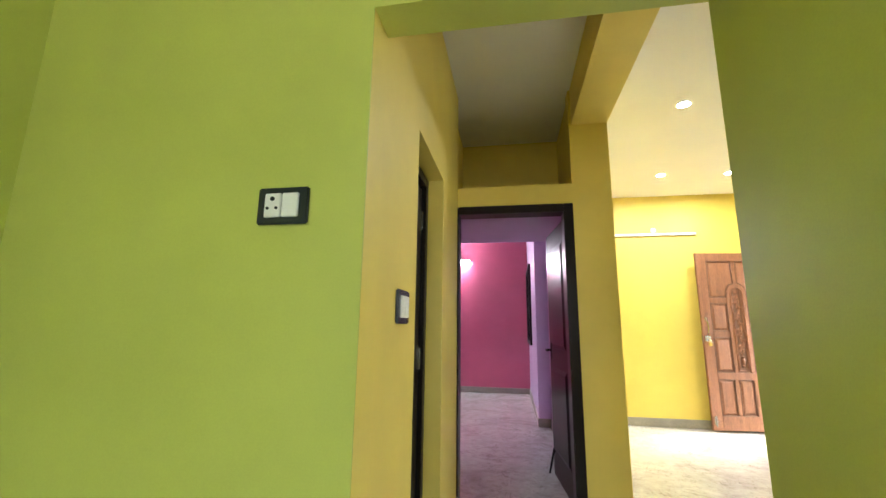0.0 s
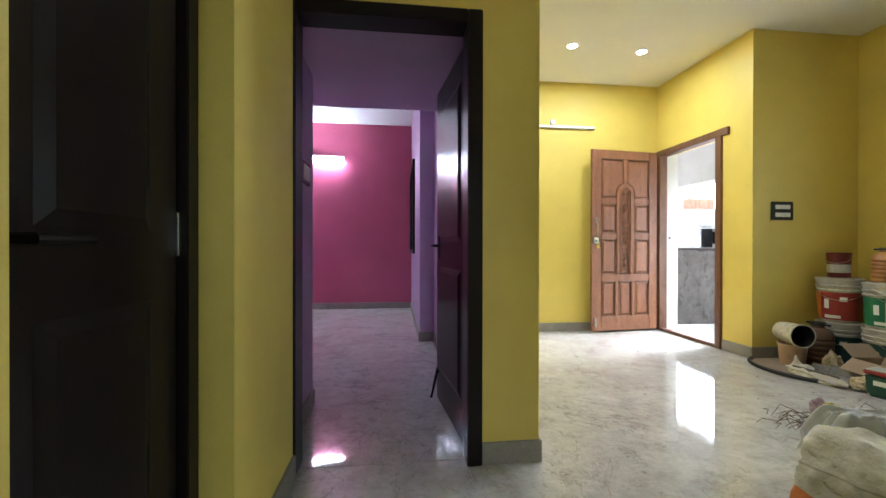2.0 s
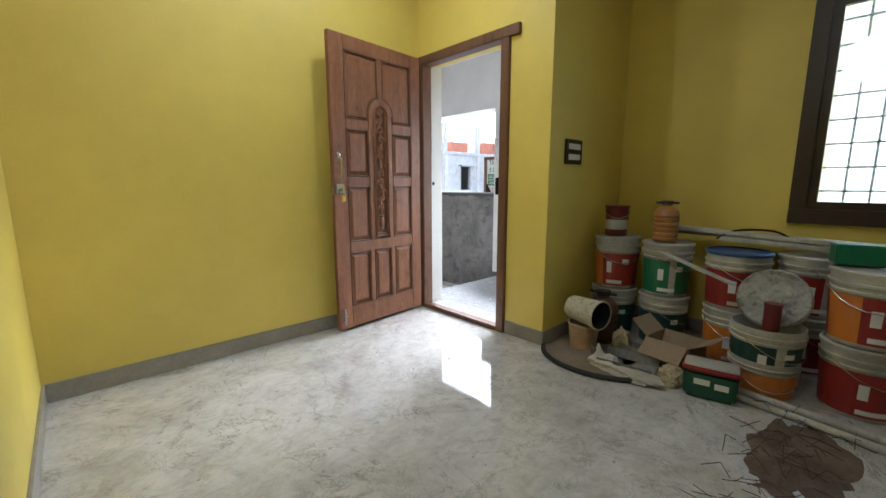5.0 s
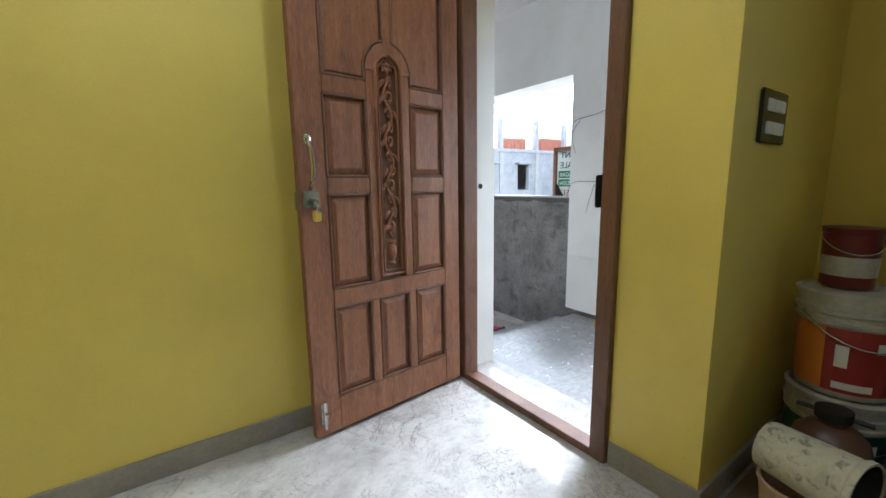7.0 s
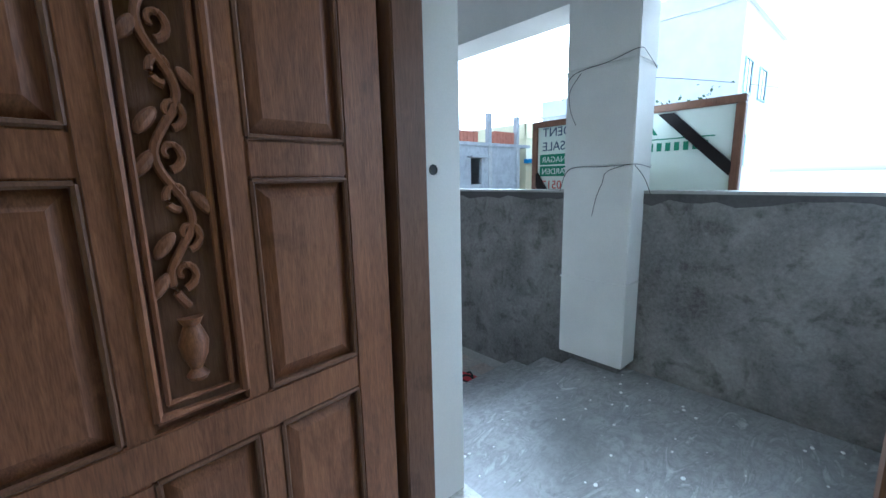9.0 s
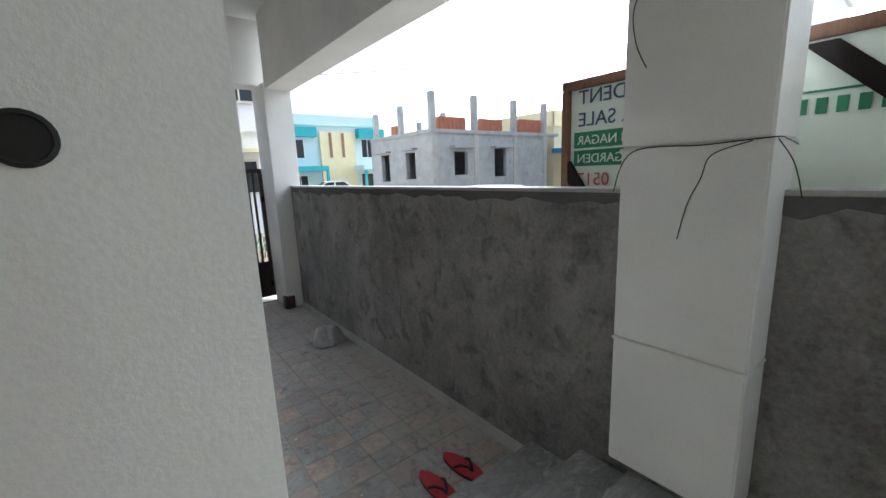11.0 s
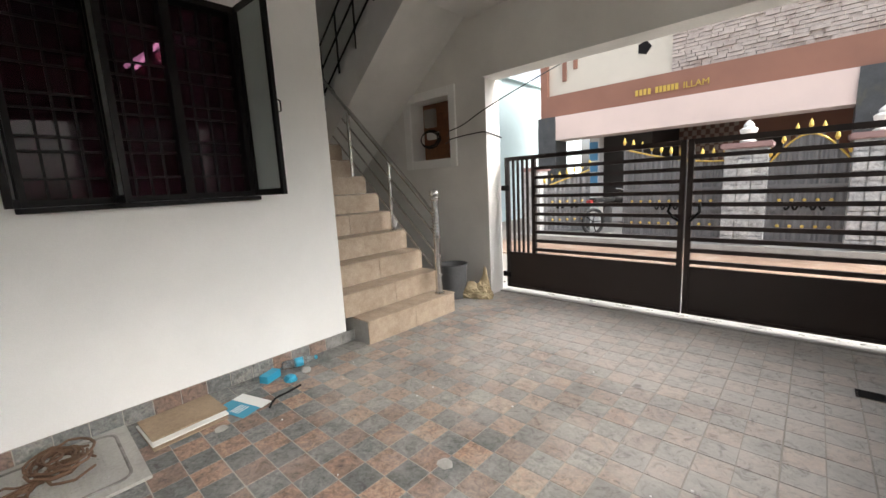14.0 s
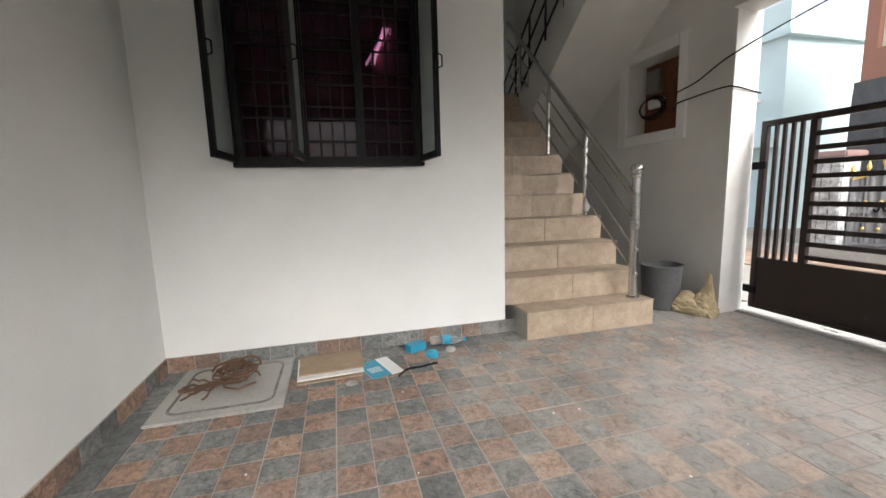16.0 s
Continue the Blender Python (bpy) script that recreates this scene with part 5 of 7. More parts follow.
def bucket(label, x, y, z, h=0.345, r=0.150, ink="red", second=None, lid=None, turn=0.0, open_top=False, mark=True):
    """A paint bucket: tapered body, ribbed rim, label band and wire handle."""
    b = holder("paint_bucket", label, "bucket", pose(x, y, z, 0, 0, turn), "paint buckets")
    rb = r * 0.88
    rad = lambda t: rb + (r - rb) * t
    bm = bmesh.new()
    rows = [(rb * 0.97, 0), (rb, 0.006), (rad(0.7), h * 0.72), (rad(0.72) + 0.008, h * 0.73), (rad(0.74) + 0.008, h * 0.76), (rad(0.76), h * 0.77), (rad(0.82), h * 0.82), (rad(0.82) + 0.009, h * 0.83), (rad(0.86) + 0.009, h * 0.865), (rad(0.87), h * 0.87), (r, h)]
    if open_top:
        rows += [(r - 0.004, h), (rb - 0.01, 0.01)]
    lathe(bm, rows, 32)
    part("body", bm, PALE, b, smooth=True)
    bm = bmesh.new()
    lathe(bm, [(rad(0.06) + 0.0012, h * 0.06), (rad(0.70) + 0.0012, h * 0.70)], 32, close=False)
    part("label_band", bm, INKS[ink], b)
    if second:
        bm = bmesh.new()
        n = 10
        for k in range(n):
            first, step = (radians(205 - turn), 0.028) if second == "pale" else (radians(112 - turn), 0.095)
            a0, a1 = first + k * step, first + (k + 1) * step
            q = [bm.verts.new(((rad(t) + 0.0022) * math.cos(a), (rad(t) + 0.0022) * math.sin(a), h * t)) for t, a in ((0.06, a0), (0.06, a1), (0.70, a1), (0.70, a0))]
            bm.faces.new(q)
        part("label_patch", bm, INKS[second] if second in INKS else PALE, b)
    if mark:
        for a, t0, t1, w in ((radians(185 - turn), 0.32, 0.54, 0.12), (radians(228 - turn), 0.50, 0.60, 0.16), (radians(200 - turn), 0.10, 0.17, 0.38)):
            bm = bmesh.new()
            ring = [[bm.verts.new(((rad(t) + 0.003) * math.cos(c), (rad(t) + 0.003) * math.sin(c), h * t)) for t in (t0, t1)] for c in [a - w + k * w / 2 for k in range(5)]]
            for p, q in zip(ring, ring[1:]):
                bm.faces.new((p[0], q[0], q[1], p[1]))
            part("printed_mark", bm, PLASTIC_W, b)
    if not open_top:
        bm = bmesh.new()
        lathe(bm, [(r + 0.006, h - 0.012), (r + 0.008, h + 0.004), (r - 0.006, h + 0.010), (r - 0.012, h + 0.003), (0.01, h + 0.003)], 32)
        part("lid", bm, INKS.get(lid, PALE), b, smooth=True)
    bm = bmesh.new()
    tube(bm, [((r + 0.006) * math.cos(a), (r + 0.006) * math.sin(a), h * 0.80 - 0.10 * math.sin((a - 2.2) / 2.9 * math.pi)) for a in [2.2 + k * 0.29 for k in range(11)]], 0.003, 6)
    part("wire_handle", bm, STEEL, b)
    return b


bucket("stacked white paint bucket, scuffed and dusty", 4.16, 4.27, 0.0, ink="dark", turn=20)
bucket("red and orange labelled paint bucket stacked on another", 4.16, 4.27, 0.357, 0.36, ink="red", second="orange", turn=10)
bucket("white paint bucket, dusty", 4.19, 3.94, 0.0, ink="dark", turn=50)
bucket("green labelled paint bucket with a white stripe", 4.19, 3.94, 0.357, 0.345, ink="green", second="pale", turn=45)
bucket("white paint bucket under a red one", 4.21, 3.55, 0.0, 0.335, ink="orange", turn=0)
bucket("red labelled paint bucket with a blue lid", 4.21, 3.55, 0.347, 0.34, 0.165, ink="red", lid="blue", turn=25)
bucket("orange labelled bucket at the foot of a stack", 3.86, 3.33, 0.0, 0.20, 0.150, ink="orange", turn=0, open_top=True, mark=False)
bucket("dark green labelled white bucket nested in a stack", 3.86, 3.33, 0.10, 0.275, 0.158, ink="dark", second="pale", turn=30, open_top=True)
bucket("red labelled paint bucket at the foot of a stack", 3.98, 2.97, 0.0, 0.335, 0.160, ink="red", turn=15)
bucket("red labelled paint bucket with an orange patch", 3.98, 2.97, 0.347, 0.345, 0.165, ink="red", second="orange", turn=-20)
bucket("red labelled paint bucket at the foot of a stack", 4.36, 3.22, 0.0, 0.335, 0.150, ink="red", turn=40)
bucket("red labelled paint bucket, dusty white lid", 4.36, 3.22, 0.347, 0.335, 0.155, ink="red", second="pale", turn=60)
bucket("red labelled paint bucket at the foot of a stack", 4.02, 2.60, 0.0, 0.335, 0.155, ink="red", turn=0)
bucket("red labelled paint bucket with an orange patch", 4.02, 2.60, 0.347, 0.335, 0.160, ink="red", second="orange", turn=0)
bucket("white paint bucket, dusty", 4.36, 2.86, 0.0, 0.335, 0.150, ink="green", turn=40)
bucket("white paint bucket, dusty", 4.36, 2.86, 0.347, 0.30, 0.150, ink="dark", turn=40, open_top=True)

tin = holder("paint_tin", "dark red small paint tin with a pale label", "tin", pose(4.19, 4.30, 0.73))
bm = bmesh.new()
lathe(bm, [(0.074, 0), (0.080, 0.19), (0.084, 0.195), (0.084, 0.21), (0.07, 0.212)], 24)
part("body", bm, paint("dark_red_plastic", (0.12, 0.012, 0.018), 0.35), tin, smooth=True)
bm = bmesh.new()
lathe(bm, [(0.0765, 0.04), (0.0785, 0.11)], 24, close=False)
part("label", bm, PALE, tin)
bm = bmesh.new()
tube(bm, [(0.083 * math.cos(a), 0.083 * math.sin(a), 0.17 - 0.05 * math.sin((a - 2.2) / 2.9 * math.pi)) for a in [2.2 + k * 0.29 for k in range(11)]], 0.0025, 6)
part("wire_handle", bm, STEEL, tin)

AMBER = paint("amber_oil_plastic", (0.30, 0.13, 0.03), 0.3, 0.25, 30, 0.08, 10)


def jar(label, x, y, z, k=1.0, mat=AMBER):
    j = holder("plastic_can", label, "can", pose(x, y, z))
    bm = bmesh.new()
    rows = [(0.070 * k, 0), (0.078 * k, 0.01 * k)]
    for i in range(5):
        rows += [(0.078 * k, (0.02 + i * 0.032) * k), (0.073 * k, (0.03 + i * 0.032) * k), (0.078 * k, (0.042 + i * 0.032) * k)]
    rows += [(0.070 * k, 0.20 * k), (0.045 * k, 0.225 * k), (0.03 * k, 0.232 * k), (0.03 * k, 0.25 * k)]
    lathe(bm, rows, 24)
    part("body", bm, mat, j, smooth=True)
    bm = bmesh.new()
    lathe(bm, [(0.036 * k, 0.245 * k), (0.036 * k, 0.268 * k)], 18)
    part("cap", bm, RUBBER, j)
    bm = bmesh.new()
    tube(bm, [(0.0, -0.07 * k, 0.255 * k), (0, 0.07 * k, 0.255 * k)], 0.008, 8)
    part("grip", bm, RUBBER, j)
    return j


jar("amber ribbed plastic oil can with a black cap", 4.17, 3.96, 0.716)
jar("dirty brown plastic bottle behind the pail", 3.92, 4.24, 0.0, 1.35, paint("dark_brown_plastic", (0.10, 0.05, 0.03), 0.4))

tubb = holder("paint_tub", "green and white rectangular paint tub with a red rim", "tub", pose(3.60, 3.50, 0, 0, 0, 12))
bm = boxes((-0.075, 0.075, -0.12, 0.12, 0, 0.15), bevel=0.016)
for v in bm.verts:
    k = 0.92 + 0.08 * min(1, v.co.z / 0.15)
    v.co.x, v.co.y = v.co.x * k, v.co.y * k
part("body", bm, paint("dark_green_tub", (0.010, 0.075, 0.042), 0.4, 0.15), tubb, smooth=True)
part("lid", boxes((-0.082, 0.082, -0.127, 0.127, 0.145, 0.172), bevel=0.010), INKS["red"], tubb)
part("lid_panel", boxes((-0.072, 0.062, -0.117, 0.117, 0.168, 0.177), bevel=0.004), PALE, tubb, "dusty white lid panel")
bm = boxes((-0.0765, -0.0735, -0.08, -0.02, 0.07, 0.10), (-0.0765, -0.0735, 0.0, 0.07, 0.08, 0.11))
part("printed_mark", bm, PLASTIC_W, tubb)

pot = bmesh.new()
lathe(pot, [(0.078, 0), (0.082, 0.01), (0.098, 0.165), (0.104, 0.17), (0.104, 0.18), (0.094, 0.18), (0.076, 0.015), (0.01, 0.012)], 26, pose(3.70, 4.26, 0), close=False)
thing("plastic_mug", pot, cement("stained_orange_plastic", (0.42, 0.26, 0.16), (0.58, 0.42, 0.28), (0.5, 0.45, 0.38), 0.5, 8), "stained pale orange plastic pot standing on the mat", "pot", smooth=True)
pail = holder("lying_pail", "paint-streaked pale pail lying on its side", "pail", pose(3.69, 4.345, 0.272, 90, 0, -14))
bm = bmesh.new()
lathe(bm, [(0.075, -0.0), (0.078, 0.01), (0.090, 0.22), (0.096, 0.225), (0.096, 0.24), (0.088, 0.24), (0.072, 0.02)], 26, close=False)
lathe(bm, [(0.073, 0.012), (0.073, 0.016)], 26)
part("shell", bm, cement("streaked_cream_plastic", (0.45, 0.42, 0.30), (0.62, 0.58, 0.44), (0.12, 0.10, 0.07), 0.5, 14, 1.0, 34), pail, smooth=True)
bm = bmesh.new()
lathe(bm, [(0.0865, 0.236), (0.071, 0.03), (0.005, 0.028)], 26, close=False)
part("lining", bm, RUBBER, pail, "black dried paint inside")
# mat under the small things, with a dark rolled edge
edge = [(3.50, 4.44), (3.40, 4.36), (3.335, 4.22), (3.33, 4.05), (3.39, 3.89), (3.50, 3.77), (3.62, 3.70), (3.80, 3.66), (4.02, 3.70), (4.02, 4.44)]
bm = bmesh.new()
prism(bm, [(x, -y) for x, y in edge], 0.002, 0.010, Matrix(((1, 0, 0, 0), (0, 0, -1, 0), (0, 1, 0, 0), (0, 0, 0, 1))))
mat_ob = holder("floor_mat", "stiff brown sheet with a thick black rolled edge", "mat")
part("sheet", bm, cement("brown_sheet", (0.16, 0.12, 0.085), (0.28, 0.22, 0.16), (0.1, 0.08, 0.06), 0.8, 5), mat_ob)
bm = bmesh.new()
P = [Vector((x, y, 0.016)) for x, y in edge[:8]]
line_pts = []
for i in range(len(P) - 1):
    p0, p1, p2, p3 = P[max(i - 1, 0)], P[i], P[i + 1], P[min(i + 2, len(P) - 1)]
    line_pts += [0.5 * ((2 * p1) + (p2 - p0) * t + (2 * p0 - 5 * p1 + 4 * p2 - p3) * t * t + (3 * p1 - p0 - 3 * p2 + p3) * t ** 3) for t in (0, 0.25, 0.5, 0.75)]
tube(bm, line_pts, 0.015, 8)
part("rolled_edge", bm, RUBBER, mat_ob)

box = holder("open_carton", "open brown cardboard carton with bent flaps", "carton", pose(3.90, 3.76, 0.012, 0, 0, -8) @ Matrix.Diagonal((0.8, 0.85, 0.85, 1)))
for row in ((-0.15, -0.145, -0.15, 0.15, 0, 0.17), (0.145, 0.15, -0.15, 0.15, 0, 0.17), (-0.145, 0.145, -0.15, -0.145, 0, 0.17), (-0.145, 0.145, 0.145, 0.15, 0, 0.17), (-0.145, 0.145, -0.145, 0.145, 0, 0.005)):
    part("side", boxes(row), CARD, box)
for m, w in ((pose(-0.15, 0, 0.17, 0, -38, 0), 0.28), (pose(0.15, 0, 0.17, 0, -120 + 60, 0), 0.28), (pose(0, -0.15, 0.17, 0, 0, -90) @ pose(0, 0, 0, 0, 150, 0), 0.27), (pose(0, 0.15, 0.17, 0, 0, 90) @ pose(0, 0, 0, 0, 140, 0), 0.27)):
    o = part("flap", boxes((-0.15, 0.0, -w / 2, w / 2, -0.002, 0.002)), CARD, box)
    o.matrix_basis = m
bx2 = holder("low_carton", "low dark carton under the flaps", "carton", pose(3.72, 3.52, 0.0, 0, 0, 5))
part("side", boxes((-0.05, 0.10, -0.03, 0.12, 0, 0.12), bevel=0.004), paint("dark_print_carton", (0.03, 0.03, 0.05), 0.6), bx2)
for x, y, t, w in ((3.60, 3.92, 8, 0.30), (3.68, 4.02, -14, 0.24)):
    tr = holder("plaster_tray", "grey cement-smeared plastic tray", "tray", pose(x, y, 0.014, 0, 0, t))
    bm = bmesh.new()
    prof = [(-0.5, 0.055), (-0.42, 0.0), (0.42, 0.0), (0.5, 0.055), (0.485, 0.055), (0.41, 0.006), (-0.41, 0.006), (-0.485, 0.055)]
    prism(bm, [(u * 0.22, v) for u, v in prof], -w / 2, w / 2)
    part("pan", bm, CONCRETE, tr)
crumple("rag", "dirty white cloth rag trailing off the mat", "rag", paint("dirty_white_cloth", (0.55, 0.51, 0.44), 0.9, 0.25, 60, 0.3, 8), (3.52, 4.02, 0.01), (0.06, 0.09, 0.05), [(-0.2, 0.5, 1.2, 0.3)], 21)
crumple("rag", "dirty white cloth strip on the mat", "rag", paint("dirty_grey_cloth", (0.48, 0.45, 0.39), 0.9, 0.25, 60, 0.3, 8), (3.50, 3.85, 0.01), (0.07, 0.15, 0.035), [], 22)
crumple("cement_lump", "yellowish crumpled foam lump", "foam", JUTE, (3.84, 4.06, 0.012), (0.055, 0.055, 0.11), [], 23)
crumple("sack", "cream sack end beside the tub", "sack", JUTE, (3.62, 3.68, 0.01), (0.08, 0.07, 0.06), [], 24)
lidm = pose(3.92, 3.33, 0.50, 0, -62, 0)
lid = holder("bucket_lid", "paint-splashed white bucket lid leaning on edge", "lid", lidm)
bm = bmesh.new()
lathe(bm, [(0.01, 0), (0.135, 0), (0.150, 0.006), (0.158, 0.0), (0.160, -0.015), (0.154, -0.015), (0.148, -0.004), (0.01, -0.004)], 36)
part("disc", bm, cement("splashed_lid", (0.12, 0.115, 0.10), (0.52, 0.50, 0.44), (0.03, 0.03, 0.03), 0.5, 14, 1.0, 22), lid, smooth=True)
bm = bmesh.new()
lathe(bm, [(0.036, 0), (0.036, 0.125), (0.039, 0.127), (0.039, 0.14), (0.03, 0.14)], 20)
thing("small_tin", bm, paint("dull_red_tin", (0.16, 0.02, 0.02), 0.5), "small red tin standing in an open bucket", "tin", m=pose(3.80, 3.31, 0.36), smooth=True)
bm = bmesh.new()
lathe(bm, [(0.05, 0), (0.052, 0.11), (0.055, 0.115), (0.04, 0.12)], 20)
thing("small_tin", bm, paint("orange_red_tin", (0.45, 0.06, 0.02), 0.4), "small orange-red tin on a bucket lid", "tin", m=pose(3.97, 2.86, 0.705), smooth=True)
bm = boxes((-0.06, 0.06, -0.09, 0.09, 0, 0.10), bevel=0.006)
thing("small_box", bm, INKS["green"], "small green carton on a bucket lid", "box", m=pose(4.04, 3.05, 0.705, 0, 0, 15))
bm = boxes((-0.05, 0.05, -0.14, 0.14, 0, 0.035), bevel=0.006)
thing("small_box", bm, INKS["blue"], "flat blue packet on a bucket lid", "box", m=pose(4.0, 2.62, 0.695, 0, 0, 8))
for k, (a, b, r) in enumerate((((4.47, 3.98, 0.765), (4.50, 2.65, 0.74), 0.022), ((3.66, 3.46, 0.018), (3.50, 2.20, 0.018), 0.018), ((3.73, 3.44, 0.02), (3.60, 2.10, 0.02), 0.020))):
    bm = bmesh.new()
    tube(bm, [a, b], r, 14)
    thing("pvc_pipe", bm, PALE, "dusty white plastic pipe", "pipe", "plastic pipes", smooth=True)
for x, y, z, w, l, t in ((4.38, 3.45, 0.775, 0.11, 1.15, -2), (4.36, 3.20, 0.735, 0.14, 0.95, 4)):
    bm = boxes((-w / 2, w / 2, -l / 2, l / 2, -0.013, 0.013), bevel=0.004)
    thing("shelf_board", bm, PALE, "dusty white board laid over the buckets", "board", m=pose(x, y, z, 2, 0, t))
bm = bmesh.new()
add_box(bm, -0.02, 0.02, -0.24, 0.24, -0.005, 0.005)
thing("plastic_strip", bm, PALE, "pale flat strip leaning between the buckets", "strip", m=pose(3.98, 3.72, 0.60, 14, 0, -18))
wire("loose_cable", [(4.33, 3.7, 0.74), (4.35, 3.6, 0.80), (4.36, 3.42, 0.81), (4.35, 3.3, 0.76), (4.38, 3.12, 0.73)], 0.007, "bent dark cable over the pipes")
# sacks and scrap in the middle of the hall
BAG, bnt, bb = material("printed_woven_sack")
bv = own_coords(bnt)
bsep = bnt.nodes.new("ShaderNodeSeparateXYZ")
bnt.links.new(bv, bsep.inputs[0])
dotp = bnt.nodes.new("ShaderNodeVectorMath")
dotp.operation = "DOT_PRODUCT"
dotp.inputs[1].default_value = (-0.9, 0.55, -1.1)
bnt.links.new(bv, dotp.inputs[0])
side = ramp(bnt, dotp.outputs["Value"], [(0.085, (0.60, 0.57, 0.48)), (0.09, (0.62, 0.20, 0.05))])
side = mix(bnt, 0.7, side, ramp(bnt, noise_at(bnt, own_coords(bnt, (1, 1, 26)), 2.0, 1), [(0.63, (1, 1, 1)), (0.66, (0.45, 0.42, 0.38))]), "MULTIPLY")
bcol = mix(bnt, 0.35, side, ramp(bnt, noise_at(bnt, bv, 9, 6), [(0.3, (0.35, 0.32, 0.26)), (0.65, (1, 1, 1))]), "MULTIPLY")
bnt.links.new(bcol, bb.inputs["Base Color"])
bb.inputs["Roughness"].default_value = 0.6
bump(bnt, bb, noise_at(bnt, bv, 18, 5), 0.5, 0.02)


def filled_bag(name, label, mat, c, size, seed, turn=0.0, lean=0.0):
    """A filled woven sack: a squarish pillow with soft dents, a pinched open mouth and a few long creases."""
    bm = bmesh.new()
    bmesh.ops.create_icosphere(bm, subdivisions=5, radius=1)
    off = Vector((seed * 5.3, seed * 2.1, seed))
    for v in bm.verts:
        p = v.co.copy()
        p = p.lerp(p / max(abs(p.x), abs(p.y), abs(p.z)), 0.55)
        k = 1 + 0.16 * noise.noise(p * 1.1 + off) + 0.05 * noise.noise(p * 2.6 + off)
        crease = abs(noise.noise(Vector((p.x * 1.4, p.y * 1.4, p.z * 3.2)) + off))
        k -= 0.05 * max(0.0, 1 - crease * 9)
        p *= k
        if p.z > 0.45:
            p.x, p.y = p.x * (1 - 0.22 * (p.z - 0.45)), p.y * (1 - 0.30 * (p.z - 0.45))
            p.z += 0.10 * noise.noise(Vector((p.x * 3, p.y * 3, seed)))
        p.z = max(p.z, -0.92) + 0.92
        v.co = Vector((p.x * size[0] + lean * p.z, p.y * size[1], p.z * size[2]))
    return thing(name, bm, mat, label, "sack", smooth=True, m=pose(*c, 0, 0, turn))


def draped_film(name, label, category, mat, c, size, rise, hang, seed, turn=0.0):
    """A thin plastic sheet thrown over something: a raised middle, long folds and a hanging, uneven rim."""
    bm = bmesh.new()
    n, grid = 34, []
    off = Vector((seed * 3.7, seed * 9.1, seed))
    for i in range(n + 1):
        row = []
        for j in range(n + 1):
            u, v = -1 + 2 * i / n, -1 + 2 * j / n
            r = math.sqrt(u * u * 0.9 + v * v * 0.9)
            a = math.atan2(v, u)
            edge = 1 + 0.16 * noise.noise(Vector((math.cos(a) * 1.6, math.sin(a) * 1.6, seed)))
            fold = abs(noise.noise(Vector((math.cos(a) * 2.6, math.sin(a) * 2.6, r * 0.7)) + off))
            z = rise * (1 - 0.5 * r * r) + 0.10 * noise.noise(Vector((u * 2.2, v * 2.2, 0)) + off) * rise * 4 * 0.35 + (fold - 0.22) * 0.07 * min(1, r * 1.3)
            z -= hang * max(0.0, r - 0.55) ** 1.5
            row.append(bm.verts.new((u * size[0] * edge, v * size[1] * edge, max(z, 0.004 - max(c[2], 0.0)))))
        grid.append(row)
    for i in range(n):
        for j in range(n):
            bm.faces.new((grid[i][j], grid[i + 1][j], grid[i + 1][j + 1], grid[i][j + 1]))
    bmesh.ops.solidify(bm, geom=bm.faces[:], thickness=0.003)
    return thing(name, bm, mat, label, category, smooth=True, m=pose(*c, 0, 0, turn))


filled_bag("cement_sack", "full cream woven cement sack with orange print, standing open", BAG, (2.06, 2.56, 0.0), (0.205, 0.155, 0.155), 4, 24, 0.08)
FILM = paint("white_film", (0.84, 0.84, 0.83), 0.3, 0.15, 30, 0.25, 10)
draped_film("plastic_bag", "crumpled white plastic bag hanging over the sack", "bag", FILM, (2.19, 2.64, 0.285), (0.165, 0.085), 0.06, 0.30, 6, -28)
draped_film("grey_tarpaulin", "crumpled grey plastic sheet in a heap on the floor", "sheet", paint("grey_tarpaulin", (0.42, 0.47, 0.46), 0.35, 0.25, 30, 0.25, 8), (2.43, 2.37, 0.02), (0.24, 0.22), 0.18, 0.5, 9, 30)
draped_film("clear_sheet", "torn clear plastic sheet between the sack and the heap", "sheet", paint("dull_clear_film", (0.62, 0.67, 0.67), 0.25, 0.25, 30, 0.3, 10), (2.38, 2.55, 0.07), (0.14, 0.12), 0.12, 0.5, 13, -10)
draped_film("grey_tarpaulin", "folded grey plastic sheet beside the twigs", "sheet", paint("grey_sheet", (0.38, 0.385, 0.36), 0.4, 0.25, 30, 0.25, 8), (2.66, 2.98, 0.02), (0.20, 0.10), 0.14, 0.4, 15, 20)
draped_film("plastic_bag", "crumpled clear plastic bag on the tiles", "bag", POLY, (4.95, 8.74, YARD), (0.13, 0.12), 0.15, 0.30, 17, 15)
crumple("wrapper", "yellow and orange snack wrapper", "wrapper", INKS["yellow"], (2.15, 2.70, 0.285), (0.036, 0.03, 0.05), [], 39)
crumple("wrapper", "small mauve and orange snack wrapper", "wrapper", paint("mauve_wrapper", (0.42, 0.30, 0.42), 0.35, 0.2), (2.13, 2.735, 0.30), (0.026, 0.024, 0.045), [], 41)
CHAIRP = paint("pale_grey_plastic", (0.70, 0.76, 0.77), 0.4, 0.12, 40, 0.06, 8)
BL, BR, TL = Vector((2.60, 2.63, 0.05)), Vector((2.98, 2.465, -0.02)), Vector((2.58, 2.80, 0.47))
ux, vx = (BR - BL).normalized(), (TL - BL)
vx = (vx - ux * vx.dot(ux)).normalized()
nx = ux.cross(vx)
cm = Matrix(((ux.x, nx.x, vx.x, BL.x), (ux.y, nx.y, vx.y, BL.y), (ux.z, nx.z, vx.z, BL.z), (0, 0, 0, 1)))
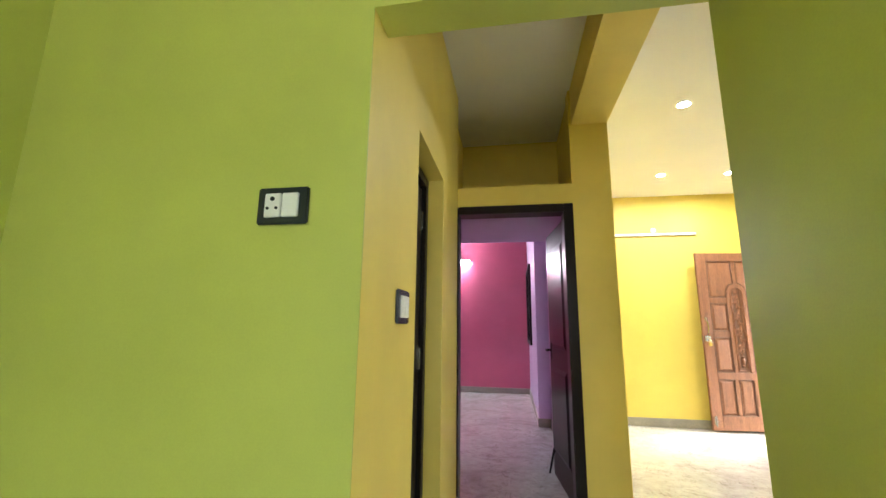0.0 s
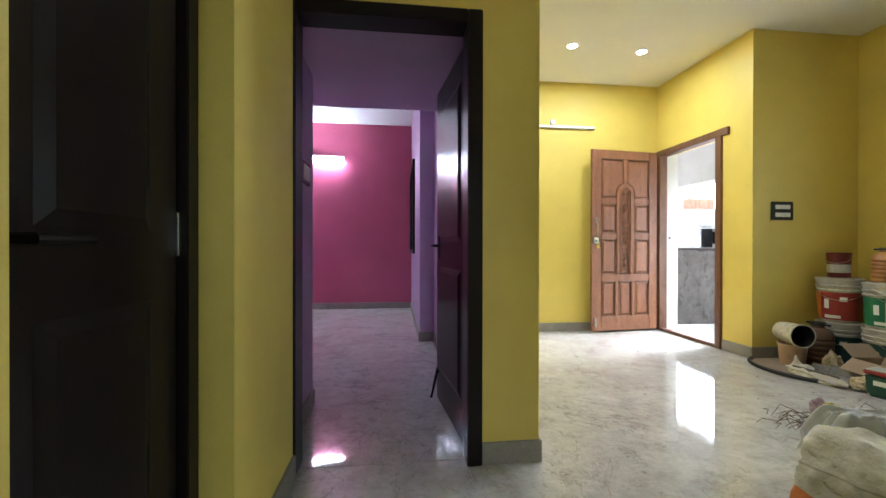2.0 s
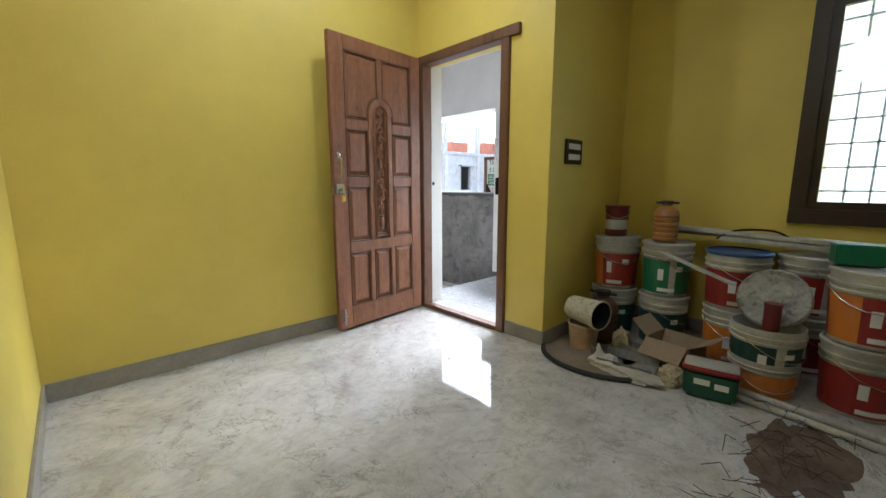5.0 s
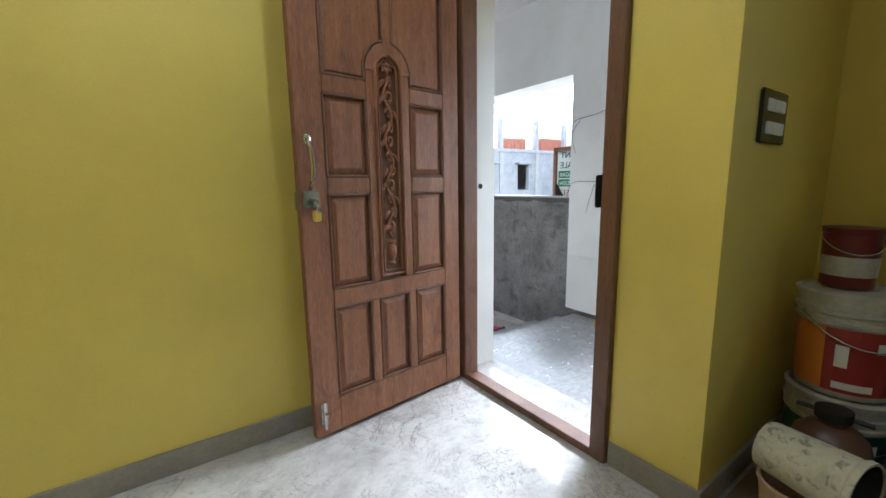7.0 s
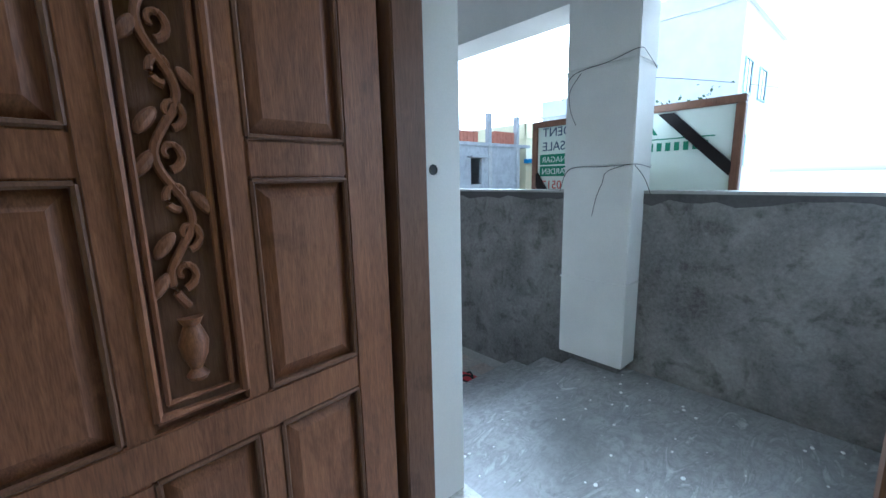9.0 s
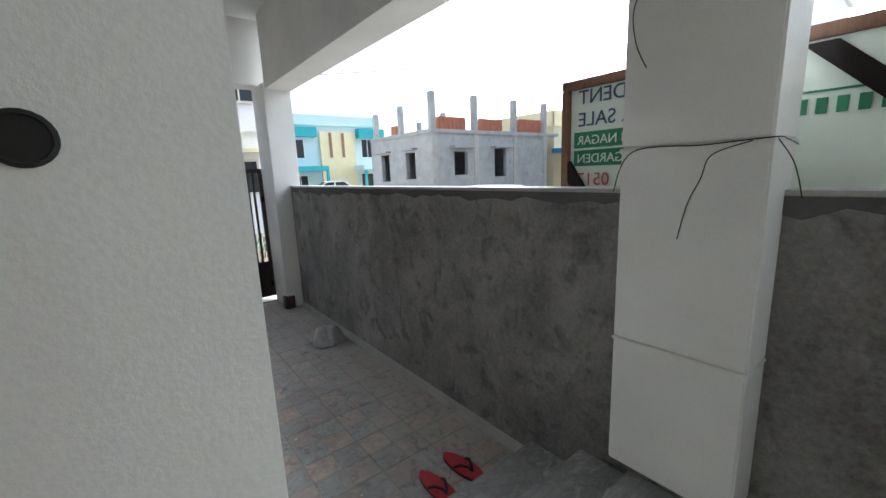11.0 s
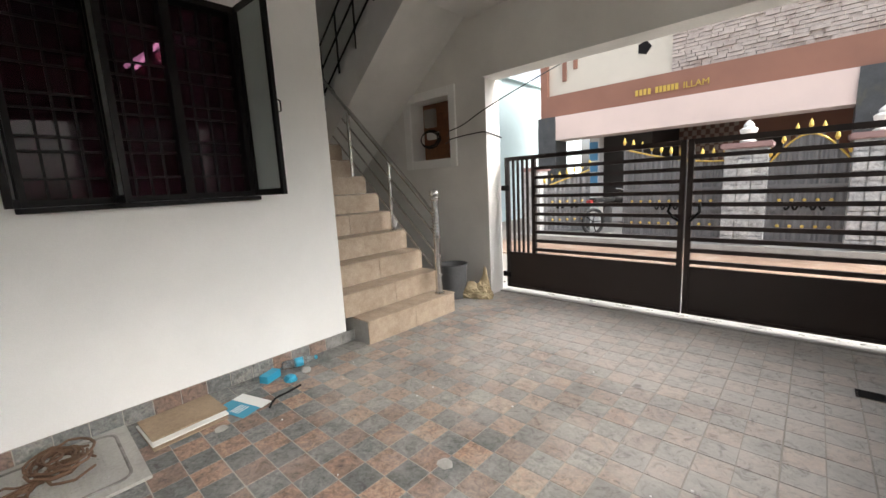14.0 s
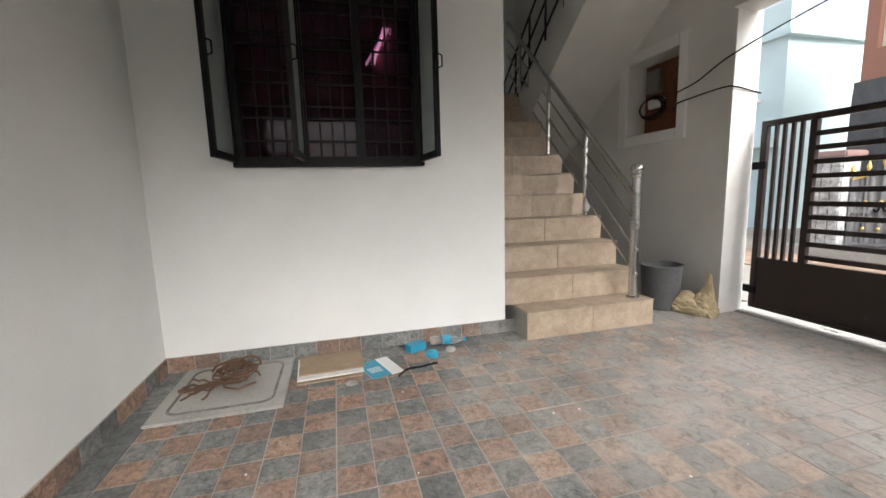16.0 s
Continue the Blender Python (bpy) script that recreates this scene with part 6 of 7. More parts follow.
chair = holder("plastic_chair_back", "pale grey plastic chair back leaning tilted in the scrap", "chair", cm)
bm = bmesh.new()
n, sheet, CWD, CHT = 18, [], 0.46, (TL - BL).length
for i in range(n + 1):
    row = []
    for j in range(17):
        u, v = j / 16, i / n
        c = max(0.0, (v - 0.80) / 0.20)
        half = 0.5 * (1 - 0.22 * c ** 2.4)
        row.append(bm.verts.new((CWD * (0.5 + (u - 0.5) * 2 * half), 0.012 * (2 * u - 1) ** 2, CHT * v - 0.06 * c * (2 * abs(u - 0.5)) ** 3)))
    sheet.append(row)
for i in range(n):
    for j in range(16):
        bm.faces.new((sheet[i][j], sheet[i][j + 1], sheet[i + 1][j + 1], sheet[i + 1][j]))
bmesh.ops.solidify(bm, geom=bm.faces[:], thickness=0.012)
part("backrest", bm, CHAIRP, chair, smooth=True)
part("panel", boxes((0.08, 0.30, -0.015, 0.018, CHT * 0.66, CHT * 0.82), bevel=0.006), paint("olive_plastic", (0.30, 0.33, 0.26), 0.5), chair, "olive printed patch")
bm = bmesh.new()
tube(bm, [(0.10, 0.03, CHT * 0.90), (0.05, 0.06, CHT * 0.99), (0.00, 0.09, CHT * 1.06)], 0.02, 8)
part("leg", bm, CHAIRP, chair)
bm = bmesh.new()
rng = random.Random(44)
grid = []
for i in range(25):
    row = []
    for j in range(17):
        u, v = -1 + i / 12, -1 + j / 8
        r = min(1.0, math.sqrt(u * u + v * v))
        k = 1 + 0.2 * noise.noise(Vector((u * 2, v * 2, 3)))
        row.append(bm.verts.new((3.30 + 0.45 * u * k, 3.12 + 0.22 * v * k, -0.012 + 0.055 * (1 - r) * (0.8 + 0.6 * noise.noise(Vector((u * 4, v * 4, 1)))) + 0.006 * noise.noise(Vector((u * 11, v * 11, 5))))))
    grid.append(row)
for i in range(24):
    for j in range(16):
        bm.faces.new((grid[i][j], grid[i + 1][j], grid[i + 1][j + 1], grid[i][j + 1]))
thing("dirt_heap", bm, cement("brown_fibrous_dirt", (0.06, 0.04, 0.028), (0.17, 0.12, 0.085), (0.24, 0.19, 0.14), 0.95, 14), "thin heap of brown dirt and coir dust on the floor", "dirt", kind="stuff")
rng = random.Random(9)
bm = bmesh.new()
for k in range(110):
    x, y = rng.uniform(2.75, 3.65), rng.gauss(3.12, 0.11)
    if k < 40:
        x, y = rng.gauss(2.62, 0.10), rng.gauss(3.22, 0.06)
    a, l = rng.uniform(0, 6.28), rng.uniform(0.05, 0.16)
    z = rng.uniform(0.006, 0.05)
    tube(bm, [(x, y, z), (x + l * 0.5 * math.cos(a), y + l * 0.5 * math.sin(a), z + rng.uniform(0, 0.03)), (x + l * math.cos(a + 0.4), y + l * math.sin(a + 0.4), rng.uniform(0.006, 0.03))], 0.0017, 4)
thing("dry_twigs", bm, paint("dry_twig", (0.075, 0.045, 0.03), 0.9), "scattered dry brown twigs and fibres on the floor", "twigs", kind="stuff")
for a, b in (((2.62, 3.05, 0.05), (2.98, 2.88, 0.14)), ((2.50, 3.12, 0.03), (2.90, 2.95, 0.09))):
    bm = bmesh.new()
    tube(bm, [a, b], 0.012, 6)
    thing("scrap_stick", bm, TEAK_DARK, "rough dark wooden stick in the scrap", "stick")
rng = random.Random(5)
bm = bmesh.new()
for k in range(90):
    x, y = rng.uniform(1.2, 3.3), rng.uniform(3.2, 5.6)
    r = rng.uniform(0.003, 0.009)
    bmesh.ops.create_icosphere(bm, subdivisions=1, radius=r, matrix=Matrix.Translation((x, y, r * 0.35)) @ Matrix.Diagonal((1.3, 1, 0.4, 1)))
thing("plaster_crumbs", bm, RAWCEM, "tiny plaster crumbs on the marble floor", "debris", kind="stuff")
rng = random.Random(6)
bm = bmesh.new()
for k in range(60):
    x, y = rng.uniform(1.3, 5.0), rng.uniform(6.7, 10.0)
    r = rng.uniform(0.002, 0.006)
    bmesh.ops.create_icosphere(bm, subdivisions=1, radius=r, matrix=Matrix.Translation((x, y, YARD + r * 0.3)) @ Matrix.Diagonal((1.3, 1, 0.4, 1)))
for k in range(60):
    x, y = rng.uniform(3.9, 5.1), rng.uniform(4.8, 6.0)
    r = rng.uniform(0.003, 0.009)
    bmesh.ops.create_icosphere(bm, subdivisions=1, radius=r, matrix=Matrix.Translation((x, y, PORCH + r * 0.3)) @ Matrix.Diagonal((1.3, 1, 0.4, 1)))
thing("cement_crumbs", bm, WHITE, "tiny white cement crumbs on the porch floor", "debris", kind="stuff")
rng = random.Random(7)
bm = bmesh.new()
for k in range(160):
    x = rng.uniform(1.35, 4.95)
    r = rng.uniform(0.015, 0.035)
    bmesh.ops.create_icosphere(bm, subdivisions=1, radius=r, matrix=Matrix.Translation((x, rng.uniform(10.48, 10.62), YARD - 0.045 + r * 0.4)) @ Matrix.Diagonal((1.2, 1, 0.7, 1)))
thing("gravel_strip", bm, RAWCEM, "strip of pale gravel outside the gate", "gravel", kind="stuff")

# ---- street ----
CREAM = paint("cream_house_paint", (0.62, 0.58, 0.50), 0.8, 0.06)
BROWN = paint("brown_house_paint", (0.27, 0.13, 0.09), 0.7, 0.1)
PINK = paint("pale_pink_paint", (0.74, 0.60, 0.55), 0.8, 0.05)
SLATE = cement("dark_slate_cladding", (0.03, 0.033, 0.036), (0.075, 0.08, 0.085), (0.11, 0.10, 0.06), 0.4, 3)
PEBBLE = cement("patterned_cladding", (0.35, 0.29, 0.26), (0.58, 0.52, 0.48), (0.25, 0.17, 0.14), 0.8, 9)
ROUGHSTONE = cement("white_rough_stone", (0.40, 0.40, 0.40), (0.66, 0.66, 0.65), (0.2, 0.2, 0.2), 0.8, 7)
DARKIN = paint("dark_interior", (0.03, 0.025, 0.022), 0.7)
GOLD = metal("gold_paint", (0.60, 0.42, 0.10), 0.4, 0.6)
TEALP = paint("teal_paint", (0.05, 0.36, 0.40), 0.7, 0.08)
AQUA = paint("pale_aqua_paint", (0.55, 0.68, 0.70), 0.8, 0.05)
BUTTER = paint("butter_yellow_paint", (0.72, 0.64, 0.40), 0.8, 0.05)
BLOCK = cement("grey_block_masonry", (0.26, 0.26, 0.255), (0.40, 0.40, 0.39), (0.2, 0.2, 0.2), 0.95, 2)
BRICK = cement("red_brick", (0.30, 0.10, 0.06), (0.44, 0.18, 0.11), (0.24, 0.09, 0.06), 0.95, 6)
DGLASS = paint("dark_window_glass", (0.02, 0.025, 0.03), 0.12, 0.1)


def far_window(parent, x0, x1, z0, z1, y, mat_frame, facing=-1, bars=2):
    """A framed window set into a wall whose outer face lies at y, facing -y."""
    w = part("window", boxes((x0, x1, y - 0.02, y + 0.04, z0, z1)), DGLASS, parent)
    t = 0.06
    fr = boxes((x0 - t, x0, y - 0.06, y + 0.02, z0 - t, z1 + t), (x1, x1 + t, y - 0.06, y + 0.02, z0 - t, z1 + t), (x0, x1, y - 0.06, y + 0.02, z1, z1 + t), (x0, x1, y - 0.10, y + 0.02, z0 - t, z0))
    for k in range(1, bars):
        x = x0 + (x1 - x0) * k / bars
        add_box(fr, x - 0.02, x + 0.02, y - 0.04, y + 0.0, z0, z1)
    part("frame", fr, mat_frame, w)
    return w


HYF, APRON = 17.0, -0.40
house = holder("house", "two-storey cream and brown house with a pale pink portico beam", "house", pose(0, 0, 0))
part("upper_wall", boxes((-1.55, 4.95, HYF, HYF + 5, 3.12, 6.6)), CREAM, house)
part("brown_band", boxes((-1.75, 4.97, HYF - 0.12, HYF + 5, 2.55, 3.12)), BROWN, house)
part("brown_edge", boxes((-1.75, -1.55, HYF - 0.12, HYF + 0.3, 3.12, 6.6)), BROWN, house)
part("portico_beam", boxes((-1.25, 4.40, HYF - 0.25, HYF + 0.4, 1.94, 2.55)), PINK, house)
for x0, x1 in ((-1.75, -1.25), (4.40, 4.95)):
    c = part("clad_column", boxes((x0, x1, HYF - 0.28, HYF + 0.4, GROUND, 2.55)), SLATE, house)
    for z in (0.1, 0.75, 1.4, 2.05):
        part("cladding_tile", boxes((x0 - 0.006, x1 + 0.006, HYF - 0.29, HYF - 0.28, z - 0.3, z + 0.3), bevel=0.004), SLATE, c)
part("back_wall", boxes((0.2, 4.9, HYF + 4.0, HYF + 4.2, GROUND, 2.55)), BROWN, house)
part("inner_wall", boxes((-0.72, 0.75, HYF + 1.2, HYF + 4.0, GROUND, 2.55)), DARKIN, house)
part("portico_floor", boxes((-1.6, 5.3, 15.05, HYF + 4.0, GROUND, APRON)), RAWCEM, house)
d = part("front_door", boxes((2.4, 3.3, HYF + 3.94, HYF + 4.0, APRON, 1.75)), DARKIN, house)
part("door_frame", boxes((2.3, 2.4, HYF + 3.92, HYF + 4.0, APRON, 1.87), (3.3, 3.4, HYF + 3.92, HYF + 4.0, APRON, 1.87), (2.4, 3.3, HYF + 3.92, HYF + 4.0, 1.75, 1.87)), PINK, d)
PORTICOTILE = paint("brown_portico_tile", (0.20, 0.10, 0.075), 0.35, 0.2)
PALETILE = paint("pale_portico_tile", (0.42, 0.33, 0.28), 0.35, 0.15)
bm, bm2 = bmesh.new(), bmesh.new()
for i in range(13):
    for j in range(18):
        add_box(bm if (i + j) % 2 else bm2, 0.76 + i * 0.115, 0.87 + i * 0.115, HYF + 3.985, HYF + 4.0, APRON + j * 0.16, APRON + 0.153 + j * 0.16)
tagged(part("wall_tiling", bm, PORTICOTILE, house, "brown chequered wall tiles"), kind="stuff")
tagged(part("wall_tiling", bm2, PALETILE, house, "pale chequered wall tiles"), kind="stuff")
part("plain_column", boxes((-0.62, -0.36, HYF + 0.5, HYF + 0.8, APRON, 2.55)), WHITE, house)
for z in (0.75, 1.05, 1.35, 1.65):
    part("blue_paper", boxes((-0.63, -0.40, HYF + 0.492, HYF + 0.498, z, z + 0.2)), paint("blue_poster", (0.10, 0.30, 0.52), 0.6), house)
rng = random.Random(12)
bm = bmesh.new()
for r in range(26):
    x = 1.45
    while x < 4.9:
        w = rng.uniform(0.12, 0.30)
        add_box(bm, x, min(x + w - 0.012, 4.93), HYF - 0.02 - rng.uniform(0.0, 0.06), HYF, 3.13 + r * 0.075, 3.195 + r * 0.075)
        x += w
tagged(part("stone_cladding", bm, PEBBLE, house, "ledge stone cladding"), kind="stuff")
for x in (-1.15, -0.85):
    part("brown_fin", boxes((x, x + 0.10, HYF - 0.05, HYF, 3.45 + (0.25 if x > -1 else 0), 6.0)), BROWN, house)
far_window(house, -0.3, 1.2, 4.35, 5.6, HYF, BROWN, bars=4)
bm = bmesh.new()
lathe(bm, [(0.05, -0.08), (0.17, -0.04), (0.15, 0.0)], 5, pose(0.85, HYF - 0.02, 3.80, 90, 0, 0))
part("emblem", bm, BLACKIRON, house)
for x in (0.72, 0.81, 0.90, 0.99, 1.15, 1.23, 1.31, 1.39, 1.47, 1.55):
    part("sign_bar", boxes((x, x + 0.06, HYF - 0.145, HYF - 0.12, 2.73, 2.86)), GOLD, house)
cu = bpy.data.curves.new("lettering", "FONT")
cu.body, cu.size, cu.extrude = "ILLAM", 0.185, 0.012
cu.materials.append(GOLD)
o = new("lettering", cu)
o.parent = house
o.matrix_basis = pose(1.70, HYF - 0.135, 2.73, 90, 0, 0)

CY = 15.4
STONE2 = cement("blotched_white_stone", (0.16, 0.165, 0.17), (0.70, 0.70, 0.69), (0.30, 0.30, 0.31), 0.8, 9, 0.7, 12)
MAUVE = paint("mauve_cap_stone", (0.30, 0.19, 0.18), 0.5, 0.15)
rng = random.Random(31)
for x0, x1, h, urn in ((-1.30, -0.88, 1.12, False), (2.76, 3.36, 1.27, True), (4.36, 5.50, 1.27, True)):
    cw = holder("gate_pillar", "rough white and grey stone-clad gate pillar with a mauve cap", "pillar")
    part("core", boxes((x0, x1, CY - 0.2, CY + 0.2, GROUND, h)), STONE2, cw)
    rows, cols = 11, max(3, int((x1 - x0) / 0.16))
    for r in range(rows):
        for c in range(cols):
            a = x0 + (x1 - x0) * c / cols
            z = APRON + 0.02 + (h - APRON - 0.04) * r / rows
            part("stone", boxes((a + 0.006, a + (x1 - x0) / cols - 0.006, CY - 0.22 - rng.uniform(0, 0.045), CY - 0.2, z, z + (h - APRON - 0.04) / rows - 0.012), bevel=0.008), STONE2, cw)
    part("cap", boxes((x0 - 0.06, x1 + 0.06, CY - 0.27, CY + 0.26, h, h + 0.10), bevel=0.02), MAUVE, cw)
    if urn:
        bm = bmesh.new()
        lathe(bm, [(0.11, 0), (0.12, 0.03), (0.06, 0.06), (0.05, 0.10), (0.12, 0.17), (0.13, 0.23), (0.07, 0.27), (0.08, 0.30), (0.05, 0.34), (0.01, 0.38)], 14, pose(x0 + 0.30, CY, h + 0.10))
        part("urn", bm, PLASTIC_W, cw, "white turned urn", smooth=True)


def ornate_gate(x0, x1, top, turn=0.0):
    """Ribbed grey sheet leaf with dark scrolls, gold spear tips on top and rows of gold bosses; top(s) is its height at s from 0 to 1."""
    g = holder("ornate_gate", "grey ribbed sheet-iron gate with gold spear tips and bosses", "gate", pose(x0, CY, APRON + 0.03, 0, 0, turn))
    w = x1 - x0
    n = max(6, int(w / 0.055))
    bm = bmesh.new()
    prev = None
    for k in range(2 * n + 1):
        s0, d = k / (2 * n), (0.0, 0.0, 0.014, 0.014)[k % 4]
        z = top(s0) - APRON - 0.22
        ring = [bm.verts.new(p) for p in ((w * s0, d, 0.0), (w * s0, d, z), (w * s0, d + 0.018, z), (w * s0, d + 0.018, 0.0))]
        if prev:
            for i in range(4):
                bm.faces.new((prev[i], prev[(i + 1) % 4], ring[(i + 1) % 4], ring[i]))
        else:
            bm.faces.new(ring)
        prev = ring
    bm.faces.new(prev[::-1])
    part("ribbed_sheet", bm, GREYIRON, g)
    for z in (0.02, 0.55, 0.95):
        part("cross_rail", boxes((0, w, -0.025, -0.002, z, z + 0.05), bevel=0.004), GREYIRON, g)
    m = max(5, int(w / 0.16))
    for k in range(m + 1):
        s0 = k / m
        z = top(s0) - APRON - 0.16
        b = part("bar", boxes((w * s0 - 0.011, w * s0 + 0.011, -0.03, -0.006, 0.0, z)), GREYIRON, g)
        bm = bmesh.new()
        lathe(bm, [(0.012, 0), (0.034, 0.05), (0.026, 0.09), (0.004, 0.16)], 8, pose(w * s0, -0.018, z))
        part("spear_tip", bm, GOLD, b, "gold spear tip")
        if 0 < k < m:
            for zz in (0.74, 0.30):
                bm = bmesh.new()
                lathe(bm, [(0.028, 0), (0.022, 0.015), (0.008, 0.022)], 8, pose(w * s0, -0.03, zz, 90, 0, 0))
                part("boss", bm, GOLD, b)
    bm = bmesh.new()
    tube(bm, [(w * k / 16, -0.02, top(k / 16) - APRON - 0.24) for k in range(17)], 0.016, 6)
    part("top_rail", bm, GOLD, g, "gold curved top rail")
    bm = bmesh.new()
    for k in (-1, 1):
        tube(bm, [(w / 2 + k * (0.03 + 0.22 * a / 12), -0.035, 0.62 + 0.05 * math.sin(a * 1.05)) for a in range(13)], 0.016, 6)
    part("scroll", bm, BLACKIRON, g, "dark iron scroll")


GREYIRON = paint("grey_gate_enamel", (0.15, 0.15, 0.155), 0.5, 0.2, 40, 0.1, 3)
ornate_gate(-0.86, 0.20, lambda s: 0.95 + 0.35 * s, 38)
ornate_gate(1.00, 2.74, lambda s: 1.66 - 0.36 * math.sin(s * math.pi / 2))
ornate_gate(3.38, 4.34, lambda s: 1.22 + 0.42 * math.sin(math.pi * s))
structure("soil_strip", boxes((-20, 30, 13.45, 15.05, GROUND, GROUND + 0.025)), cement("red_brown_soil", (0.20, 0.125, 0.085), (0.36, 0.25, 0.18), (0.42, 0.36, 0.30), 0.95, 2.2), "reddish brown soil between the road and the houses", "ground")

bike = holder("motorbike", "dark parked motorbike behind the neighbour's gate", "motorbike", pose(0.55, 16.1, APRON, 0, 0, 62))
for x in (-0.6, 0.6):
    bm = bmesh.new()
    tube(bm, [(x + 0.28 * math.cos(a * math.pi / 10), 0, 0.30 + 0.28 * math.sin(a * math.pi / 10)) for a in range(21)], 0.04, 8)
    w = part("wheel", bm, RUBBER, bike)
    bm = bmesh.new()
    for a in range(5):
        tube(bm, [(x, 0, 0.30), (x + 0.26 * math.cos(a * 1.257), 0, 0.30 + 0.26 * math.sin(a * 1.257))], 0.012, 6)
    part("spokes", bm, BLACKIRON, w)
bm = bmesh.new()
bmesh.ops.create_uvsphere(bm, u_segments=14, v_segments=10, radius=1, matrix=Matrix.Translation((0.15, 0, 0.78)) @ Matrix.Diagonal((0.28, 0.13, 0.14, 1)))
part("tank", bm, BLACKIRON, bike, smooth=True)
part("seat", boxes((-0.65, -0.05, -0.12, 0.12, 0.74, 0.84), bevel=0.03), RUBBER, bike)
part("engine", boxes((-0.2, 0.25, -0.12, 0.12, 0.25, 0.62), bevel=0.03), GREYIRON, bike)
bm = bmesh.new()
tube(bm, [(0.6, 0, 0.3), (0.42, 0, 0.95)], 0.03, 8)
tube(bm, [(0.36, -0.34, 1.02), (0.44, -0.1, 0.98), (0.44, 0.1, 0.98), (0.36, 0.34, 1.02)], 0.016, 8)
part("handlebar", bm, STEEL, bike)
part("tail_lamp", boxes((-0.74, -0.65, -0.07, 0.07, 0.72, 0.80), bevel=0.01), INKS["red"], bike)


def block_house(name, label, x0, x1, y0, y1, z1, mat, windows, frame_mat, extra=()):
    h = holder(name, label, "house")
    part("wall", boxes((x0, x1, y0, y1, GROUND, z1)), mat, h)
    part("roof", boxes((x0 - 0.15, x1 + 0.15, y0 - 0.15, y1 + 0.15, z1, z1 + 0.12), (x0 - 0.05, x1 + 0.05, y0 - 0.05, y0 + 0.08, z1 + 0.12, z1 + 0.9), (x0 - 0.05, x0 + 0.08, y0, y1, z1 + 0.12, z1 + 0.9)), mat, h)
    for wx0, wx1, wz0, wz1 in windows:
        far_window(h, wx0, wx1, wz0, wz1, y0, frame_mat)
    for nm, row, m in extra:
        part(nm, boxes(row), m, h)
    return h


wh = block_house("house", "white three-storey house with small windows and pipes", 5.10, 7.3, 18.5, 25, 6.4, WHITE, ((6.25, 7.05, 3.3, 4.2), (6.2, 6.9, 0.7, 1.6), (6.25, 7.05, 5.2, 6.1)), CREAM,
                 (("downpipe", (5.85, 5.92, 18.42, 18.5, GROUND, 6.4), PLASTIC_W), ("ledge", (6.0, 7.2, 18.1, 18.5, 1.85, 1.95), BUTTER), ("ledge", (5.1, 7.3, 18.35, 18.5, 2.45, 2.6), WHITE)))
for z in (1.5, 3.75):
    lamp = part("wall_lamp", boxes((5.38, 5.58, 18.35, 18.5, z, z + 0.32), bevel=0.02), BLACKIRON, wh)
    bm = bmesh.new()
    lathe(bm, [(0.18, 0), (0.15, 0.08), (0.04, 0.24), (0.01, 0.36)], 10, pose(5.48, 18.42, z + 0.32))
    part("lamp_hood", bm, BUTTER, lamp)
block_house("house", "pale aqua house beyond the gate column", -12.0, -4.6, 19.0, 26, 4.6, AQUA, ((-7.5, -6.2, 2.6, 3.8),), WHITE, (("balcony", (-6.6, -4.6, 18.3, 19.0, 1.7, 2.0), AQUA), ("lamp_arm", (-5.6, -5.1, 18.2, 18.9, 3.0, 3.08), WHITE)))

TY = 40.0
th = block_house("house", "aqua, yellow and teal two-storey twin house", 13.2, 23.4, TY, TY + 9, 5.4, AQUA,
                 ((14.6, 16.0, 2.7, 4.2), (18.5, 19.3, 2.9, 4.6), (21.4, 22.6, 2.7, 4.3), (18.6, 19.4, 0.6, 1.3), (14.9, 16.1, -0.3, 1.2), (21.2, 22.4, -0.3, 1.2)), WHITE,
                 (("sunshade", (13.9, 17.0, TY - 0.7, TY, 4.4, 5.2), TEALP), ("sunshade", (20.9, 23.5, TY - 0.7, TY, 4.4, 5.2), TEALP), ("yellow_panel", (17.4, 20.7, TY - 0.25, TY - 0.08, GROUND, 4.9), BUTTER),
                  ("brown_panel", (18.2, 18.44, TY - 0.3, TY - 0.26, 2.7, 4.8), BROWN), ("brown_panel", (19.36, 19.6, TY - 0.3, TY - 0.26, 2.7, 4.8), BROWN),
                  ("portico", (13.3, 17.2, TY - 2.2, TY, 1.55, 1.95), TEALP), ("portico", (20.4, 23.6, TY - 2.2, TY, 1.55, 1.95), AQUA), ("portico_post", (17.0, 17.2, TY - 2.2, TY - 2.0, GROUND, 1.55), TEALP), ("portico_post", (20.5, 20.7, TY - 2.2, TY - 2.0, GROUND, 1.55), TEALP)))

# unfinished block house
uf = holder("unfinished_house", "grey block house under construction with bare columns", "house")
UX0, UX1, UY0, UY1, UZ = 14.3, 22.2, 19.6, 25.0, 2.75


def pierced(a0, a1, z0, z1, holes):
    """Wall strips round openings along one axis."""
    out, a = [], a0
    for h0, h1, v0, v1 in holes:
        out += [(a, h0, z0, z1), (h0, h1, z0, v0), (h0, h1, v1, z1)]
        a = h1
    return out + [(a, a1, z0, z1)]


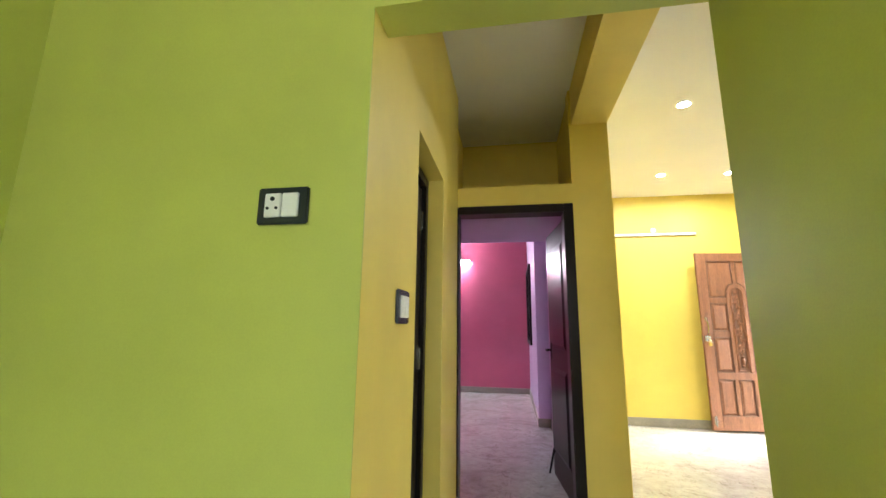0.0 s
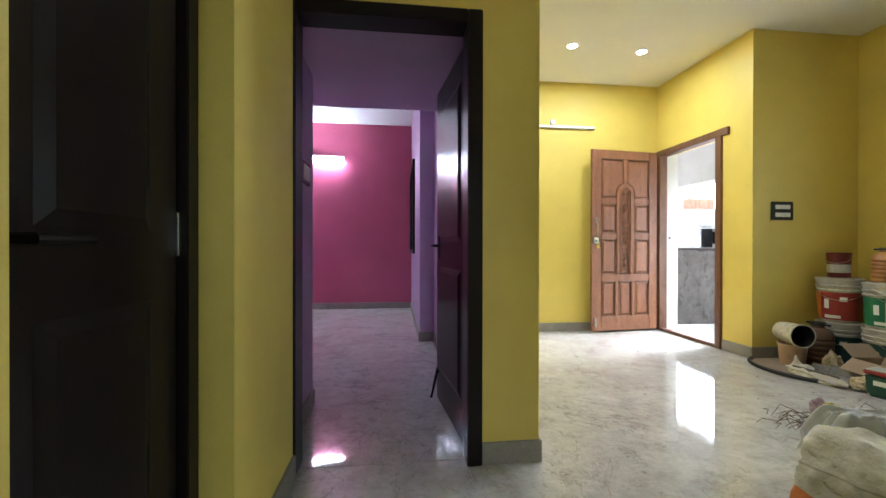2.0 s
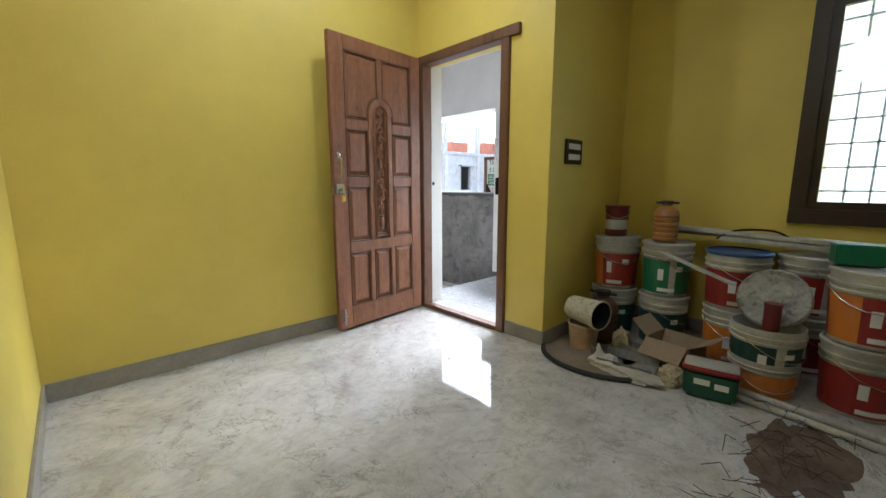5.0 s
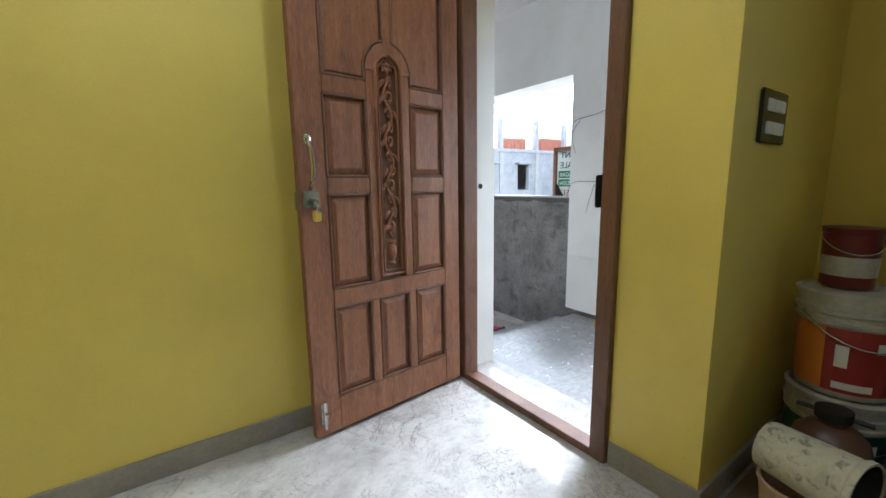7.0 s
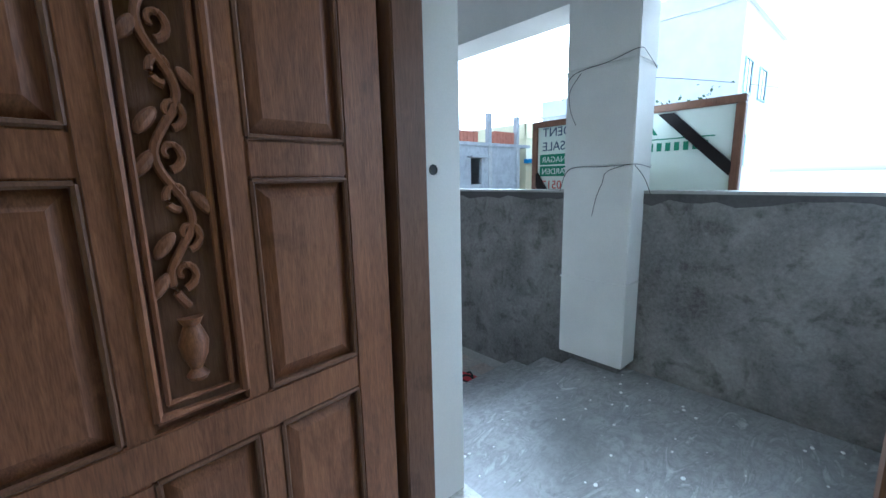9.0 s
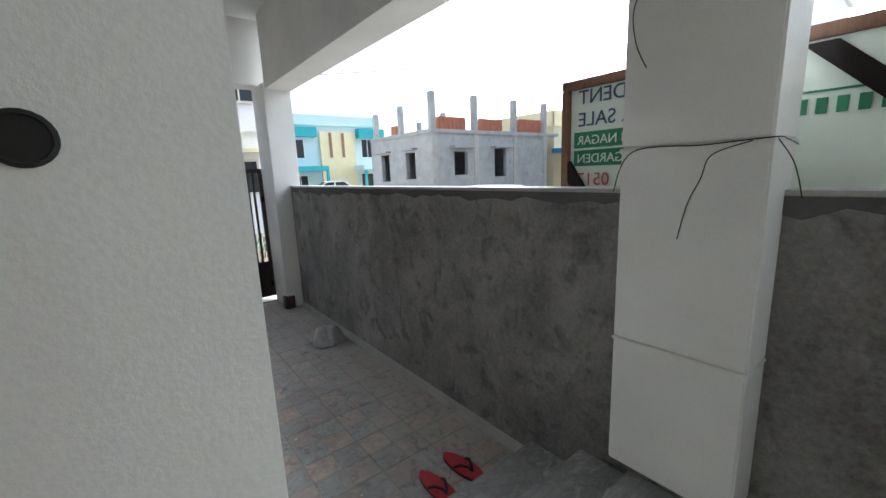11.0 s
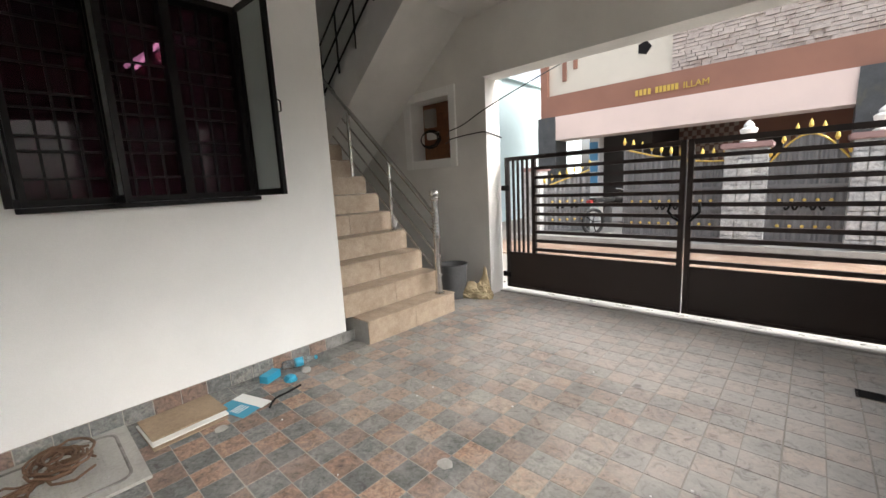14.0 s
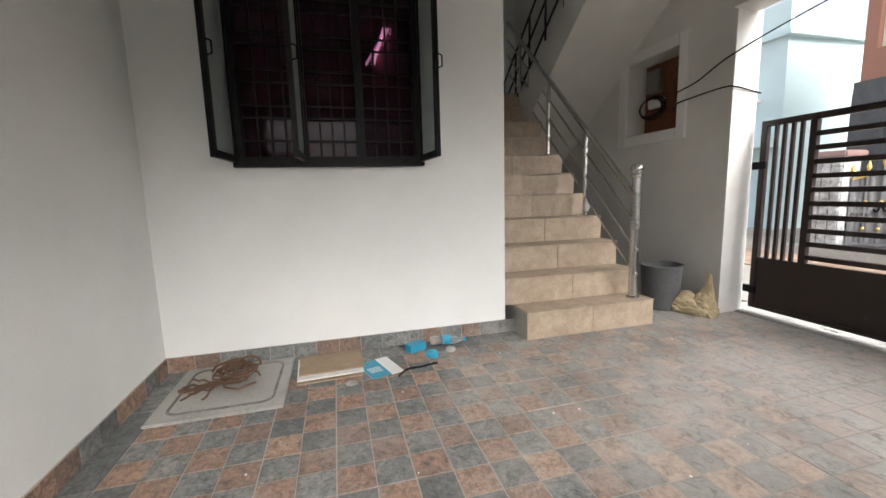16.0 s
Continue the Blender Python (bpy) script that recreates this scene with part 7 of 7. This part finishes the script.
front = pierced(UX0, UX1, GROUND, UZ, ((15.55, 16.35, 0.9, 1.95), (18.1, 18.95, 0.75, 2.1)))
for a, b, z0, z1 in front:
    part("front_wall", boxes((a, b, UY0, UY0 + 0.2, z0, z1)), BLOCK, uf)
for a, b, z0, z1 in pierced(UY0 + 0.2, UY1, GROUND, UZ, ((20.9, 21.7, 0.8, 2.0), (23.2, 24.0, 0.7, 2.0))):
    part("side_wall", boxes((UX0, UX0 + 0.2, a, b, z0, z1)), BLOCK, uf)
part("back_wall", boxes((UX0 + 0.2, UX1, UY1 - 0.2, UY1, GROUND, UZ), (UX1 - 0.2, UX1, UY0 + 0.2, UY1 - 0.2, GROUND, UZ)), BLOCK, uf)
part("roof_slab", boxes((UX0 - 0.05, UX1 + 0.9, UY0 - 0.05, UY1, UZ, UZ + 0.16)), BLOCK, uf)
for x in (14.45, 16.9, 19.6, 22.0):
    part("wall_column", boxes((x - 0.14, x + 0.14, UY0 - 0.03, UY0, GROUND, UZ)), RAWCEM, uf)
    part("bare_column", boxes((x - 0.12, x + 0.12, UY0, UY0 + 0.24, UZ + 0.16, UZ + 1.7)), BLOCK, uf)
for x, y, h in ((14.45, 22.2, 1.7), (14.45, 24.6, 1.6), (17.2, 22.4, 1.55), (19.9, 22.4, 1.4), (17.2, 24.6, 1.3)):
    part("bare_column", boxes((x - 0.11, x + 0.11, y - 0.11, y + 0.11, UZ + 0.16, UZ + h * 0.85)), BLOCK, uf)
for x0, x1 in ((15.55, 16.35), (18.1, 18.95)):
    part("sunshade", boxes((x0 - 0.25, x1 + 0.25, UY0 - 0.35, UY0, 2.12, 2.2)), BLOCK, uf)
for y0, y1 in ((20.9, 21.7), (23.2, 24.0)):
    part("sunshade", boxes((UX0 - 0.3, UX0, y0 - 0.2, y1 + 0.2, 2.1, 2.17)), BLOCK, uf)
rng = random.Random(17)
for x0, x1, y0, n in ((14.8, 16.3, UY0 + 0.05, 5), (17.4, 18.7, UY0 + 0.05, 5), (20.0, 21.7, UY0 + 0.05, 6), (14.35, 14.6, 22.5, 4)):
    st = part("brick_stack", boxes((x0, x1, y0 + 0.01, y0 + 0.45, UZ + 0.16, UZ + 0.16 + n * 0.11 - 0.02)), BRICK, uf)
    for r in range(n):
        x = x0
        while x < x1 - 0.05:
            part("brick", boxes((x, min(x + 0.22, x1), y0 - rng.uniform(0, 0.03), y0 + 0.01, UZ + 0.165 + r * 0.11, UZ + 0.26 + r * 0.11)), BRICK, st)
            x += 0.24


def car(x, y, turn, mat, label):
    c = holder("car", label, "car", pose(x, y, GROUND + 0.02, 0, 0, turn) @ Matrix.Diagonal((0.95, 0.95, 0.88, 1)))
    bm = bmesh.new()
    prism(bm, [(-2.0, 0.35), (2.0, 0.35), (2.05, 0.6), (1.95, 0.85), (1.0, 0.95), (-1.7, 0.98), (-2.05, 0.85)], -0.82, 0.82)
    soften(bm, 0.07)
    body = part("body", bm, mat, c, smooth=True)
    bm = bmesh.new()
    prism(bm, [(1.0, 0.94), (0.35, 1.40), (0.1, 1.46), (-1.0, 1.46), (-1.3, 1.40), (-1.75, 0.96)], -0.70, 0.70)
    soften(bm, 0.08)
    part("cabin", bm, mat, c, smooth=True)
    for s in (-1, 1):
        bm = bmesh.new()
        prism(bm, [(0.80, 1.0), (0.32, 1.34), (-0.25, 1.37), (-0.25, 1.0)], 0.695 * s, 0.708 * s)
        prism(bm, [(-0.35, 1.0), (-0.35, 1.37), (-1.05, 1.36), (-1.45, 1.02)], 0.695 * s, 0.708 * s)
        part("side_window", bm, DGLASS, c)
        for wx in (-1.25, 1.25):
            bm = bmesh.new()
            lathe(bm, [(0.18, -0.09), (0.31, -0.09), (0.33, -0.05), (0.33, 0.05), (0.31, 0.09), (0.18, 0.09)], 20, pose(wx, 0.78 * s, 0.33, 90, 0, 0))
            w = part("tyre", bm, RUBBER, c)
            bm = bmesh.new()
            lathe(bm, [(0.17, -0.095), (0.06, -0.10), (0.05, 0.10), (0.17, 0.095)], 16, pose(wx, 0.78 * s, 0.33, 90, 0, 0))
            part("rim", bm, STEEL, w)
    bm = bmesh.new()
    prism(bm, [(0.99, 0.985), (0.40, 1.375), (0.42, 1.39), (1.01, 1.0)], -0.6, 0.6)
    part("windscreen", bm, DGLASS, c)
    for s in (-0.62, 0.62):
        part("headlight", boxes((1.93, 2.03, s - 0.14, s + 0.14, 0.66, 0.78), bevel=0.02), PLASTIC_W, c)
    return c


CARWHITE = paint("white_car_paint", (0.75, 0.76, 0.77), 0.2, 0.02, 20, 0.0)
car(10.6, 12.15, 4, CARWHITE, "parked white hatchback beyond the low wall")
car(15.9, 35.0, 170, CARWHITE, "distant parked white car before the twin house")
block_house("house", "white flats with balconies behind a tree", 24.5, 33, 9.8, 14.6, 8.2, WHITE, ((25.2, 26.4, 4.6, 6.0), (28, 29.4, 4.6, 6.0), (25.2, 26.4, 1.4, 2.8)), AQUA)
e = block_house("house", "plain white house behind the low wall", 23.5, 26.5, 15.5, 19.0, 4.4, WHITE, ((24.2, 25.6, 2.2, 3.6),), WHITE, (("sunshade", (23.6, 26.4, 15.0, 15.5, 3.7, 3.85), WHITE),))
block_house("house", "cream shop with a blue awning and orange gate", 23.6, 30, 20.2, 27, 3.4, BUTTER, ((25, 26, 0.8, 2.0),), BROWN, (("awning", (23.4, 28, 19.2, 20.2, 1.9, 2.15), paint("blue_awning", (0.05, 0.25, 0.55), 0.6)), ("gate", (23.8, 25.0, 19.0, 19.06, GROUND, 0.9), INKS["orange"])))


def tree(x, y, h, seed, label):
    t = holder("tree", label, "tree", pose(x, y, GROUND))
    rng = random.Random(seed)
    bm = bmesh.new()
    tube(bm, [(0, 0, 0), (0.05, 0.03, h * 0.3), (-0.04, 0.06, h * 0.55), (0.03, 0, h * 0.8)], lambda s: 0.13 * (1 - 0.7 * s), 8)
    ends = []
    for k in range(9):
        a, z = k * 2.4, h * (0.35 + 0.05 * k)
        l = h * rng.uniform(0.18, 0.3)
        e = (l * math.cos(a), l * math.sin(a), z + l * 0.8)
        tube(bm, [(0, 0, z), (e[0] * 0.5, e[1] * 0.5, z + l * 0.3), e], lambda s: 0.05 * (1 - 0.7 * s), 6)
        ends.append(Vector(e))
    part("trunk", bm, TEAK_DARK, t)
    bm = bmesh.new()
    for e in ends + [Vector((0, 0, h * 0.9)), Vector((0, 0.2, h * 0.75))]:
        for k in range(90):
            p = e + Vector((rng.gauss(0, 1), rng.gauss(0, 1), rng.gauss(0, 0.8))) * h * 0.085
            a, b = Vector((rng.gauss(0, 1), rng.gauss(0, 1), rng.gauss(0, 1))).normalized(), Vector((rng.gauss(0, 1), rng.gauss(0, 1), rng.gauss(0, 1))).normalized()
            s = rng.uniform(0.05, 0.12)
            bm.faces.new([bm.verts.new(p + q) for q in (a * s, b * s * 0.5, -a * s, -b * s * 0.5)])
    part("crown", bm, LEAF, t)


LEAF = paint("tree_leaf", (0.055, 0.105, 0.03), 0.6, 0.4, 8, 0.0, 3)
tree(19.6, 10.6, 4.2, 3, "leafy street tree before white flats")
tree(21.0, 12.0, 3.6, 8, "leafy street tree before white flats")
tree(17.5, 52.0, 7.0, 5, "distant tree behind the twin house")
rng = random.Random(21)
bm = bmesh.new()
for k in range(1400):
    x, y = rng.uniform(5.3, 9.5), rng.uniform(13.6, 17.8)
    h, a = rng.uniform(0.06, 0.22), rng.uniform(0, 6.28)
    d = Vector((math.cos(a), math.sin(a), 0)) * 0.015
    p = Vector((x, y, GROUND))
    bm.faces.new([bm.verts.new(q) for q in (p - d, p + d, p + Vector((rng.gauss(0, 0.04), rng.gauss(0, 0.04), h)))])
thing("weeds", bm, LEAF, "patchy green weeds on the empty plot", "weeds", kind="stuff")
wire("street_cable", [(30, 9, 5.2), (18, 12, 4.6), (8, 20, 4.4), (-6, 34, 5.5)], 0.012, "thin black street cable against the sky")

# ---- yard tiles ----
T = 0.2925


def tile_mesh(w, h, cut, first=0):
    """Square tile: a low bed with raised chequered pads, slate grey and rust by turns."""
    bm = bmesh.new()
    g, d, b = 0.0022, 0.0007, 0.0016
    nx, ny = (2, 2) if cut else (1, 1)
    if cut:
        bed = [bm.verts.new(p) for p in ((g, g, -0.0015), (w - g, g, -0.0015), (w - g, h - g, -0.0015), (g, h - g, -0.0015))]
        bm.faces.new(bed).material_index = 2
    for i in range(nx):
        for j in range(ny):
            x0, x1 = (g if i == 0 else w * i / nx + d), (w - g if i == nx - 1 else w * (i + 1) / nx - d)
            y0, y1 = (g if j == 0 else h * j / ny + d), (h - g if j == ny - 1 else h * (j + 1) / ny - d)
            lo = [bm.verts.new(p) for p in ((x0, y0, -0.003), (x1, y0, -0.003), (x1, y1, -0.003), (x0, y1, -0.003))]
            hi = [bm.verts.new(p) for p in ((x0 + b, y0 + b, 0.0), (x1 - b, y0 + b, 0.0), (x1 - b, y1 - b, 0.0), (x0 + b, y1 - b, 0.0))]
            faces = [bm.faces.new(hi)] + [bm.faces.new((lo[k], lo[(k + 1) % 4], hi[(k + 1) % 4], hi[k])) for k in range(4)]
            for q in faces:
                q.material_index = (i + j + first) % 2
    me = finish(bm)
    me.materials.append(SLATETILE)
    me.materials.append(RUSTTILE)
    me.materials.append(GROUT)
    return me


TILE = tile_mesh(T, T, True)
XA, YA = 2.19 - 4 * T, 7.335 - 5 * T
for i in range(-1, 15):
    for j in range(0, 17):
        x0, y0 = XA + i * T, YA + j * T
        x1, y1 = min(x0 + T, 5.12), min(y0 + T, 10.33)
        cx0, cy0 = max(x0, XW), max(y0, 6.0)
        if x1 - cx0 < 0.04 or y1 - cy0 < 0.04 or (cx0 > 3.83 and y1 < 6.62):
            continue
        whole = abs(x1 - cx0 - T) < 1e-6 and abs(y1 - cy0 - T) < 1e-6
        o = new("tile", TILE if whole else tile_mesh(x1 - cx0, y1 - cy0, x1 - cx0 > 0.2 and y1 - cy0 > 0.2))
        o.parent = yard
        o.location = (cx0, cy0, YARD)
for i in range(5):
    for j in range(4):
        x0, y0 = XW - (i + 1) * T, 9.46 + j * T
        y1 = min(y0 + T, 10.15)
        if y1 - y0 > 0.05:
            o = new("tile", TILE if y1 - y0 > T - 1e-6 else tile_mesh(T, y1 - y0, False))
            o.parent = yard
            o.location = (x0, y0, YARD)
# tile skirting along the two white walls
sk = structure("baseboard_yard", boxes((XW, XW + 0.008, 6.03, 8.302, YARD, YARD + 0.098), (XW + 0.008, 3.80, 6.03, 6.038, YARD, YARD + 0.098)), GROUT, "skirting of slate-look tiles along white walls", "baseboard")
w = T / 2
up = Matrix(((0, 0, 1, 0), (1, 0, 0, 0), (0, 1, 0, 0), (0, 0, 0, 1)))
fr = Matrix(((1, 0, 0, 0), (0, 0, 1, 0), (0, 1, 0, 0), (0, 0, 0, 1)))
SMALL = [tile_mesh(w, 0.10, False, k) for k in (0, 1)]
rng = random.Random(77)
y = 6.045
while y < 8.30:
    o = new("skirting_tile", rng.choice(SMALL))
    o.parent = sk
    o.matrix_basis = Matrix.Translation((XW + 0.013, y, YARD)) @ up
    y += w
x = 1.14
while x < 3.70:
    o = new("skirting_tile", rng.choice(SMALL))
    o.parent = sk
    o.matrix_basis = Matrix.Translation((x, 6.043, YARD)) @ fr
    x += w
